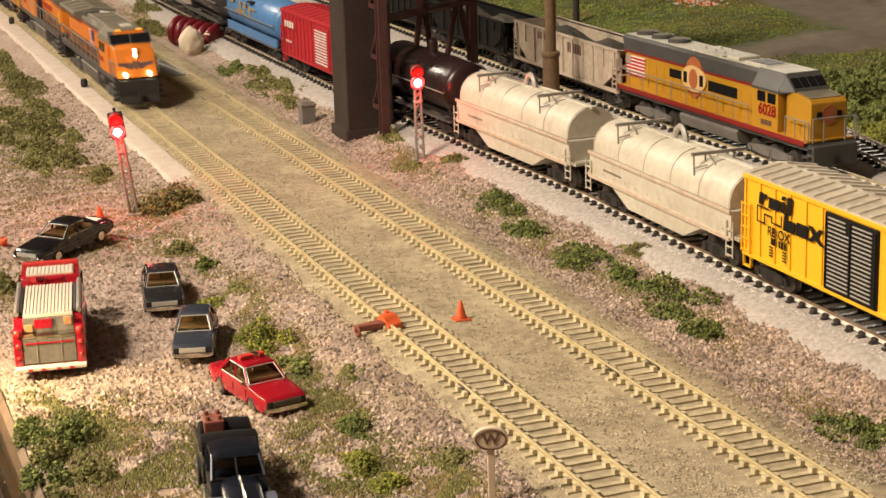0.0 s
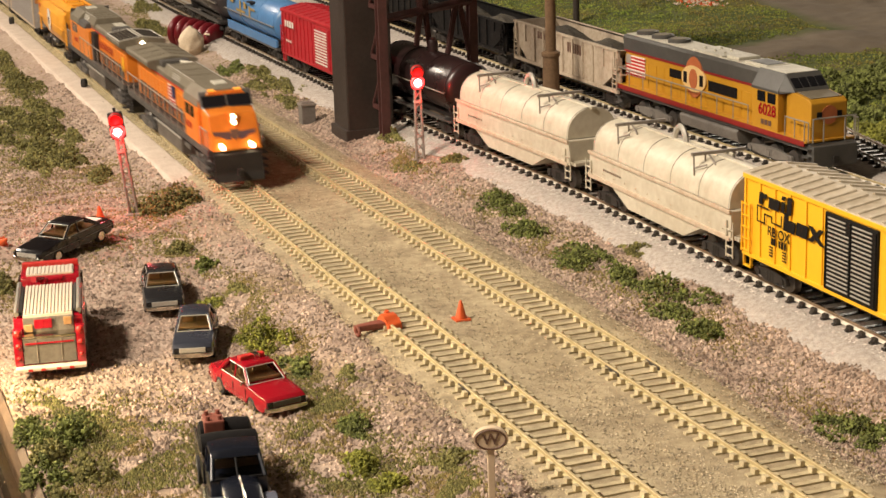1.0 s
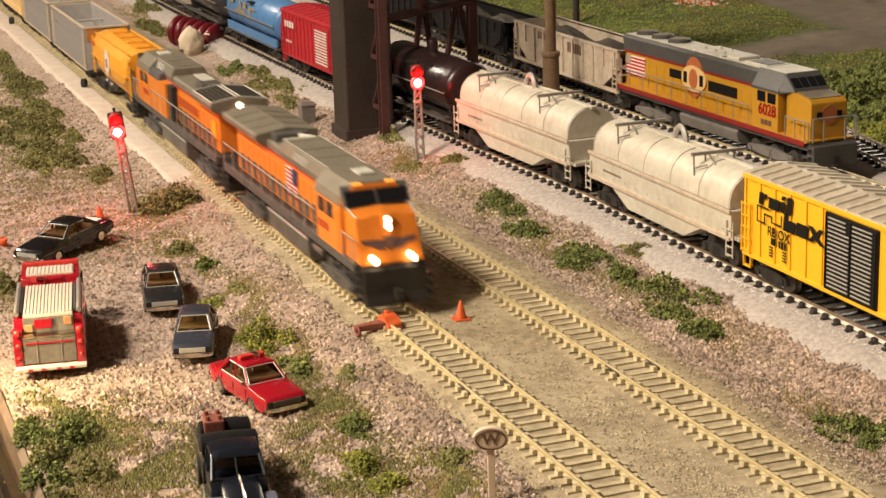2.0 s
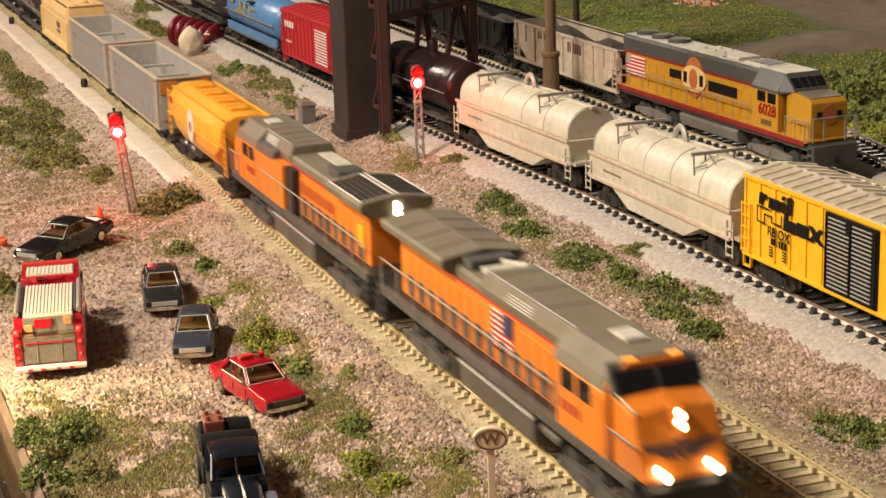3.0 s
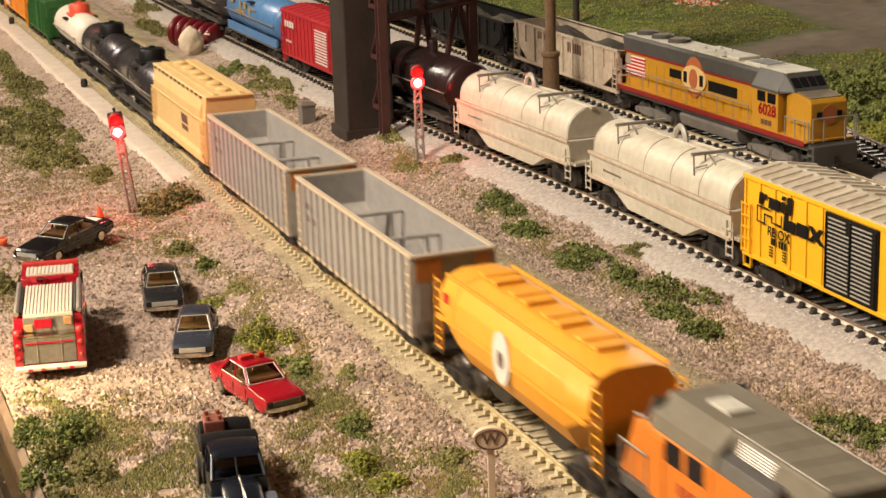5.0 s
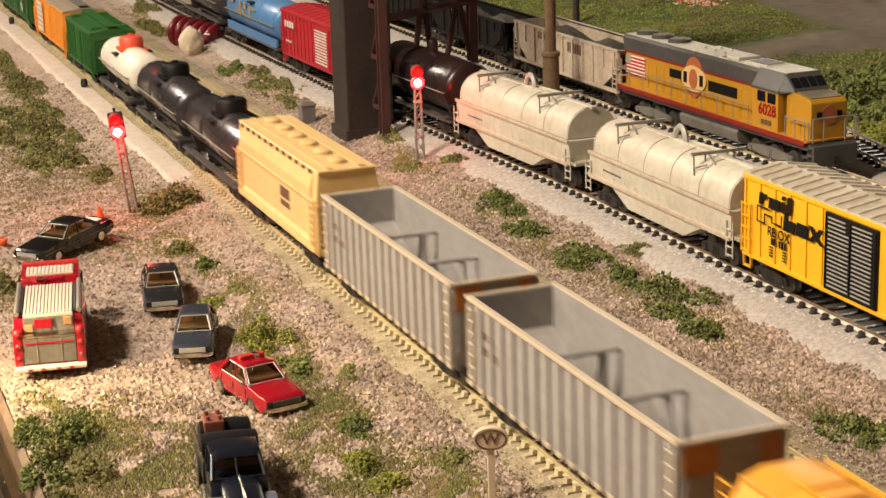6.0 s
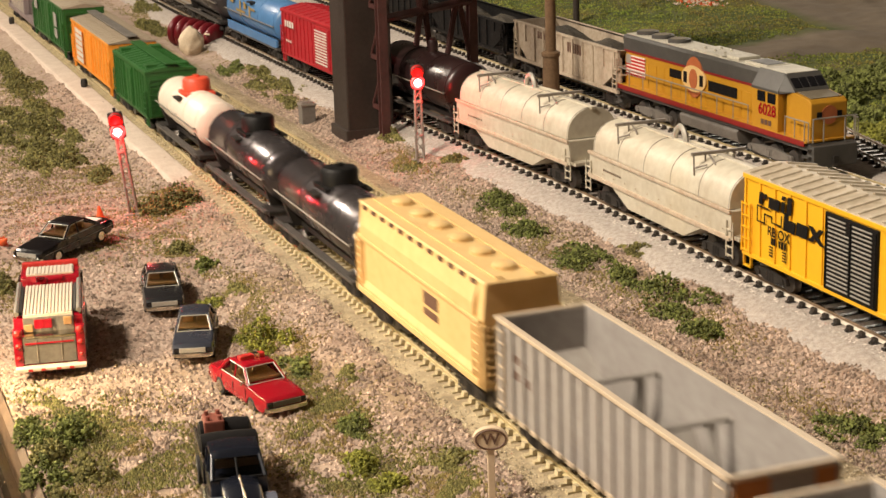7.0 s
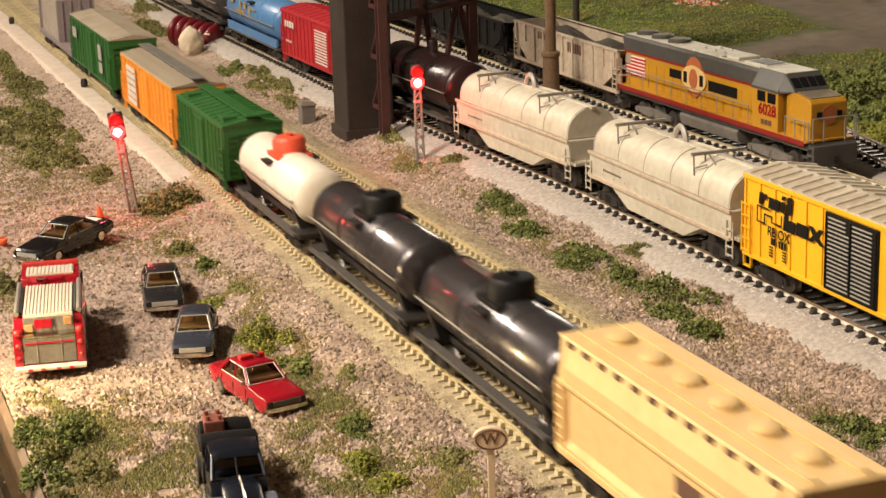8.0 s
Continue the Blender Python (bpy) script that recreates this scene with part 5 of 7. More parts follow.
# ---- the back track ----
def yellow_loco():
    lo = thing("locomotive", "yellow and dark grey diesel locomotive standing on the back track", "locomotive")
    bm = B()
    box(bm, -117, 112, -15, 15, 14, 18.5, 0.5)
    for s in (-1, 1):
        prism(bm, [(s * 114, 18), (s * 119, 17), (s * 119, 5), (s * 115, 3.5), (s * 112, 8), (s * 112, 18)], -14.5, 14.5, "y", 0.4)
    part("frame", bm, "loco_grey", lo)
    bm = B()
    for s in (-1, 1):
        box(bm, -117, 112, s * 16.2 - 0.5, s * 16.2 + 0.5, 16.5, 19.6)
    part("sill_stripe", bm, "sill_red", lo, "dark red sill stripe")
    bm = B()
    box(bm, -118, 114, -16.6, 16.6, 18.6, 19.8, 0.2)
    part("walkway", bm, "loco_yellow", lo)
    bm = B()
    box(bm, -115, 56, -11, 11, 19, 42, 0.5)
    hood = part("hood", bm, "loco_yellow", lo)
    bm = B()
    prism(bm, [(-11.2, 42.5), (-11.6, 51), (-10.2, 53), (10.2, 53), (11.6, 51), (11.2, 42.5)], -116, 57, "x", 0.4)
    top = part("hood_top", bm, "loco_grey", lo)
    bm = B()
    box(bm, -114, 56, -9.6, 9.6, 53, 53.5)
    part("roof_walk", bm, "roof_pale", top, "dusty pale roof")
    for x in (-103, -82, -60):
        bm = B()
        lathe(bm, [(53.3, 7.5), (55.4, 7.5), (55.8, 6.6)], 20, "z", (x, 0, 0))
        fan = part("radiator_fan", bm, "loco_grey", top, smooth=40)
        bm = B()
        lathe(bm, [(55.6, 5.6), (56.1, 5.6)], 18, "z", (x, 0, 0))
        part("fan_grille", bm, "roof", fan)
    bm = B()
    box(bm, -26, 10, -9.6, 9.6, 53.4, 54.6, 0.3)
    box(bm, 12, 26, -7.5, 7.5, 53.4, 55.4, 0.4)
    for i in range(5):
        rod(bm, (-20 + i * 6, -4 + (i % 2) * 8, 54.4), (-20 + i * 6, -4 + (i % 2) * 8, 56), 0.9, seg=8)
    part("roof_housing", bm, "roof_pale", top)
    bm = B()
    box(bm, 34, 58, -8, 8, 53.4, 54.8, 0.3)
    br = part("brake_grid", bm, "roof_pale", top)
    bm = B()
    box(bm, 36, 56, -6, 6, 54.6, 55.1)
    part("grid_mesh", bm, "loco_grey", br)
    for i in range(15):
        for s in (-1, 1):
            bm = B()
            box(bm, -100, -91.5, s * 11.05 - 0.2, s * 11.05 + 0.2, 21, 37, 0.1)
            part("hood_door", bm, "loco_yellow", hood, m=pose(i * 0.0106, 0, 0))
    bm = B()
    for s in (-1, 1):
        box(bm, -115, 56, s * 11.35 - 0.12, s * 11.35 + 0.12, 41.4, 42.8)
    part("stripe", bm, "sill_red", lo, "thin red stripe")
    # cab: slanted shoulders, a raked dark front with four panes
    bm = B()
    prism(bm, [(-16, 19), (-16, 43), (-10.4, 53.4), (10.4, 53.4), (16, 43), (16, 19)], 56, 83.5, "x", 0.4)
    cab = part("cab", bm, "loco_yellow", lo)
    bm = B()
    prism(bm, [(-16.3, 42.4), (-16.3, 44), (-10.6, 54.0), (10.6, 54.0), (16.3, 44), (16.3, 42.4)], 55, 84, "x", 0.3)
    shell = part("cab_roof", bm, "loco_grey", cab)
    bm = B()
    prism(bm, [(83, 42.4), (94, 44.6), (93, 46), (84, 53.9), (82, 53.9)], -11.5, 11.5, "y", 0.3)
    for s in (-1, 1):
        v = [(83, s * 11.4, 42.4), (94, s * 11.4, 44.6), (84, s * 11.4, 53.4), (83, s * 16.2, 42.4), (83, s * 16.2, 44.2), (83, s * 11.4, 53.2)]
        q = [bm.verts.new(p) for p in v]
        for t in ((0, 1, 3), (1, 4, 3), (1, 2, 4), (2, 5, 4)):
            bm.faces.new([q[k] for k in t])
    part("cab_front", bm, "loco_grey", cab)
    bm = B()
    prism(bm, [(55.5, -10.4), (83.5, -10.4), (83.5, 10.4), (55.5, 10.4)], 53.9, 54.4, "z", 0.1)
    part("roof_top", bm, "roof_pale", cab, "dusty pale cab roof")
    rake = pose(0.0893, 0, 0.0492, 0, -48, 0)
    for y0, y1 in ((-10.4, -5.6), (-4.8, -0.5), (0.5, 4.8), (5.6, 10.4)):
        bm = B()
        box(bm, -0.3, 0.5, y0, y1, -3.8, 3.4)
        part("windshield", bm, "blackglass", cab, "dark windshield pane", m=rake)
    for s in (-1, 1):
        for x in (62, 73):
            bm = B()
            box(bm, x, x + 8, s * 16 - 0.5, s * 16 + 0.5, 36, 42)
            part("window", bm, "blackglass", cab, "dark cab window")
    bm = B()
    prism(bm, [(86, 19), (86, 45), (94, 44.4), (109, 42.6), (111.5, 40.5), (111.5, 19)], -12, 12, "y", 0.8)
    nose = part("nose", bm, "loco_yellow", lo)
    bm = B()
    lathe(bm, [(111.3, 5.4), (111.9, 5.4)], 20, "x", (0, 0, 33.5))
    disc = part("nose_emblem", bm, "emblem_orange", nose, "round orange-red nose emblem")
    for y in (-6.6, 6.6):
        bm = B()
        box(bm, 111.4, 112.0, y - 1.6, y + 1.6, 31.5, 35.5)
        part("emblem_bar", bm, "black", disc, "black emblem bar")
    bm = B()
    prism(bm, [(94.6, 44.6), (94.6, 45.0), (108.4, 43.2), (108.4, 42.8)], -10, 10, "y")
    part("nose_top", bm, "roof", nose, "grey anti-glare nose top")
    # markings: flag, round emblem with bars, number
    bm = B()
    box(bm, -111, -85, -11.75, -11.4, 26, 40)
    flag = part("flag_ground", bm, "white", lo, "white flag panel")
    bm = B()
    for i in range(6):
        box(bm, -111, -85, -11.95, -11.6, 26.3 + i * 2.3, 27.5 + i * 2.3)
    part("flag_stripe", bm, "red", flag, "red flag stripes")
    bm = B()
    box(bm, -111, -104, -12.05, -11.6, 34, 40)
    part("flag_canton", bm, "steel_pale", flag)
    bm = B()
    lathe(bm, [(-12.1, 11), (-11.3, 11)], 28, "y", (-20, 0, 37), 1.18)
    em = part("emblem", bm, "emblem_orange", lo, "tall orange oval emblem")
    bm = B()
    lathe(bm, [(-12.35, 15), (-11.3, 15)], 28, "y", (-20, 0, 36), 0.56)
    part("emblem_disc", bm, "tan", em)
    bm = B()
    lathe(bm, [(-12.6, 5), (-11.3, 5)], 20, "y", (-20, 0, 36), 1.3)
    part("emblem_core", bm, "emblem_orange", em)
    bars(lo, "black", [(-32, -28, 32.5, 39.5), (-12, -8, 32.5, 39.5)], -12.6, "emblem_bar", "black emblem bars")
    for row in ((-52, -37, 33, 38.5), (-3, 31, 31, 37.5)):
        bars(lo, "black", [row], -11.5, "hood_panel", "black lettering panel")
    writing("number", "6028", 0.0095, "fire_red", cab, pose(0.0725, -0.01635, 0.0312, 90, 0, 0))
    bars(lo, "brown", [(66 + i * 4, 69 + i * 4, 22.4, 25.4) for i in range(3)], -16.3, "lettering", "small brown lettering bars")
    for s in (-1, 1):
        rails_along(lo, s * 16.4, [-117, -98, -79, -60, -41, -22, -3, 16, 35, 52], 19.6, 31)
        rails_along(lo, s * 16.4, [92, 102, 112, 116], 19.6, 31)
        for e in (-1, 1):
            for i in range(3):
                bm = B()
                box(bm, e * 114 - 3, e * 114 + 3, s * 15.6 - 1.6, s * 15.6 + 1.6, 6 + i * 4.5, 6.8 + i * 4.5)
                part("step", bm, "loco_grey", lo)
    bm = B()
    for y in (-14, -7, 7, 14):
        rod(bm, (117, y, 19), (117, y, 33), 0.45, seg=6)
    rod(bm, (117, -14, 33), (117, 14, 33), 0.45, seg=6)
    part("front_rail", bm, "handrail", lo)
    bm = B()
    prism(bm, [(-12, 14), (-14.5, 11), (-13, 5), (-9, 3.5), (9, 3.5), (13, 5), (14.5, 11), (12, 14)], -34, 36, "x", 0.6)
    part("fuel_tank", bm, "relay", lo)
    for x in (-70, 72):
        bogie(lo, x, 3, 20.5, "relay")
    couplers(lo, 114)
    return squeeze(lo, (0.972, 1, 0.975))


yellow_loco().matrix_basis = on_line(line_d, -2.5)


def ore_hopper(name, label, mat, m, load=True, L=80.0, H=45.0):
    h = thing(name, label, "hopper car", m)
    for s in (-1, 1):
        bm = B()
        prism(bm, [(-L, 40 - 12), (-L, H), (L, H), (L, 40 - 12), (L - 26, 13), (-L + 26, 13)], s * 16.6 - 0.7, s * 16.6 + 0.7, "y")
        side = part("side_wall", bm, mat, h)
        for i in range(11):
            x = -L + 5 + i * (2 * L - 10) / 10
            zb = 15 if abs(x) < L - 26 else 28
            bm = B()
            box(bm, -1.0, 1.0, -0.9, 0.9, zb, H - 1)
            part("rib", bm, mat, side, m=pose(x / 1000, s * 17.4 / 1000, 0))
        bm = B()
        box(bm, -L, L, s * 17 - 1.1, s * 17 + 1.1, H - 1.2, H + 0.5, 0.2)
        box(bm, -L, L, s * 17 - 0.9, s * 17 + 0.9, 12, 14.5, 0.2)
        part("rim", bm, mat, side)
        for e in (-1, 1):
            ladder(h, e * (L - 4), s * 18, 15, H - 6, 7, 6, mat)
    for e in (-1, 1):
        bm = B()
        prism(bm, [(e * L, H), (e * (L - 1.5), H), (e * (L - 34), 14), (e * (L - 32), 14)], -16, 16, "y")
        for y in (-15, 0, 15):
            box(bm, min(e * (L - 6), e * L), max(e * (L - 6), e * L), y - 0.7, y + 0.7, 14, 36)
        for z in (18, 24, 30):
            box(bm, e * L - 0.6, e * L + 0.6, -16, -8, z, z + 1)
            box(bm, e * L - 0.6, e * L + 0.6, 8, 16, z, z + 1)
        part("end_slope", bm, mat, h)
    if load:
        rnd = random.Random(7)
        bm = B()
        bmesh.ops.create_grid(bm, x_segments=40, y_segments=10, size=0.5)
        for v in bm.verts:
            x, y = v.co.x * (2 * L - 6), v.co.y * 31
            v.co = (x, y, H - 9.5 + 10 * math.exp(-((abs(x) - 38) / 18) ** 2) * (1 - (y / 17) ** 2) + rnd.uniform(-0.7, 0.7))
        part("load", bm, "coal", h, "dark coal load")
    bm = B()
    box(bm, -L, L, -4, 4, 9.5, 13)
    part("underframe", bm, "dark", h)
    bars(h, "brown", [(-44 + i * 5, -41 + i * 5, 33, 38) for i in range(5)] + [(8 + i * 4, 10.5 + i * 4, 30, 37) for i in range(6)], -17.6, "lettering", "faded rust lettering bars")
    for x in (-L + 17, L - 17):
        bogie(h, x, mat="dark")
    couplers(h, L + 2)
    return h


ore_hopper("hopper_car", "weathered cream open hopper with a coal load", "hopper_cream", on_line(line_d, -199), True, 88.0, 41.0)
ore_hopper("hopper_car", "black open hopper with a heaped coal load", "black", on_line(line_d, -390), True, 84.0, 36.0)
ore_hopper("hopper_car", "black open hopper with a heaped coal load", "black", on_line(line_d, -568), True, 84.0, 36.0)


# ---- tower, poles, signals ----
tower = thing("girder_tower", "dark brown column and maroon lattice girders straddling the siding", "tower")
bm = B()
box(bm, -222, -190, 105, 138, -8, 330, 1.0)
part("column", bm, "column", tower)
bm = B()
box(bm, -224, -188, 103, 140, -8, 2, 0.6)
part("base_plate", bm, "column", tower)
for px_, py_ in ((-168, 124), (-228, 212)):
    bm = B()
    box(bm, px_ - 3, px_ + 3, py_ - 0.6, py_ + 0.6, -6, 330)
    for o in (-3, 3):
        box(bm, px_ + o - 0.6, px_ + o + 0.6, py_ - 3, py_ + 3, -6, 330)
    part("post", bm, "maroon", tower)
FRAME_A, FRAME_B = Vector((-168, 124, 0)), Vector((-228, 212, 0))


def girder(name, u0, z0, u1, z1, r):
    """A member in the plane between the two posts; u runs from 0 to 1 across."""
    p, q = FRAME_A.lerp(FRAME_B, u0), FRAME_A.lerp(FRAME_B, u1)
    g = B()
    rod(g, (p.x, p.y, z0), (q.x, q.y, z1), r, seg=4)
    for o in (-1.1, 1.1):
        rod(g, (p.x + o, p.y + o, z0), (q.x + o, q.y + o, z1), r * 0.6, seg=4)
    part(name, g, "maroon", tower)


girder("crossbeam", 0, 79, 1, 79, 3.0)
girder("crossbeam", 0, 150, 1, 150, 3.0)
for u0, u1 in ((0.30, 0.42), (0.55, 0.47), (0.66, 0.82), (1.0, 0.86)):
    girder("brace", u0, 30, u1, 79, 1.3)
    girder("brace", u1, 79, u0, 150, 1.3)
for z0 in (18, 52, 86, 120):
    bm = B()
    rod(bm, (-191, 124, z0), (-168, 124, z0 + 30), 1.1, seg=6)
    box(bm, -191, -168, 123, 125, z0 - 1.4, z0 + 1.4)
    part("strut", bm, "maroon", tower)

pole = thing("utility_pole", "brown wooden pole with a thick collar between the tracks", "pole")
bm = B()
rod(bm, (-165, 245, -3), (-165, 245, 46), 6.2, 5.6, 14)
part("pole_base", bm, "pole", pole, smooth=40)
bm = B()
rod(bm, (-165, 245, 40), (-165, 245, 330), 3.8, 3.0, 12)
part("shaft", bm, "pole", pole, smooth=40)
bm = B()
lathe(bm, [(45, 6.6), (47.5, 6.6), (48.5, 4.5)], 14, "z", (-165, 245, 0))
part("collar", bm, "pole", pole, smooth=40)
pole = thing("utility_pole", "thin dark pole in the back field", "pole")
bm = B()
rod(bm, (-563, 449, -4), (-563, 449, 300), 3.2, 2.4, 10)
part("shaft", bm, "column", pole, smooth=40)


def signal(label, m, h):
    s = thing("signal", label, "signal", m, "red signals beside the tracks")
    bm = B()
    for a in (-1, 1):
        for b in (-1, 1):
            rod(bm, (a * 2.4, b * 2.4, 0), (a * 1.7, b * 1.7, h - 14), 0.72, seg=6)
    part("mast", bm, "lattice", s)
    bm = B()
    n = 7
    for i in range(n):
        z0, z1 = i * (h - 16) / n, (i + 1) * (h - 16) / n
        for a, b in (((-1, -1), (1, -1)), ((1, -1), (1, 1)), ((1, 1), (-1, 1)), ((-1, 1), (-1, -1))):
            rod(bm, (a[0] * 2.2, a[1] * 2.2, z0), (b[0] * 2.1, b[1] * 2.1, z1), 0.34, seg=5)
    tagged(part("lacing", bm, "lattice", s), kind="stuff")
    bm = B()
    for z in (h * 0.28, h * 0.62):
        lathe(bm, [(z - 0.6, 3.2), (z + 0.6, 3.2)], 10, "z")
    part("mast_ring", bm, "steel_pale", s)
    bm = B()
    box(bm, -5, 5, -5, 5, -3, 1.2, 0.4)
    part("base", bm, "lattice", s)
    bm = B()
    box(bm, 0.4, 3.0, -4.4, 4.4, h - 16, h, 1.2)
    rod(bm, (0, 0, h - 15), (0, 0, h + 2), 0.8, seg=8)
    head = part("head", bm, "signal_case", s)
    for i, z in enumerate((h - 4.5, h - 11.5)):
        bm = B()
        for a in range(0, 180, 20):
            u, v = radians(a), radians(a + 20)
            q = [bm.verts.new((x, r * math.cos(w), z + r * math.sin(w))) for x, r, w in ((3, 3.5, u), (3, 3.5, v), (6.5, 3.5, v), (6.5, 3.5, u))]
            bm.faces.new(q)
        bmesh.ops.remove_doubles(bm, verts=bm.verts, dist=0.01)
        bmesh.ops.solidify(bm, geom=bm.faces[:], thickness=0.35)
        part("hood", bm, "signal_case", head)
        # lenses and bulb are drawn oversized to stand in for the lamp's glare
        bm = B()
        lathe(bm, [(2.9, 4.3), (4.0, 4.0), (4.6, 3.0), (4.8, 1.2)], 18, "x", (0, 0, z))
        part("lens", bm, "signal_red" if i else "red", head, "lit red lens" if i else "dark red lens", 50)
        if i:
            bm = B()
            bmesh.ops.create_uvsphere(bm, u_segments=14, v_segments=8, radius=3.0, matrix=Matrix.Translation((2.9, 0, z)))
            part("bulb", bm, "bulb", head, "white-hot bulb, oversized for its glare", 60)
    return s


signal("lattice-mast signal with a lit red lens, leaning", pose(-0.071, -0.066, -0.0095, 6.3, 0, -14), 62)
signal("lattice-mast signal with a lit red lens", pose(-0.0955, 0.1225, -0.003, 0.5, 0, -14), 63)

# whistle sign
sign = thing("whistle_sign", "cream oval sign on a post, lettered W", "sign", pose(0.4150, -0.0378, -0.0105, 0, 0, -19))
bm = B()
box(bm, -1.2, 1.2, -1.2, 1.2, 0, 26, 0.3)
part("post", bm, "sign", sign)
bm = B()
lathe(bm, [(-1.2, 6.0), (1.6, 6.0)], 32, "x", (0, 0, 28.4), 0.68)
plate = part("plate", bm, "sign", sign)
bm = B()
for i in range(36):
    a, b = radians(i * 10), radians(i * 10 + 10)
    rod(bm, (1.75, 5.1 * math.cos(a), 28.4 + 3.4 * math.sin(a)), (1.75, 5.1 * math.cos(b), 28.4 + 3.4 * math.sin(b)), 0.3, seg=5)
part("border", bm, "brown", plate, "brown oval border")
writing("letter", "W", 0.0056, "brown", plate, pose(0.0018, 0, 0.0284, 90, 0, 90))


# ---- road vehicles ----
def wheels(parent, xs, y, r, w=3.6):
    for x in xs:
        for s in (-1, 1):
            bm = B()
            lathe(bm, [(s * (y - w / 2), r * 0.8), (s * (y - w / 2 + 0.3), r), (s * (y + w / 2 - 0.3), r), (s * (y + w / 2), r * 0.8)], 20, "y", (x, 0, r))
            t = part("tyre", bm, "tyre", parent, smooth=40)
            bm = B()
            lathe(bm, [(s * (y + w / 2 - 0.5), r * 0.7), (s * (y + w / 2 + 0.2), r * 0.66), (s * (y + w / 2 + 0.4), r * 0.2)], 16, "y", (x, 0, r))
            part("hubcap", bm, "chrome", t, smooth=40)


def rounded_body(bm, W, L, belt, crown):
    """Give a swept side outline tumblehome, drawn-in ends and crowned panels."""
    for y in (-W * 0.86, -W * 0.5, 0, W * 0.5, W * 0.86):
        bmesh.ops.bisect_plane(bm, geom=bm.verts[:] + bm.edges[:] + bm.faces[:], plane_co=(0, y, 0), plane_no=(0, 1, 0))
    for x in (-L * 0.8, -L * 0.25, L * 0.25, L * 0.8):
        bmesh.ops.bisect_plane(bm, geom=bm.verts[:] + bm.edges[:] + bm.faces[:], plane_co=(x, 0, 0), plane_no=(1, 0, 0))
    for v in bm.verts:
        side = abs(v.co.y) / W
        up = max(0.0, (v.co.z - belt * 0.55) / (belt * 0.45))
        if v.co.z > belt * 0.7:
            v.co.z += crown * (1 - side ** 2.5)
        v.co.y *= (1 - 0.07 * up * up) * (1 - 0.08 * smooth(0.72 * L, L, abs(v.co.x)))
        v.co.x -= math.copysign(0.9 * side ** 3 * smooth(0.8 * L, L, abs(v.co.x)), v.co.x)
    bmesh.ops.triangulate(bm, faces=[f for f in bm.faces if len(f.verts) > 4])
    return bm


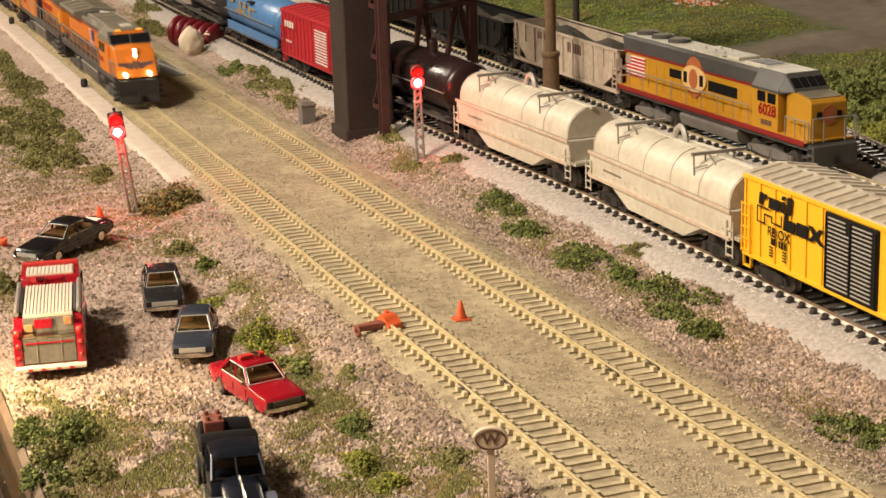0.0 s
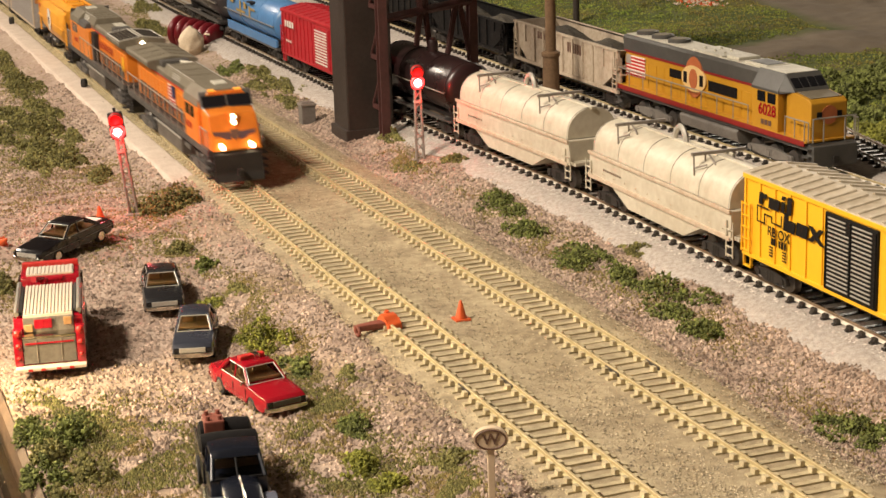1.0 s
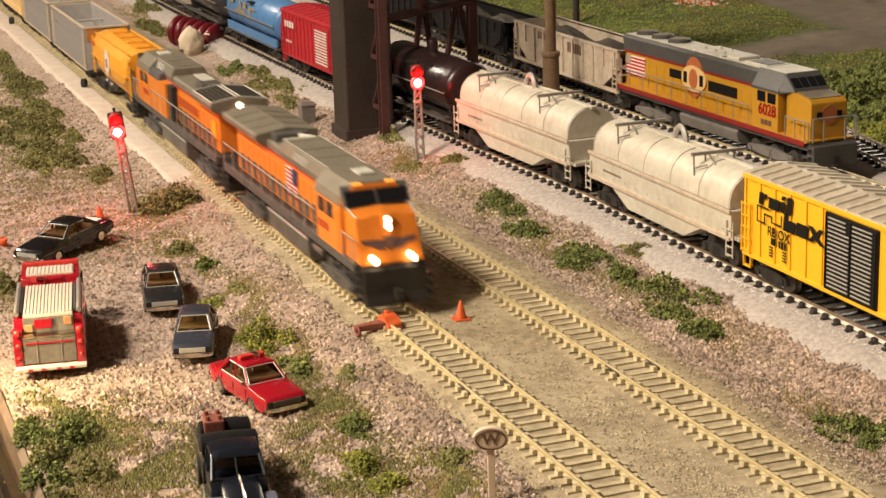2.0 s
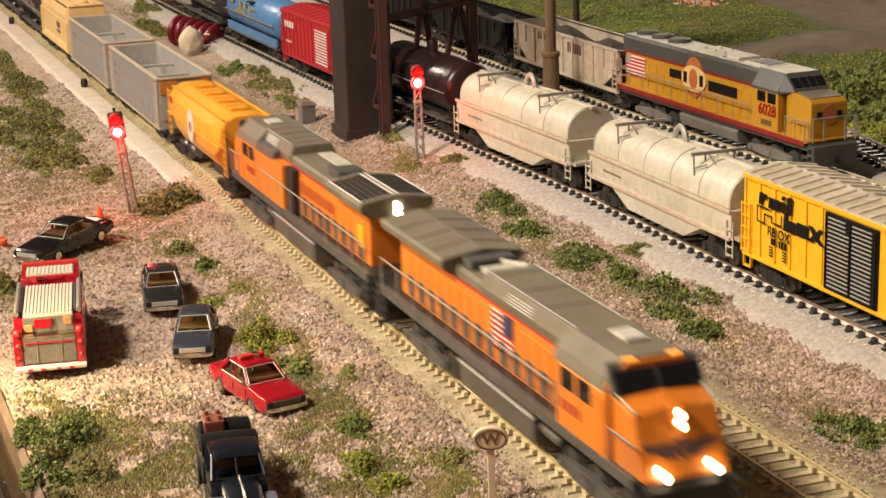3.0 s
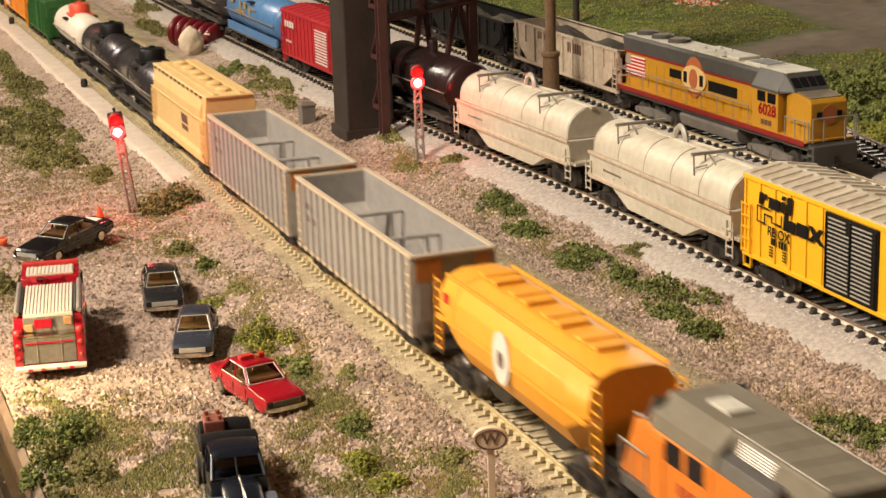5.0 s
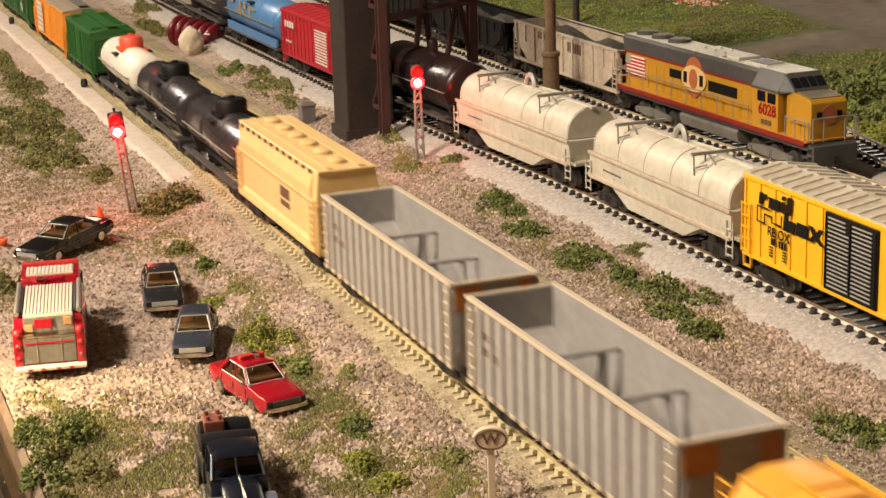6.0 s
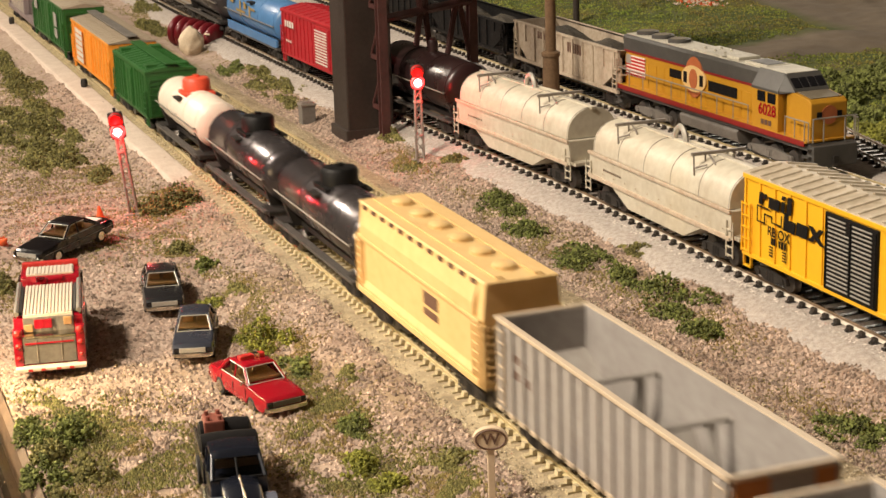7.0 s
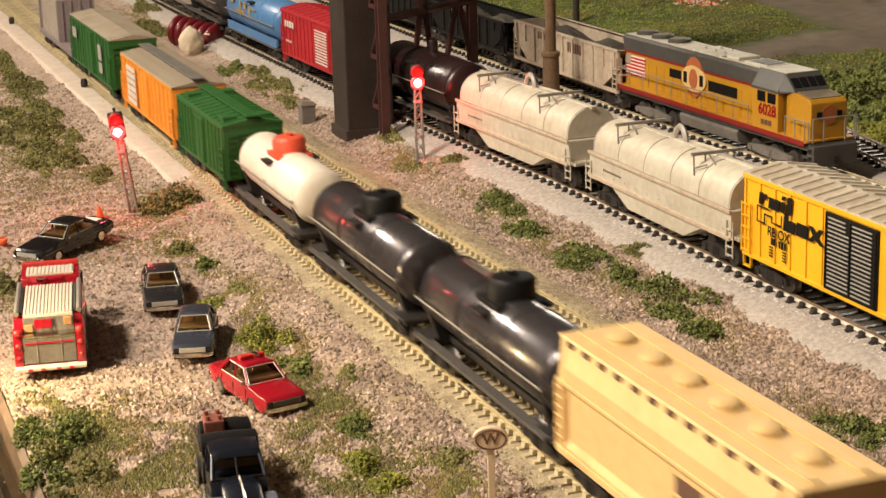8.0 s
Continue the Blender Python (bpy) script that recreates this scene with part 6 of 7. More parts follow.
def sedan(name, label, paint, m, lightbar=False, blaze=None, inside="seat", L=28.5, W=9.7, coupe=False, face="steel_pale", wb=16.0):
    c = thing(name, label, "car", m)
    pts = [(-L, 5), (-L - 0.3, 8.2), (-L + 1.2, 9.7), (-L + 12, 10.4), (L - 18, 10.4), (L - 2, 9.3), (L, 8.2), (L - 0.2, 4.8)]
    under = [(L - 4, 3.2)]
    for cx in (wb, -wb):
        under += [(cx + 4.5 * math.cos(radians(a)), 3.4 + 4.4 * math.sin(radians(a))) for a in range(0, 181, 20)]
    under += [(-L + 4, 3.2)]
    bm = B()
    prism(bm, pts + under, -W, W, "y", 0.5)
    part("body", rounded_body(bm, W, L, 10.4, 0.45), paint, c, smooth=32)
    bm = B()
    box(bm, -L + 4, L - 4, -W + 2.4, W - 2.4, 2.6, 7.5)
    part("floor_pan", bm, "tyre", c, "dark underside")
    # cabin: glass, seats, roof, pillars
    x0, x1, x2, x3 = (-16.5, -9.5, 3.5, 10.5) if not coupe else (-18.5, -8.5, 3.0, 10.5)
    b, t = W - 1.3, W - 3.0
    bm = B()
    co = [(x0, b, 10.4), (x3, b, 10.4), (x2, t, 16.2), (x1, t, 16.2)]
    q = [bm.verts.new((x, s * y, z)) for s in (-1, 1) for x, y, z in co]
    for f in ((0, 1, 2, 3), (7, 6, 5, 4), (1, 5, 6, 2), (3, 2, 6, 7), (0, 3, 7, 4), (4, 5, 1, 0)):
        bm.faces.new([q[i] for i in f])
    part("glasshouse", bm, "clear", c, "clear cabin glass")
    bm = B()
    box(bm, x0 + 2.5, x3 - 3, -b + 0.8, b - 0.8, 10.2, 10.9, 0.2)
    part("cabin_floor", bm, inside, c)
    for x in (x1 - 0.5, x1 + 7.0):
        for y in (-3.3, 3.3):
            bm = B()
            box(bm, x - 1.2, x + 1.0, y - 2.6, y + 2.6, 10.6, 14.0, 0.6)
            part("seat", bm, inside, c, smooth=40)
    bm = B()
    box(bm, x3 - 4.4, x3 - 2.6, -b + 1, b - 1, 10.6, 11.8, 0.4)
    part("dashboard", bm, inside, c)
    bm = B()
    prism(bm, [(x1 - 0.8, 15.9), (x1, 16.7), (x2 - 0.4, 16.7), (x2 + 0.7, 15.9)], -t - 0.25, t + 0.25, "y", 0.3)
    for y in (-t * 0.6, 0, t * 0.6):
        bmesh.ops.bisect_plane(bm, geom=bm.verts[:] + bm.edges[:] + bm.faces[:], plane_co=(0, y, 0), plane_no=(0, 1, 0))
    for v in bm.verts:
        v.co.z += 0.55 * (1 - (v.co.y / t) ** 2) if v.co.z > 16.2 else 0
    roof = part("roof", bm, paint, c, smooth=40)
    mid = x1 + 7.2
    for s in (-1, 1):
        for p, q, r in (((x3, b, 10.3), (x2 + 0.4, t, 16.2), 0.5), ((x0, b, 10.3), (x1 - 0.4, t, 16.2), 0.95), ((mid, b + 0.05, 10.3), (mid - 0.6, t, 16.2), 0.45)):
            bm = B()
            rod(bm, (p[0], s * p[1], p[2]), (q[0], s * q[1], q[2]), r, r * 0.85, seg=8)
            part("pillar", bm, paint, roof, smooth=40)
        bm = B()
        for p, q in (((x3 - 0.7, b, 10.6), (x2 + 0.0, t + 0.1, 15.8)), ((x2, t + 0.1, 15.8), (x1, t + 0.1, 15.8)), ((x3 - 0.7, b, 10.6), (x0 + 1, b, 10.6))):
            rod(bm, (p[0], s * (p[1] + 0.15), p[2]), (q[0], s * (q[1] + 0.15), q[2]), 0.2, seg=5)
        part("window_trim", bm, "steel_pale", c, "thin chrome window trim")
    for x, z, xx, zz in ((x3 + 0.15, 10.7, x2 + 0.75, 15.9), (x0 - 0.15, 10.7, x1 - 0.9, 15.9)):
        bm = B()
        for p, q in (((x, -b + 0.6, z), (x, b - 0.6, z)), ((xx, -t + 0.5, zz), (xx, t - 0.5, zz)), ((x, -b + 0.6, z), (xx, -t + 0.5, zz)), ((x, b - 0.6, z), (xx, t - 0.5, zz))):
            rod(bm, p, q, 0.24, seg=5)
        part("window_trim", bm, "steel_pale", c, "thin chrome window trim")
    for e in (-1, 1):
        bm = B()
        prism(bm, [(e * (L - 1.5), -W * 0.97), (e * (L + 0.6), -W * 0.9), (e * (L + 1.2), -W * 0.4), (e * (L + 1.2), W * 0.4), (e * (L + 0.6), W * 0.9), (e * (L - 1.5), W * 0.97)], 4.2, 6.0, "z", 0.4)
        part("bumper", bm, "chrome", c, "chrome bumper", 40)
        bm = B()
        box(bm, min(e * (L - 0.4), e * (L + 0.35)), max(e * (L - 0.4), e * (L + 0.35)), -W + 3.6, W - 3.6, 6.2, 8.3, 0.2)
        part("grille", bm, face, c)
    for s in (-1, 1):
        bm = B()
        box(bm, L - 0.9, L + 0.2, s * (W - 2.5) - 1.2, s * (W - 2.5) + 1.2, 6.2, 8.2, 0.3)
        part("headlight", bm, "blackglass", c)
        bm = B()
        box(bm, -L - 0.3, -L + 0.8, s * (W - 2.5) - 1.2, s * (W - 2.5) + 1.2, 6.3, 8.2, 0.3)
        part("tail_light", bm, "red", c)
        bm = B()
        box(bm, x3 - 2.4, x3 - 1.0, min(s * (W - 0.6), s * (W + 1.2)), max(s * (W - 0.6), s * (W + 1.2)), 10.6, 11.7, 0.3)
        part("mirror", bm, "chrome", c)
        if not lightbar:
            bm = B()
            rod(bm, (-L + 3, s * (W + 0.02), 7.0), (L - 3, s * (W + 0.02), 7.0), 0.14, seg=5)
            part("side_trim", bm, "relay", c, "thin dull side trim")
        for x in (x3 - 0.6, mid, x0 + 3) if not coupe else (x3 - 0.6, mid + 1.5):
            bm = B()
            box(bm, x - 0.12, x + 0.12, s * (W - 0.15) - 0.1, s * (W - 0.15) + 0.1, 4.2, 9.2)
            part("door_seam", bm, "tyre", c, "dark door seam")
    if lightbar:
        bm = B()
        box(bm, -5, -1.8, -5.6, 5.6, 17.0, 18.8, 0.5)
        lb = part("light_bar", bm, "red", c, "red roof light bar")
        bm = B()
        box(bm, -5.2, -1.6, 0.4, 3.0, 17.0, 19.0, 0.4)
        part("siren", bm, "chrome", lb)
    if blaze:
        bm = B()
        box(bm, blaze[0], blaze[1], -5.4, 5.4, 9.9, 11.0, 0.2)
        part("deck_panel", bm, "white", c, "white patch on the rear deck")
    wheels(c, (wb, -wb), W - 1.5, 3.7, 3.0)
    return c


sedan("car", "black two-door car with its tail raised", "auto_black", pose(-0.0025, -0.1165, -0.0086, 0, 3.5, -49), blaze=(-26, -18), L=31.0, W=10.2, coupe=True, wb=18.0)
sedan("car", "dark grey sedan with tan seats", "auto_grey", pose(0.1105, -0.0875, -0.0105, 0, 0, -9.5))
sedan("car", "slate blue sedan with tan seats", "auto_blue", pose(0.1872, -0.0885, -0.0105, 0, 0, -16), W=9.3, L=27.5)
sedan("car", "glossy red sedan with a roof light bar", "auto_red", pose(0.2665, -0.0815, -0.0105, 0, 0, 10.5), True, face="undertank", wb=15.2)
sedan("car", "dark plum car parked on the far dirt road", "purple", pose(-0.575, 0.752, 0.004, 0, 0, 40), L=32.0)


def fire_truck(m):
    f = thing("fire_truck", "red fire engine with cream ribbed decks and silver rear", "fire truck", m)
    bm = B()
    box(bm, -50, 16, -14, 14, 5, 18.5, 0.8)
    box(bm, -43, 16, -13.6, 13.6, 18, 25, 0.7)
    for s in (-1, 1):
        box(bm, -51.4, -44, s * 12.2 - 1.8, s * 12.2 + 1.8, 5, 21.5, 0.8)
    part("body", bm, "fire_red", f, smooth=40)
    bm = B()
    box(bm, 22, 48, -13.4, 13.4, 5, 27, 1.8, taper=(1, 3, 0.8, 0.8))
    cab = part("cab", bm, "fire_red", f, smooth=40)
    bm = B()
    box(bm, 45.3, 47.6, -11, 11, 17, 24.5, 0.4)
    part("windshield", bm, "blackglass", cab)
    for s in (-1, 1):
        bm = B()
        box(bm, 30, 42, s * 13.2 - 0.4, s * 13.2 + 0.4, 17, 24)
        part("window", bm, "blackglass", cab)
    bm = B()
    box(bm, 25, 40, -10, 10, 26.6, 27.8, 0.3)
    top = part("cab_deck", bm, "deck", cab, "cream ribbed cab roof")
    for i in range(12):
        bm = B()
        box(bm, 25.6, 39.4, -9.4 + i * 1.65, -8.7 + i * 1.65, 27.7, 28.15)
        part("deck_rib", bm, "deck", top)
    bm = B()
    box(bm, 41, 45, -12, 12, 26.6, 29.4, 0.6)
    part("light_bar", bm, "red", cab, "red light bar")
    bm = B()
    box(bm, -43, 9, -9.8, 9.8, 24.6, 26.4, 0.3)
    deck = part("hose_deck", bm, "deck", f, "cream ribbed hose bed cover")
    for i in range(14):
        bm = B()
        box(bm, -42.5, 8.5, -9.4 + i * 1.4, -8.75 + i * 1.4, 26.3, 26.85)
        part("deck_rib", bm, "deck", deck)
    # open crew and pump bay
    bm = B()
    box(bm, 12, 24, -12.5, 12.5, 6, 19, 0.4)
    part("pump_panel", bm, "chrome", f, "silver pump panel", 40)
    for y0, y1 in ((-11.5, -2.5), (1.5, 11.5)):
        bm = B()
        box(bm, 11.5, 16.5, y0, y1, 19, 23.5, 0.8)
        part("crew_seat", bm, "deck", f, "pale crew seat", 40)
    bm = B()
    rod(bm, (19, 3, 18), (19, 3, 27), 2.2, seg=10)
    rod(bm, (19, 3, 26.5), (12, 6.5, 28.5), 1.4, seg=8)
    rod(bm, (19, 3, 26), (22, -5, 26), 1.1, seg=8)
    part("deck_gun", bm, "fire_red", f, smooth=40)
    for s in (-1, 1):
        bm = B()
        rod(bm, (-43, s * 12.3, 27), (12, s * 12.3, 27), 1.1, seg=8)
        rail = part("deck_rail", bm, "relay", f, "dull metal deck rail", 40)
        bm = B()
        rod(bm, (-40, s * 10.9, 26.4), (6, s * 10.9, 26.4), 0.9, seg=8)
        part("hose_pipe", bm, "tyre", rail, "black suction hose", 40)
        for x in (-42, -26, -8, 11):
            bm = B()
            rod(bm, (x, s * 12.6, 24.5), (x, s * 12.6, 27), 0.5, seg=6)
            part("rail_post", bm, "chrome", rail)
    # stepped rear: hose bed end, shelf, lower silver panel
    bm = B()
    box(bm, -44.2, -42.6, -9.9, 9.9, 18.6, 25.2, 0.2)
    end = part("hose_bed_end", bm, "relay", f, "grey hose bed end")
    for y0, y1, z0, z1, mat, word in ((-1.5, 5.5, 20.5, 24.5, "fire_red", "red locker"), (6.2, 9.6, 19.2, 22.4, "seat", "dull tan nozzle box"), (-9.2, -6.0, 21.5, 24.8, "seat", "dull tan nozzle box")):
        bm = B()
        box(bm, -45.4, -44, y0, y1, z0, z1, 0.3)
        part("locker", bm, mat, end, word)
    bm = B()
    box(bm, -51.4, -42.5, -10.4, 10.4, 17.8, 18.9, 0.2)
    part("rear_shelf", bm, "chrome", f, "bright rear shelf")
    bm = B()
    box(bm, -51.2, -49.6, -10.3, 10.3, 6.5, 17.6, 0.3)
    panel = part("rear_panel", bm, "relay", f, "silver-grey rear panel")
    for y in (-4.5, 5.0):
        bm = B()
        box(bm, -51.5, -50, y - 0.2, y + 0.2, 6.8, 17.2)
        part("panel_seam", bm, "lattice", panel)
    bm = B()
    box(bm, -51.6, -50.4, -9.6, 9.6, 15.2, 16.0, 0.2)
    part("grab_bar", bm, "fire_red", panel)
    bm = B()
    box(bm, -56, -49, -13.8, 13.8, 4.4, 5.8, 0.3)
    step = part("rear_step", bm, "deck", f, "cream rear step")
    for y in (-8, -3, 3, 8):
        bm = B()
        box(bm, -56.3, -55.6, y - 0.9, y + 0.9, 4.6, 5.6, 0.1)
        part("marker_lamp", bm, "red", step)
    for s in (-1, 1):
        for z, r in ((9.5, 0.9), (15, 1.2), (20.6, 1.6)):
            bm = B()
            bmesh.ops.create_uvsphere(bm, u_segments=12, v_segments=8, radius=r, matrix=Matrix.Translation((-51.6, s * 12.2, z)))
            part("tail_light", bm, "red", f, "round red tail light", 50)
    wheels(f, (34, -26), 11.8, 5.4, 4.5)
    return squeeze(f, (0.89, 1.08, 1.0))


fire_truck(pose(0.156, -0.1475, -0.0105, 0, 0, 170.5))


def pickup(m):
    """An old open-bed pickup: bed with rolls and a crate, small cab, long bonnet, round fenders."""
    j = thing("pickup_truck", "navy old pickup truck carrying black rolls and a crate", "truck", m)
    W = 10.3
    for s in (-1, 1):
        bm = B()
        box(bm, -42, -9, s * (W - 0.4) - 0.6, s * (W - 0.4) + 0.6, 6, 15.0, 0.3)
        wall = part("bed_side", bm, "jeep", j, smooth=40)
        bm = B()
        rod(bm, (-42, s * (W - 0.3), 15.2), (-9, s * (W - 0.3), 15.2), 0.8, seg=8)
        part("bed_rail", bm, "chrome", wall, "bright worn bed rail", 40)
    bm = B()
    box(bm, -43, -41.6, -W, W, 6, 15.0, 0.3)
    part("tailgate", bm, "jeep", j, smooth=40)
    bm = B()
    box(bm, -42, 34, -W + 0.8, W - 0.8, 4.2, 8.0, 0.3)
    part("chassis", bm, "tyre", j)
    for x, w in ((-32, 9.6), (-18.5, 10.6)):
        bm = B()
        lathe(bm, [(-w, 2.4), (-w + 0.7, 4.2), (-w * 0.4, 4.7), (w * 0.4, 4.6), (w - 0.7, 4.2), (w, 2.4)], 18, "y", (x, 0, 17.0))
        part("roll", bm, "leather", j, "black rolled canvas", 50)
    bm = B()
    box(bm, -37, -27, -7.6, -0.2, 13, 22.5, 0.6)
    crate = part("crate", bm, "crate", j, "red-brown crate")
    for x in (-35, -29):
        for y in (-6, -1.8):
            bm = B()
            rod(bm, (x, y, 22), (x, y, 24), 0.8, seg=8)
            part("knob", bm, "crate", crate)
    # cab
    bm = B()
    prism(bm, [(-8.5, 5), (-8.5, 15.4), (11.5, 15.4), (11.5, 5)], -W + 0.4, W - 0.4, "y", 0.6)
    cab = part("cab", bm, "jeep", j, smooth=40)
    bm = B()
    prism(bm, [(-8.8, 20.6), (-7.6, 22.4), (3.4, 22.4), (5.6, 20.8)], -W + 1.6, W - 1.6, "y", 0.6)
    for y in (-5, 0, 5):
        bmesh.ops.bisect_plane(bm, geom=bm.verts[:] + bm.edges[:] + bm.faces[:], plane_co=(0, y, 0), plane_no=(0, 1, 0))
    for v in bm.verts:
        v.co.z += 0.9 * (1 - (v.co.y / W) ** 2) if v.co.z > 22 else 0
    part("roof", bm, "jeep", cab, smooth=40)
    for s in (-1, 1):
        for p, q in (((11.2, W - 1.2, 15.2), (5.2, W - 2.2, 21.0)), ((-8.0, W - 1.2, 15.2), (-7.6, W - 2.2, 21.0)), ((1.5, W - 0.9, 15.2), (0.5, W - 2.0, 21.0))):
            bm = B()
            rod(bm, (p[0], s * p[1], p[2]), (q[0], s * q[1], q[2]), 0.85, seg=8)
            part("pillar", bm, "jeep", cab, smooth=40)
    bm = B()
    prism(bm, [(10.9, 15.6), (11.3, 15.6), (5.6, 20.8), (5.2, 20.8)], -W + 2.4, W - 2.4, "y")
    part("windshield", bm, "clear", cab, "clear windshield")
    for p, q in (((11.4, -W + 2, 15.6), (11.4, W - 2, 15.6)), ((11.4, -0.2, 15.6), (5.6, -0.2, 20.9))):
        bm = B()
        rod(bm, p, q, 0.5, seg=6)
        part("windshield_bar", bm, "leather", cab)
    bm = B()
    box(bm, -6.5, 1, -W + 1.6, W - 1.6, 15, 18.5, 0.8)
    part("seat", bm, "fascia", cab, "brown bench seat", 40)
    # bonnet with crowned top
    bm = B()
    prism(bm, [(11, 6), (11, 15.6), (20, 15.4), (30, 14.2), (35, 12.2), (36, 6)], -6.6, 6.6, "y", 0.6)
    for y in (-4.5, -2, 0, 2, 4.5):
        bmesh.ops.bisect_plane(bm, geom=bm.verts[:] + bm.edges[:] + bm.faces[:], plane_co=(0, y, 0), plane_no=(0, 1, 0))
    for v in bm.verts:
        v.co.z += 1.5 * (1 - (v.co.y / 6.6) ** 2) - 0.6 if v.co.z > 11 else 0
    hood = part("bonnet", bm, "jeep", j, smooth=40)
    bm = B()
    rod(bm, (12, 0, 16.6), (30, 0, 15.4), 0.5, seg=6)
    part("bonnet_strip", bm, "chrome", hood, "bright bonnet strip", 40)
    for s in (-1, 1):
        bm = B()
        arch = [(22 + 10.5 * math.cos(radians(a)), 4.4 + 8.4 * math.sin(radians(a))) for a in range(0, 181, 15)]
        inner = [(22 + 7.0 * math.cos(radians(a)), 4.4 + 5.6 * math.sin(radians(a))) for a in range(180, -1, -15)]
        prism(bm, arch + inner, min(s * 6.2, s * 11.6), max(s * 6.2, s * 11.6), "y", 0.9)
        # the fender's reflection is put into its colour
        part("fender", bm, "fender_glint", j, "navy front fender coloured paler for its reflection", 50)
        bm = B()
        box(bm, -9, 13, min(s * 9.8, s * 12), max(s * 9.8, s * 12), 4.6, 5.6, 0.3)
        part("running_board", bm, "chrome", j, "bright running board")
        bm = B()
        lathe(bm, [(33, 1.9), (36, 2.2), (36.6, 1.2)], 14, "x", (0, s * 7.6, 11))
        part("headlight", bm, "rim", j, smooth=40)
    bm = B()
    box(bm, 37, 39, -11, 11, 4.6, 6.6, 0.5)
    part("bumper", bm, "chrome", j, smooth=40)
    wheels(j, (22, -26), 9.6, 5.2, 3.8)
    return j


pickup(pose(0.3710, -0.1165, -0.0105, 0, 0, -7.5))


# ---- small things by the track ----
def cone(m, label="orange traffic cone"):
    c = thing("traffic_cone", label, "traffic cone", m, "orange traffic cones")
    bm = B()
    box(bm, -3.7, 3.7, -3.7, 3.7, 0, 1.1, 0.3)
    part("base", bm, "cone", c)
    bm = B()
    lathe(bm, [(1.0, 2.7), (8.6, 0.75), (9.2, 0.4)], 18, "z")
    part("body", bm, "cone", c, smooth=50)
    return c


cone(pose(0.2220, 0.0262, -0.0042), "orange traffic cone standing between the tracks")
cone(pose(-0.066, -0.0865, -0.0102, 4, 0, 0), "orange traffic cone behind the black car")
cone(pose(-0.036, -0.1475, -0.0095, 8, 60, 30), "orange traffic cone lying on its side")

rer = thing("track_skate", "orange cast track skate with an arm, lying over the rail", "track skate", pose(0.221, -0.0080, -0.0035, 0, 0, 8))
bm = B()
prism(bm, [(-6, 0.5), (-5.5, 4.2), (-2, 6.8), (1.5, 6.2), (3, 4.4), (6, 3.6), (6.5, 0.5)], -3.2, 3.6, "y", 0.8)
rod(bm, (-3, 0.4, 5), (-2.4, 0.4, 7.6), 1.5, 1.0, 8)
part("shoe", bm, "cone", rer, smooth=40)
bm = B()
prism(bm, [(-3.0, 1.5), (-2.4, -7), (-1.6, -17), (1.2, -17.4), (2.2, -7), (3.6, -1.5)], 1.2, 4.0, "z", 0.5)
part("arm", bm, "crate", rer, "darker red-brown arm", 40)
bm = B()
for i in range(14):
    a0, a1 = radians(i * 360 / 14), radians((i + 1) * 360 / 14)
    rod(bm, (1.2 + 1.9 * math.cos(a0), -16.2, 1.6 + 1.9 * math.sin(a0)), (1.2 + 1.9 * math.cos(a1), -16.2, 1.6 + 1.9 * math.sin(a1)), 0.75, seg=6)
part("ring", bm, "crate", rer, "dark ring at the arm's end", 60)

rb = thing("relay_case", "grey metal relay case with louvred top beside the track", "relay case", pose(-0.262, 0.097, -0.006))
bm = B()
box(bm, -5, 5, -5, 5, 0, 15, 0.5)
part("case", bm, "relay", rb)
bm = B()
box(bm, -5.6, 5.6, -5.6, 5.6, 14.6, 16.4, 0.4)
for i in range(4):
    box(bm, -4.4 + i * 2.4, -3.2 + i * 2.4, -4.6, 4.6, 16.3, 17.2)
part("lid", bm, "lattice", rb)
for x, y in ((-494, -23), (-924, -25)):
    br = thing("barrel", "small dark barrel beside the track", "barrel", pose(x / 1000, y / 1000, -0.0034), "dark barrels")
    bm = B()
    lathe(bm, [(0, 2.3), (1.5, 2.7), (3.5, 2.9), (5.5, 2.7), (7, 2.3)], 16, "z")
    part("drum", bm, "dark", br, smooth=50)

tp = thing("track_plate", "dark steel plate with a bright guard rail in the track", "track plate", pose(-0.545, 0.0575, -0.0028))
bm = B()
box(bm, -42, 42, -6.5, 6.5, 0, 1.0, 0.3)
part("plate", bm, "relay", tp)
bm = B()
rod(bm, (-60, -5.5, 1.6), (40, 4.5, 1.6), 0.9, seg=6)
rod(bm, (-60, 5.5, 1.6), (46, 6.5, 1.6), 0.7, seg=6)
part("guard_rail", bm, "steel_pale", tp, "bright guard rail")
wk = thing("wrecked_car", "overturned dark red ribbed car wreck beside the track", "wreck", pose(-0.672, 0.112, 0.006, 20, 8, 34))
bm = B()
lathe(bm, [(-30, 8), (-29, 12.4), (29, 12.4), (30, 8)], 28, "x")
part("body", bm, "wreck_red", wk, smooth=40)
for i in range(6):
    bm = B()
    lathe(bm, [(-4.4, 12), (-3.4, 14.6), (-1.2, 16.2), (1.2, 16.2), (3.4, 14.6), (4.4, 12)], 28, "x")
    part("rib", bm, "wreck_red", wk, m=pose((-26 + i * 10.4) / 1000, 0, 0), smooth=50)
bm = B()
rod(bm, (22, -8, 10), (44, -22, 22), 1.3, 0.9, 7)
part("stick", bm, "rock", wk, "pale broken stick")
squeeze(wk, (0.86, 0.9, 0.9))
bm = B()
bmesh.ops.create_icosphere(bm, subdivisions=4, radius=1)
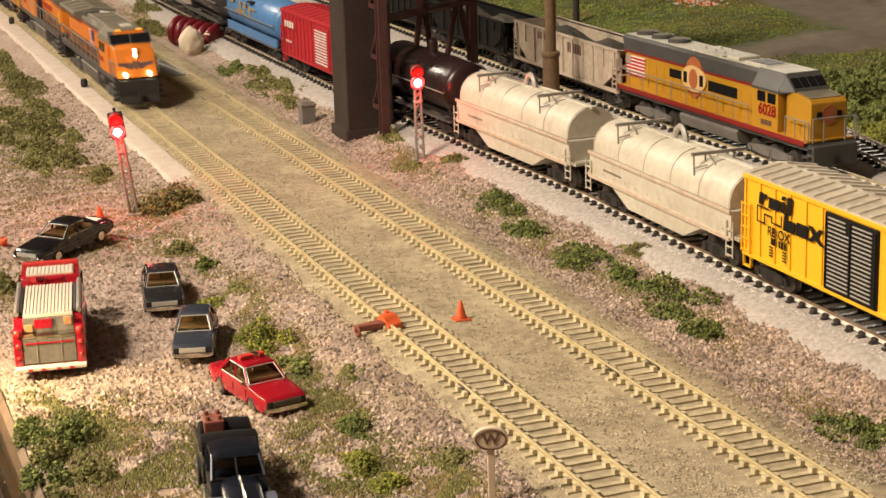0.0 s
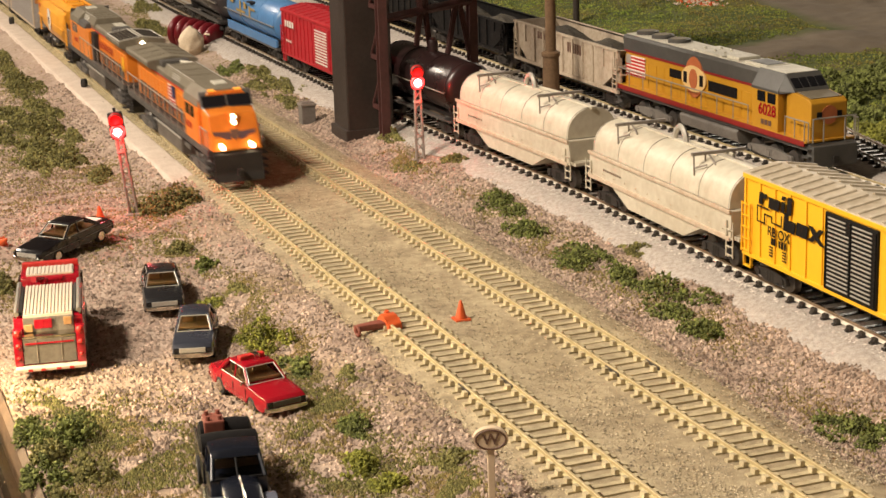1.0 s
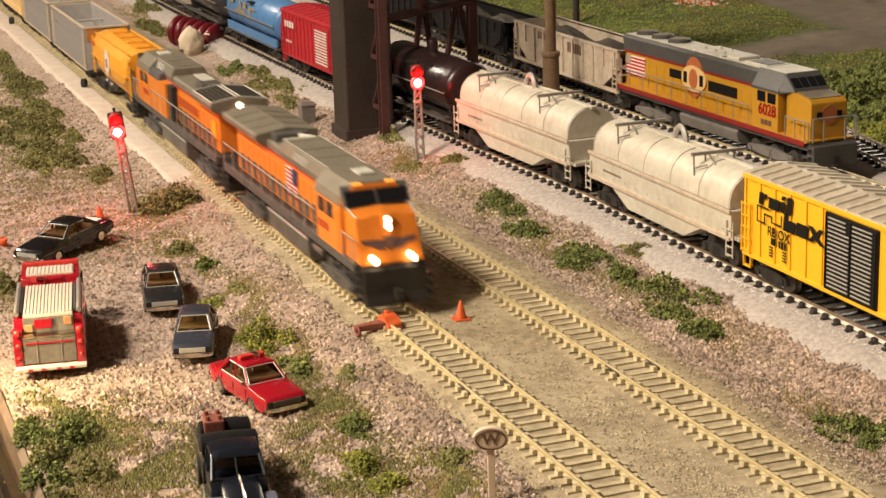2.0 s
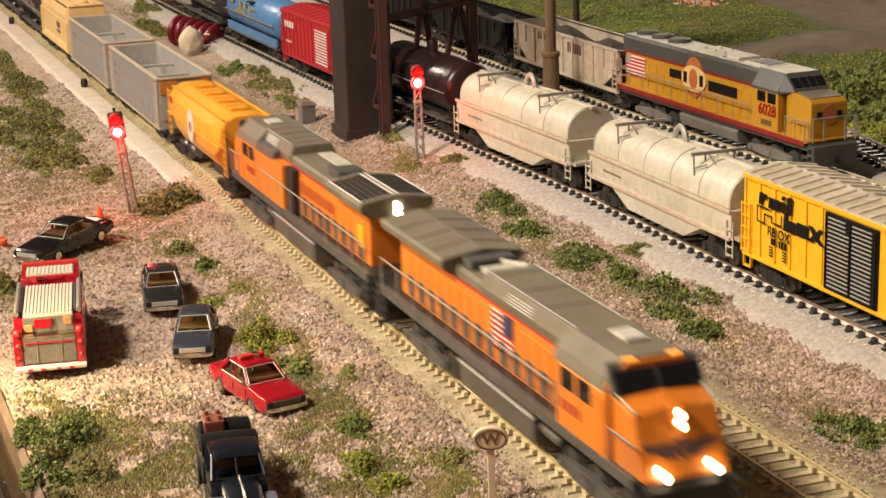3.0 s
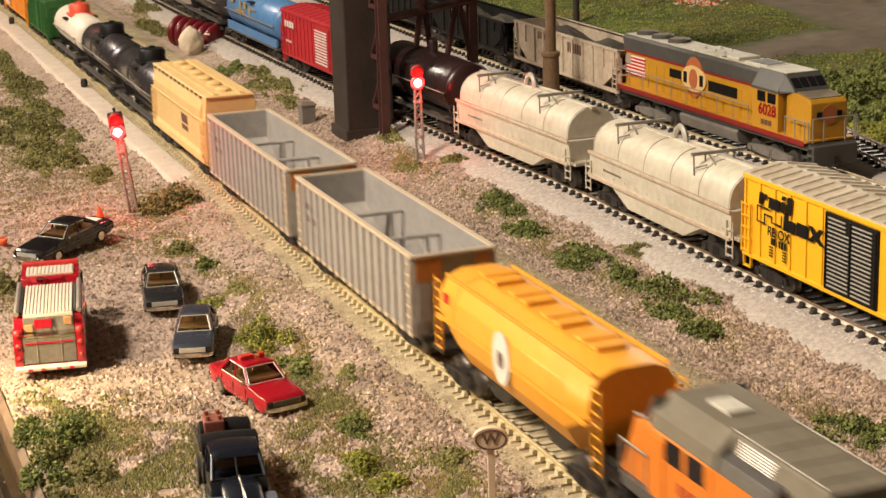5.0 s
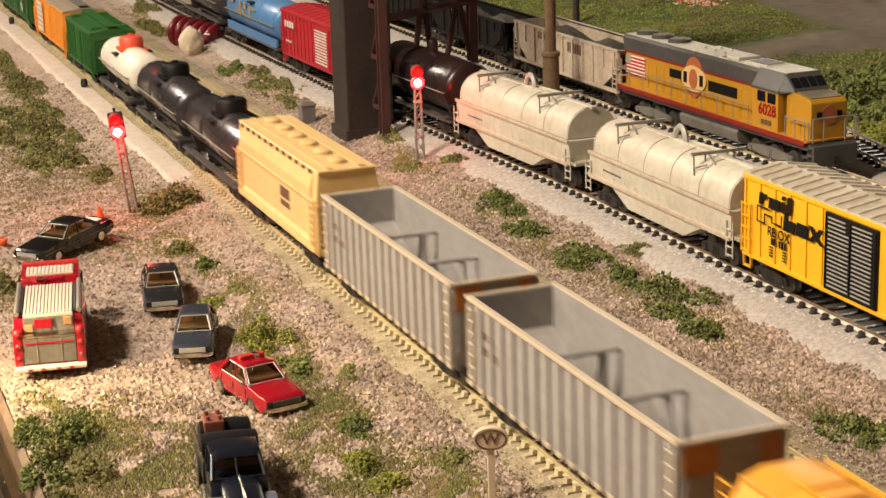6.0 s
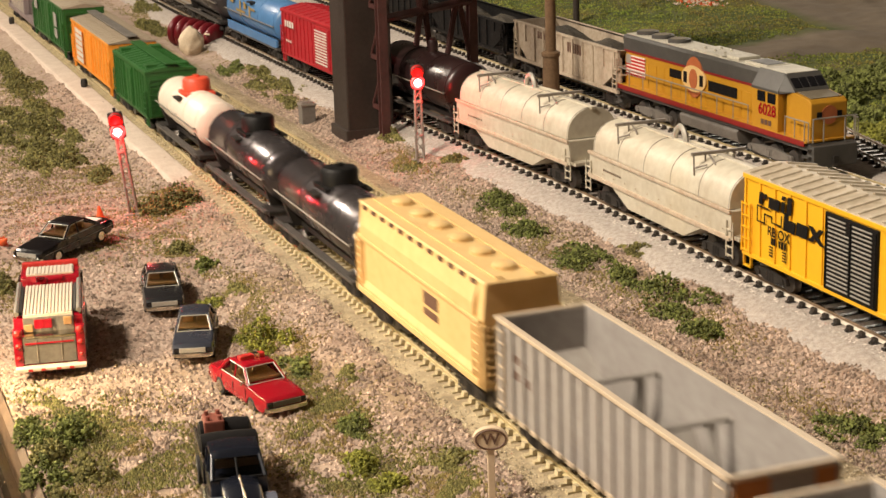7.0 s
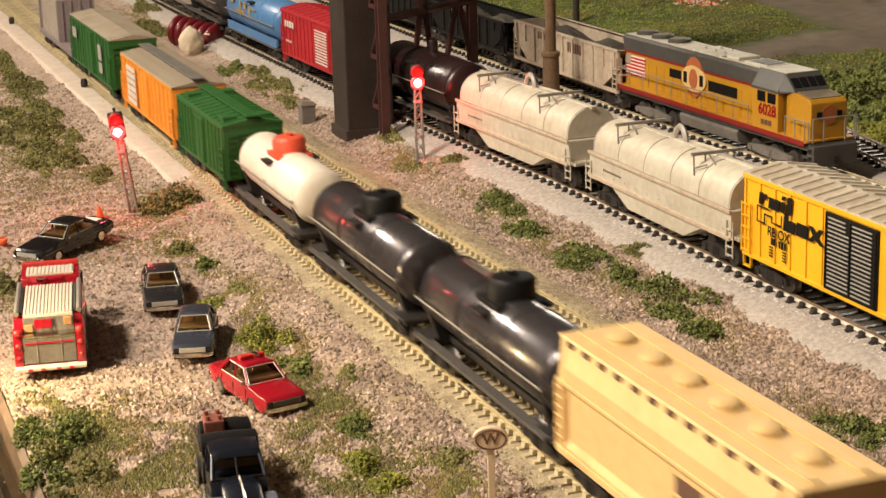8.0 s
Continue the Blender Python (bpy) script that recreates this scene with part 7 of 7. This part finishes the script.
for v in bm.verts:
    v.co = Vector((v.co.x * 11, v.co.y * 11, v.co.z * 15 + 3 * max(0, v.co.z) ** 3)) * (1 + 0.2 * noise.noise(v.co * 1.7) + 0.07 * noise.noise(v.co * 5))
ob = link("spilled_load", bm, "rock", 60)
ob.matrix_basis = pose(-0.632, 0.098, 0.004, 14, 18, 30)
tagged(ob, "pale canvas-covered bundle leaning on the wreck", "bundle")


# ---- plants and loose stone ----
def clumps(name, mat, blobs, seed, size, n):
    """Foam foliage: many small uneven clumps over a few mounds."""
    rnd = random.Random(seed)
    co, fa = [], []
    ico = [Vector(p) for p in ((1, 0, 0), (-1, 0, 0), (0, 1, 0), (0, -1, 0), (0, 0, 1), (0, 0, -1))]
    tri = ((0, 2, 4), (2, 1, 4), (1, 3, 4), (3, 0, 4), (2, 0, 5), (1, 2, 5), (3, 1, 5), (0, 3, 5))
    total = sum(b[3] * b[4] for b in blobs)
    for bx, by, bz, rx, ry, rz in blobs:
        for i in range(max(6, int(n * rx * ry / total))):
            a, u = rnd.uniform(0, 2 * math.pi), rnd.random() ** 0.5 * rnd.choice((1, 1, 1, 1.28))
            x, y = math.cos(a) * u, math.sin(a) * u
            lift = math.sqrt(max(0, 1 - u * u)) * rnd.uniform(0.1, 1.2)
            c = Vector((bx + x * rx, by + y * ry, bz + lift * rz))
            s = size * rnd.choice((0.35, 0.55, 0.8, 1.0, 1.5)) * rnd.uniform(0.8, 1.2)
            base = len(co)
            turn = Euler((rnd.uniform(0, 3), rnd.uniform(0, 3), rnd.uniform(0, 3))).to_matrix()
            for v in ico:
                co.append((c + turn @ v * s * rnd.uniform(0.45, 1.6)) * 0.001)
            fa += [(base + p, base + q, base + r) for p, q, r in tri]
    me = bpy.data.meshes.new(name)
    me.from_pydata(co, [], fa)
    me.materials.append(M[mat])
    return new(name, me)


def bush(x, y, rx, ry, rz, mat, seed, n=230, size=1.15):
    rnd = random.Random(seed)
    blobs = []
    for i in range(11):
        a, u = rnd.uniform(0, 6.28), rnd.uniform(0.05, 1.0)
        k = rnd.uniform(0.2, 0.5) * (1.25 - 0.5 * u)
        bx, by = x + math.cos(a) * u * rx, y + math.sin(a) * u * ry
        blobs.append((bx, by, height(bx, by) - 0.6, rx * k, ry * k, rz * rnd.uniform(0.4, 1.0) * (1.15 - 0.6 * u)))
    ob = clumps("bush", mat, blobs, seed, size, n)
    word = {"bush": "dark green", "bush2": "olive", "bush3": "yellow-green"}[mat]
    return tagged(ob, word + " foam bush on the scatter ground", "bush", "foam bushes")


BUSHES = ((-378, -80, 60, 22, 13, "bush2"), (-350, -118, 50, 20, 11, "bush2"), (-445, -66, 50, 16, 10, "bush2"), (-610, -116, 80, 22, 12, "bush2"), (-240, -78, 26, 14, 8, "bush2"), (-730, -98, 80, 20, 12, "bush2"), (-289, -86, 45, 18, 11, "bush2"), (-68, -46, 22, 19, 14, "bush2"), (-577, -66, 70, 20, 12, "bush2"), (199, -61, 14, 13, 13, "bush3"),
          (283, -160, 22, 13, 14, "bush"), (-188, -64, 20, 13, 7, "bush2"), (63, -55, 9, 8, 7, "bush"), (23, -59, 12, 9, 6, "bush2"), (357, -66, 14, 9, 6, "bush3"), (318, -55, 12, 7, 5, "bush"),
          (378, -62, 10, 9, 6, "bush3"), (236, -55, 12, 9, 5, "bush"), (52, -160, 16, 12, 9, "bush2"), (372, -36, 12, 8, 4, "bush2"), (116, -51, 8, 6, 4, "bush2"), (320, -157, 14, 10, 6, "bush2"), (-470, -120, 60, 20, 10, "bush2"),
          (-430, -95, 50, 18, 9, "bush2"), (-640, -95, 80, 22, 12, "bush2"), (-700, -60, 70, 14, 9, "bush2"), (-520, -110, 50, 16, 9, "bush2"), (-240, -100, 40, 14, 6, "bush2"), (-800, -80, 90, 20, 10, "bush2"), (-330, -60, 40, 10, 6, "bush2"),
          (38, 122, 20, 11, 10, "bush"), (91, 115, 17, 10, 8, "bush"), (160, 116, 26, 11, 8, "bush"), (198, 121, 12, 8, 8, "bush"), (240, 124, 24, 14, 10, "bush"), (287, 113, 14, 8, 8, "bush"), (411, 106, 18, 11, 8, "bush"),
          (425, 118, 12, 9, 7, "bush"), (-502, 103, 25, 10, 9, "bush"), (-459, 118, 30, 9, 6, "bush2"), (-393, 120, 36, 9, 6, "bush2"), (-67, 136, 12, 7, 6, "bush2"), (-82, 110, 14, 7, 4, "bush2"), (168, 143, 10, 6, 6, "bush2"),
          (-420, 104, 30, 8, 4, "bush2"), (-350, 106, 25, 7, 4, "bush2"), (-815, 99, 50, 12, 10, "bush2"), (-940, 118, 50, 12, 10, "bush2"), (-160, 128, 16, 7, 7, "bush2"), (300, -172, 14, 8, 9, "bush2"), (345, -174, 18, 7, 8, "bush2"), (318, -175, 16, 7, 9, "bush"), (272, -174, 18, 7, 8, "bush"), (130, -70, 9, 8, 4, "bush3"), (262, -40, 12, 6, 3, "bush2"))
for i, (x, y, rx, ry, rz, mat) in enumerate(BUSHES):
    rx, ry = (rx * 1.2, ry * 1.12) if y > 0 else (rx, ry)
    bush(x, y, rx, ry, rz, mat, 100 + i, 1000 + int(min(rx * ry, 900) * 2.6), 0.62 if x > 0 else 0.8)
for i, (x, y, rx, ry, rz) in enumerate(((-74, 430, 60, 45, 22), (-10, 470, 50, 40, 20), (-150, 500, 60, 40, 18), (20, 400, 40, 30, 14), (-130, 420, 40, 24, 12), (60, 440, 40, 40, 18))):
    tagged(bush(x, y, rx, ry, rz, "bush3" if i % 2 else "bush", 300 + i, 3200, 1.4), "dark green foam bush in the back field")


def scatter(name, label, category, mat, count, place, sizes, seed, flat=0.7):
    """Loose pieces lying on the ground, one mesh."""
    rnd = random.Random(seed)
    octa = ((1, 0, 0), (-1, 0, 0), (0, 1, 0), (0, -1, 0), (0, 0, 1), (0, 0, -1))
    tri = ((0, 2, 4), (2, 1, 4), (1, 3, 4), (3, 0, 4), (2, 0, 5), (1, 2, 5), (3, 1, 5), (0, 3, 5))
    co, fa = [], []
    while len(co) < count * 6:
        p = place(rnd)
        if p is None:
            continue
        s = sizes[0] + (sizes[1] - sizes[0]) * rnd.random() ** 2.4
        a = rnd.uniform(0, 3.14)
        ca, sa = math.cos(a), math.sin(a)
        base = len(co)
        for x, y, z in octa:
            x, y, z = x * s * rnd.uniform(0.6, 1.2), y * s * rnd.uniform(0.6, 1.2), z * s * flat * rnd.uniform(0.6, 1.2)
            co.append(((p[0] + ca * x - sa * y) / 1000, (p[1] + sa * x + ca * y) / 1000, (p[2] + z) / 1000))
        fa += [(base + i, base + j, base + k) for i, j, k in tri]
    me = bpy.data.meshes.new(name)
    me.from_pydata(co, [], fa)
    me.materials.append(M[mat])
    return tagged(new(name, me), label, category, kind="stuff")


def near_x(rnd):
    return 460 - 1000 * rnd.random() ** 1.7


def on_left(rnd):
    x, y = near_x(rnd), rnd.uniform(-177, -21.5)
    return x, y, max(height(x, y) + 0.1, -9.2 + (y + 27) * 1.0 if y > -27 else -99)


def on_bank(rnd):
    x = near_x(rnd)
    y = rnd.uniform(90, line_c(x)[0] - 25)
    return x, y, height(x, y) + 0.1


def on_siding(rnd):
    x, o = near_x(rnd), rnd.uniform(-33, 26)
    h = -3.8 - max(0, abs(o) - 17) * 0.42
    return x, line_c(x)[0] + o, 8 + h


def on_back(rnd):
    x, o = 120 - 500 * rnd.random(), rnd.uniform(-29, 20)
    return x, line_d(x)[0] + o, 12.5 - 3.8 - max(0, abs(o) - 17) * 0.4


def on_main(rnd):
    x, y = near_x(rnd), rnd.uniform(-26, 94)
    if x < -128 and y < -13:
        return None
    return x, y, -3.6


TURF = ((300, -150, 60, 24), (290, -150, 50, 22), (325, -160, 40, 16), (310, -125, 50, 22), (355, -150, 40, 22), (340, -75, 60, 20), (250, -60, 40, 14), (-150, -95, 110, 34), (-360, -105, 150, 40), (-30, -85, 60, 30), (-600, -95, 150, 34), (-180, -130, 110, 26), (400, -55, 40, 14), (350, -68, 55, 16), (295, -58, 40, 12), (390, -42, 30, 9), (232, -55, 30, 10), (60, -150, 45, 16), (-300, -85, 110, 24), (-520, -80, 150, 28), (120, -52, 40, 9), (20, -60, 30, 11), (330, -120, 50, 22),
        (60, 117, 60, 12), (150, 115, 70, 12), (260, 119, 60, 13), (405, 108, 40, 12), (-440, 112, 120, 12), (-100, 113, 40, 10), (-80, -50, 40, 14), (200, -60, 25, 14), (-190, -64, 40, 14), (-850, 105, 160, 14))


def on_turf(rnd):
    cx, cy, rx, ry = rnd.choice(TURF)
    x, y = cx + rnd.gauss(0, 0.62) * rx, cy + rnd.gauss(0, 0.62) * ry
    if -28 < y < 92 or y < -177 or y > line_c(x)[0] - 30 or noise.noise((x * 0.06, y * 0.06, 2)) < -0.12:
        return None
    return x, y, height(x, y) + 0.2


def in_field(rnd):
    x, y = rnd.uniform(-900, 160), rnd.uniform(348, 800)
    d = x + 0.21 * y + 14 * noise.noise((x * 0.02, y * 0.02, 0))
    if -268 < d < -172 or y + 0.2 * x > 540:
        return None
    return x, y, height(x, y) + 0.3


scatter("loose_stone", "pink-brown loose stones on the ground", "stones", "stone", 60000, on_left, (0.4, 1.8), 1, 0.8)
scatter("loose_stone", "pink-brown loose stones on the bank", "stones", "stone", 34000, on_bank, (0.4, 1.7), 2, 0.8)
scatter("ballast_stone", "pale grey ballast stones", "ballast", "grey_stone", 34000, on_siding, (0.4, 1.1), 3)
scatter("ballast_stone", "pale grey ballast stones", "ballast", "grey_stone", 8000, on_back, (0.4, 1.0), 4)
scatter("fine_grit", "fine tan grit between the tracks", "grit", "grit", 34000, on_main, (0.22, 0.75), 5)
scatter("dry_turf", "dry olive turf fibres on the ground", "turf", "tuft", 85000, on_turf, (0.3, 0.85), 6, 1.3)


def on_dark_turf(rnd):
    cx, cy, rx, ry = rnd.choice(((292, -152, 42, 20), (330, -158, 46, 16), (318, -140, 40, 16), (262, -166, 30, 10), (352, -70, 34, 12), (300, -62, 26, 10), (395, -46, 24, 9), (-330, -95, 110, 26)))
    x, y = cx + rnd.gauss(0, 0.6) * rx, cy + rnd.gauss(0, 0.6) * ry
    if y < -177 or y > -28 or noise.noise((x * 0.05, y * 0.05, 4)) < -0.05:
        return None
    return x, y, height(x, y) + 0.3


scatter("dark_turf", "dark green and brown turf on the ground", "turf", "bush2", 30000, on_dark_turf, (0.35, 1.1), 16, 1.2)
scatter("field_turf", "green turf clumps in the back field", "turf", "grass", 36000, in_field, (0.6, 1.5), 7, 1.1)


def on_heap(rnd):
    x, y = -620 + rnd.gauss(0, 22), 612 + rnd.gauss(0, 9)
    return x, y, height(x, y) + 0.8


scatter("rubble", "orange brick rubble heaped in the back field", "rubble", "cone", 60, on_heap, (1.2, 3.4), 8)
scatter("rubble", "pale plaster rubble heaped in the back field", "rubble", "concrete", 90, on_heap, (1.2, 3.6), 9)


# ---- what moves ----
# seconds, and the reference point of the train along the track in millimetres; it slows steadily
ALONG = ((0, -1223), (0.5, -1075), (1.0, -929), (1.5, -788), (2.2, -594), (2.8, -427), (3.5, -243.6), (4.5, 5), (5.25, 176.5), (6.0, 343.7), (7.0, 555), (7.5, 662), (8.0, 769))


def motions():
    for car, offset, turn in TRAIN:
        walk(car, [(t, pose((x + offset) / 1000, line_a(x + offset)[0] / 1000, 0, 0, 0, turn + 0.27)) for t, x in ALONG])
    # the skate lies still until the leading pilot reaches it, then is pushed along the rail
    rest = [(t, pose(0.221, -0.0080, -0.0035, 0, 0, 8)) for t in (0.0, 1.0, 1.9, 2.0)]
    walk(rer, rest + [(t, pose((x + 869) / 1000, -0.0080, -0.0035, 0, 0, -6)) for t, x in ALONG if t > 2.0])


motions()
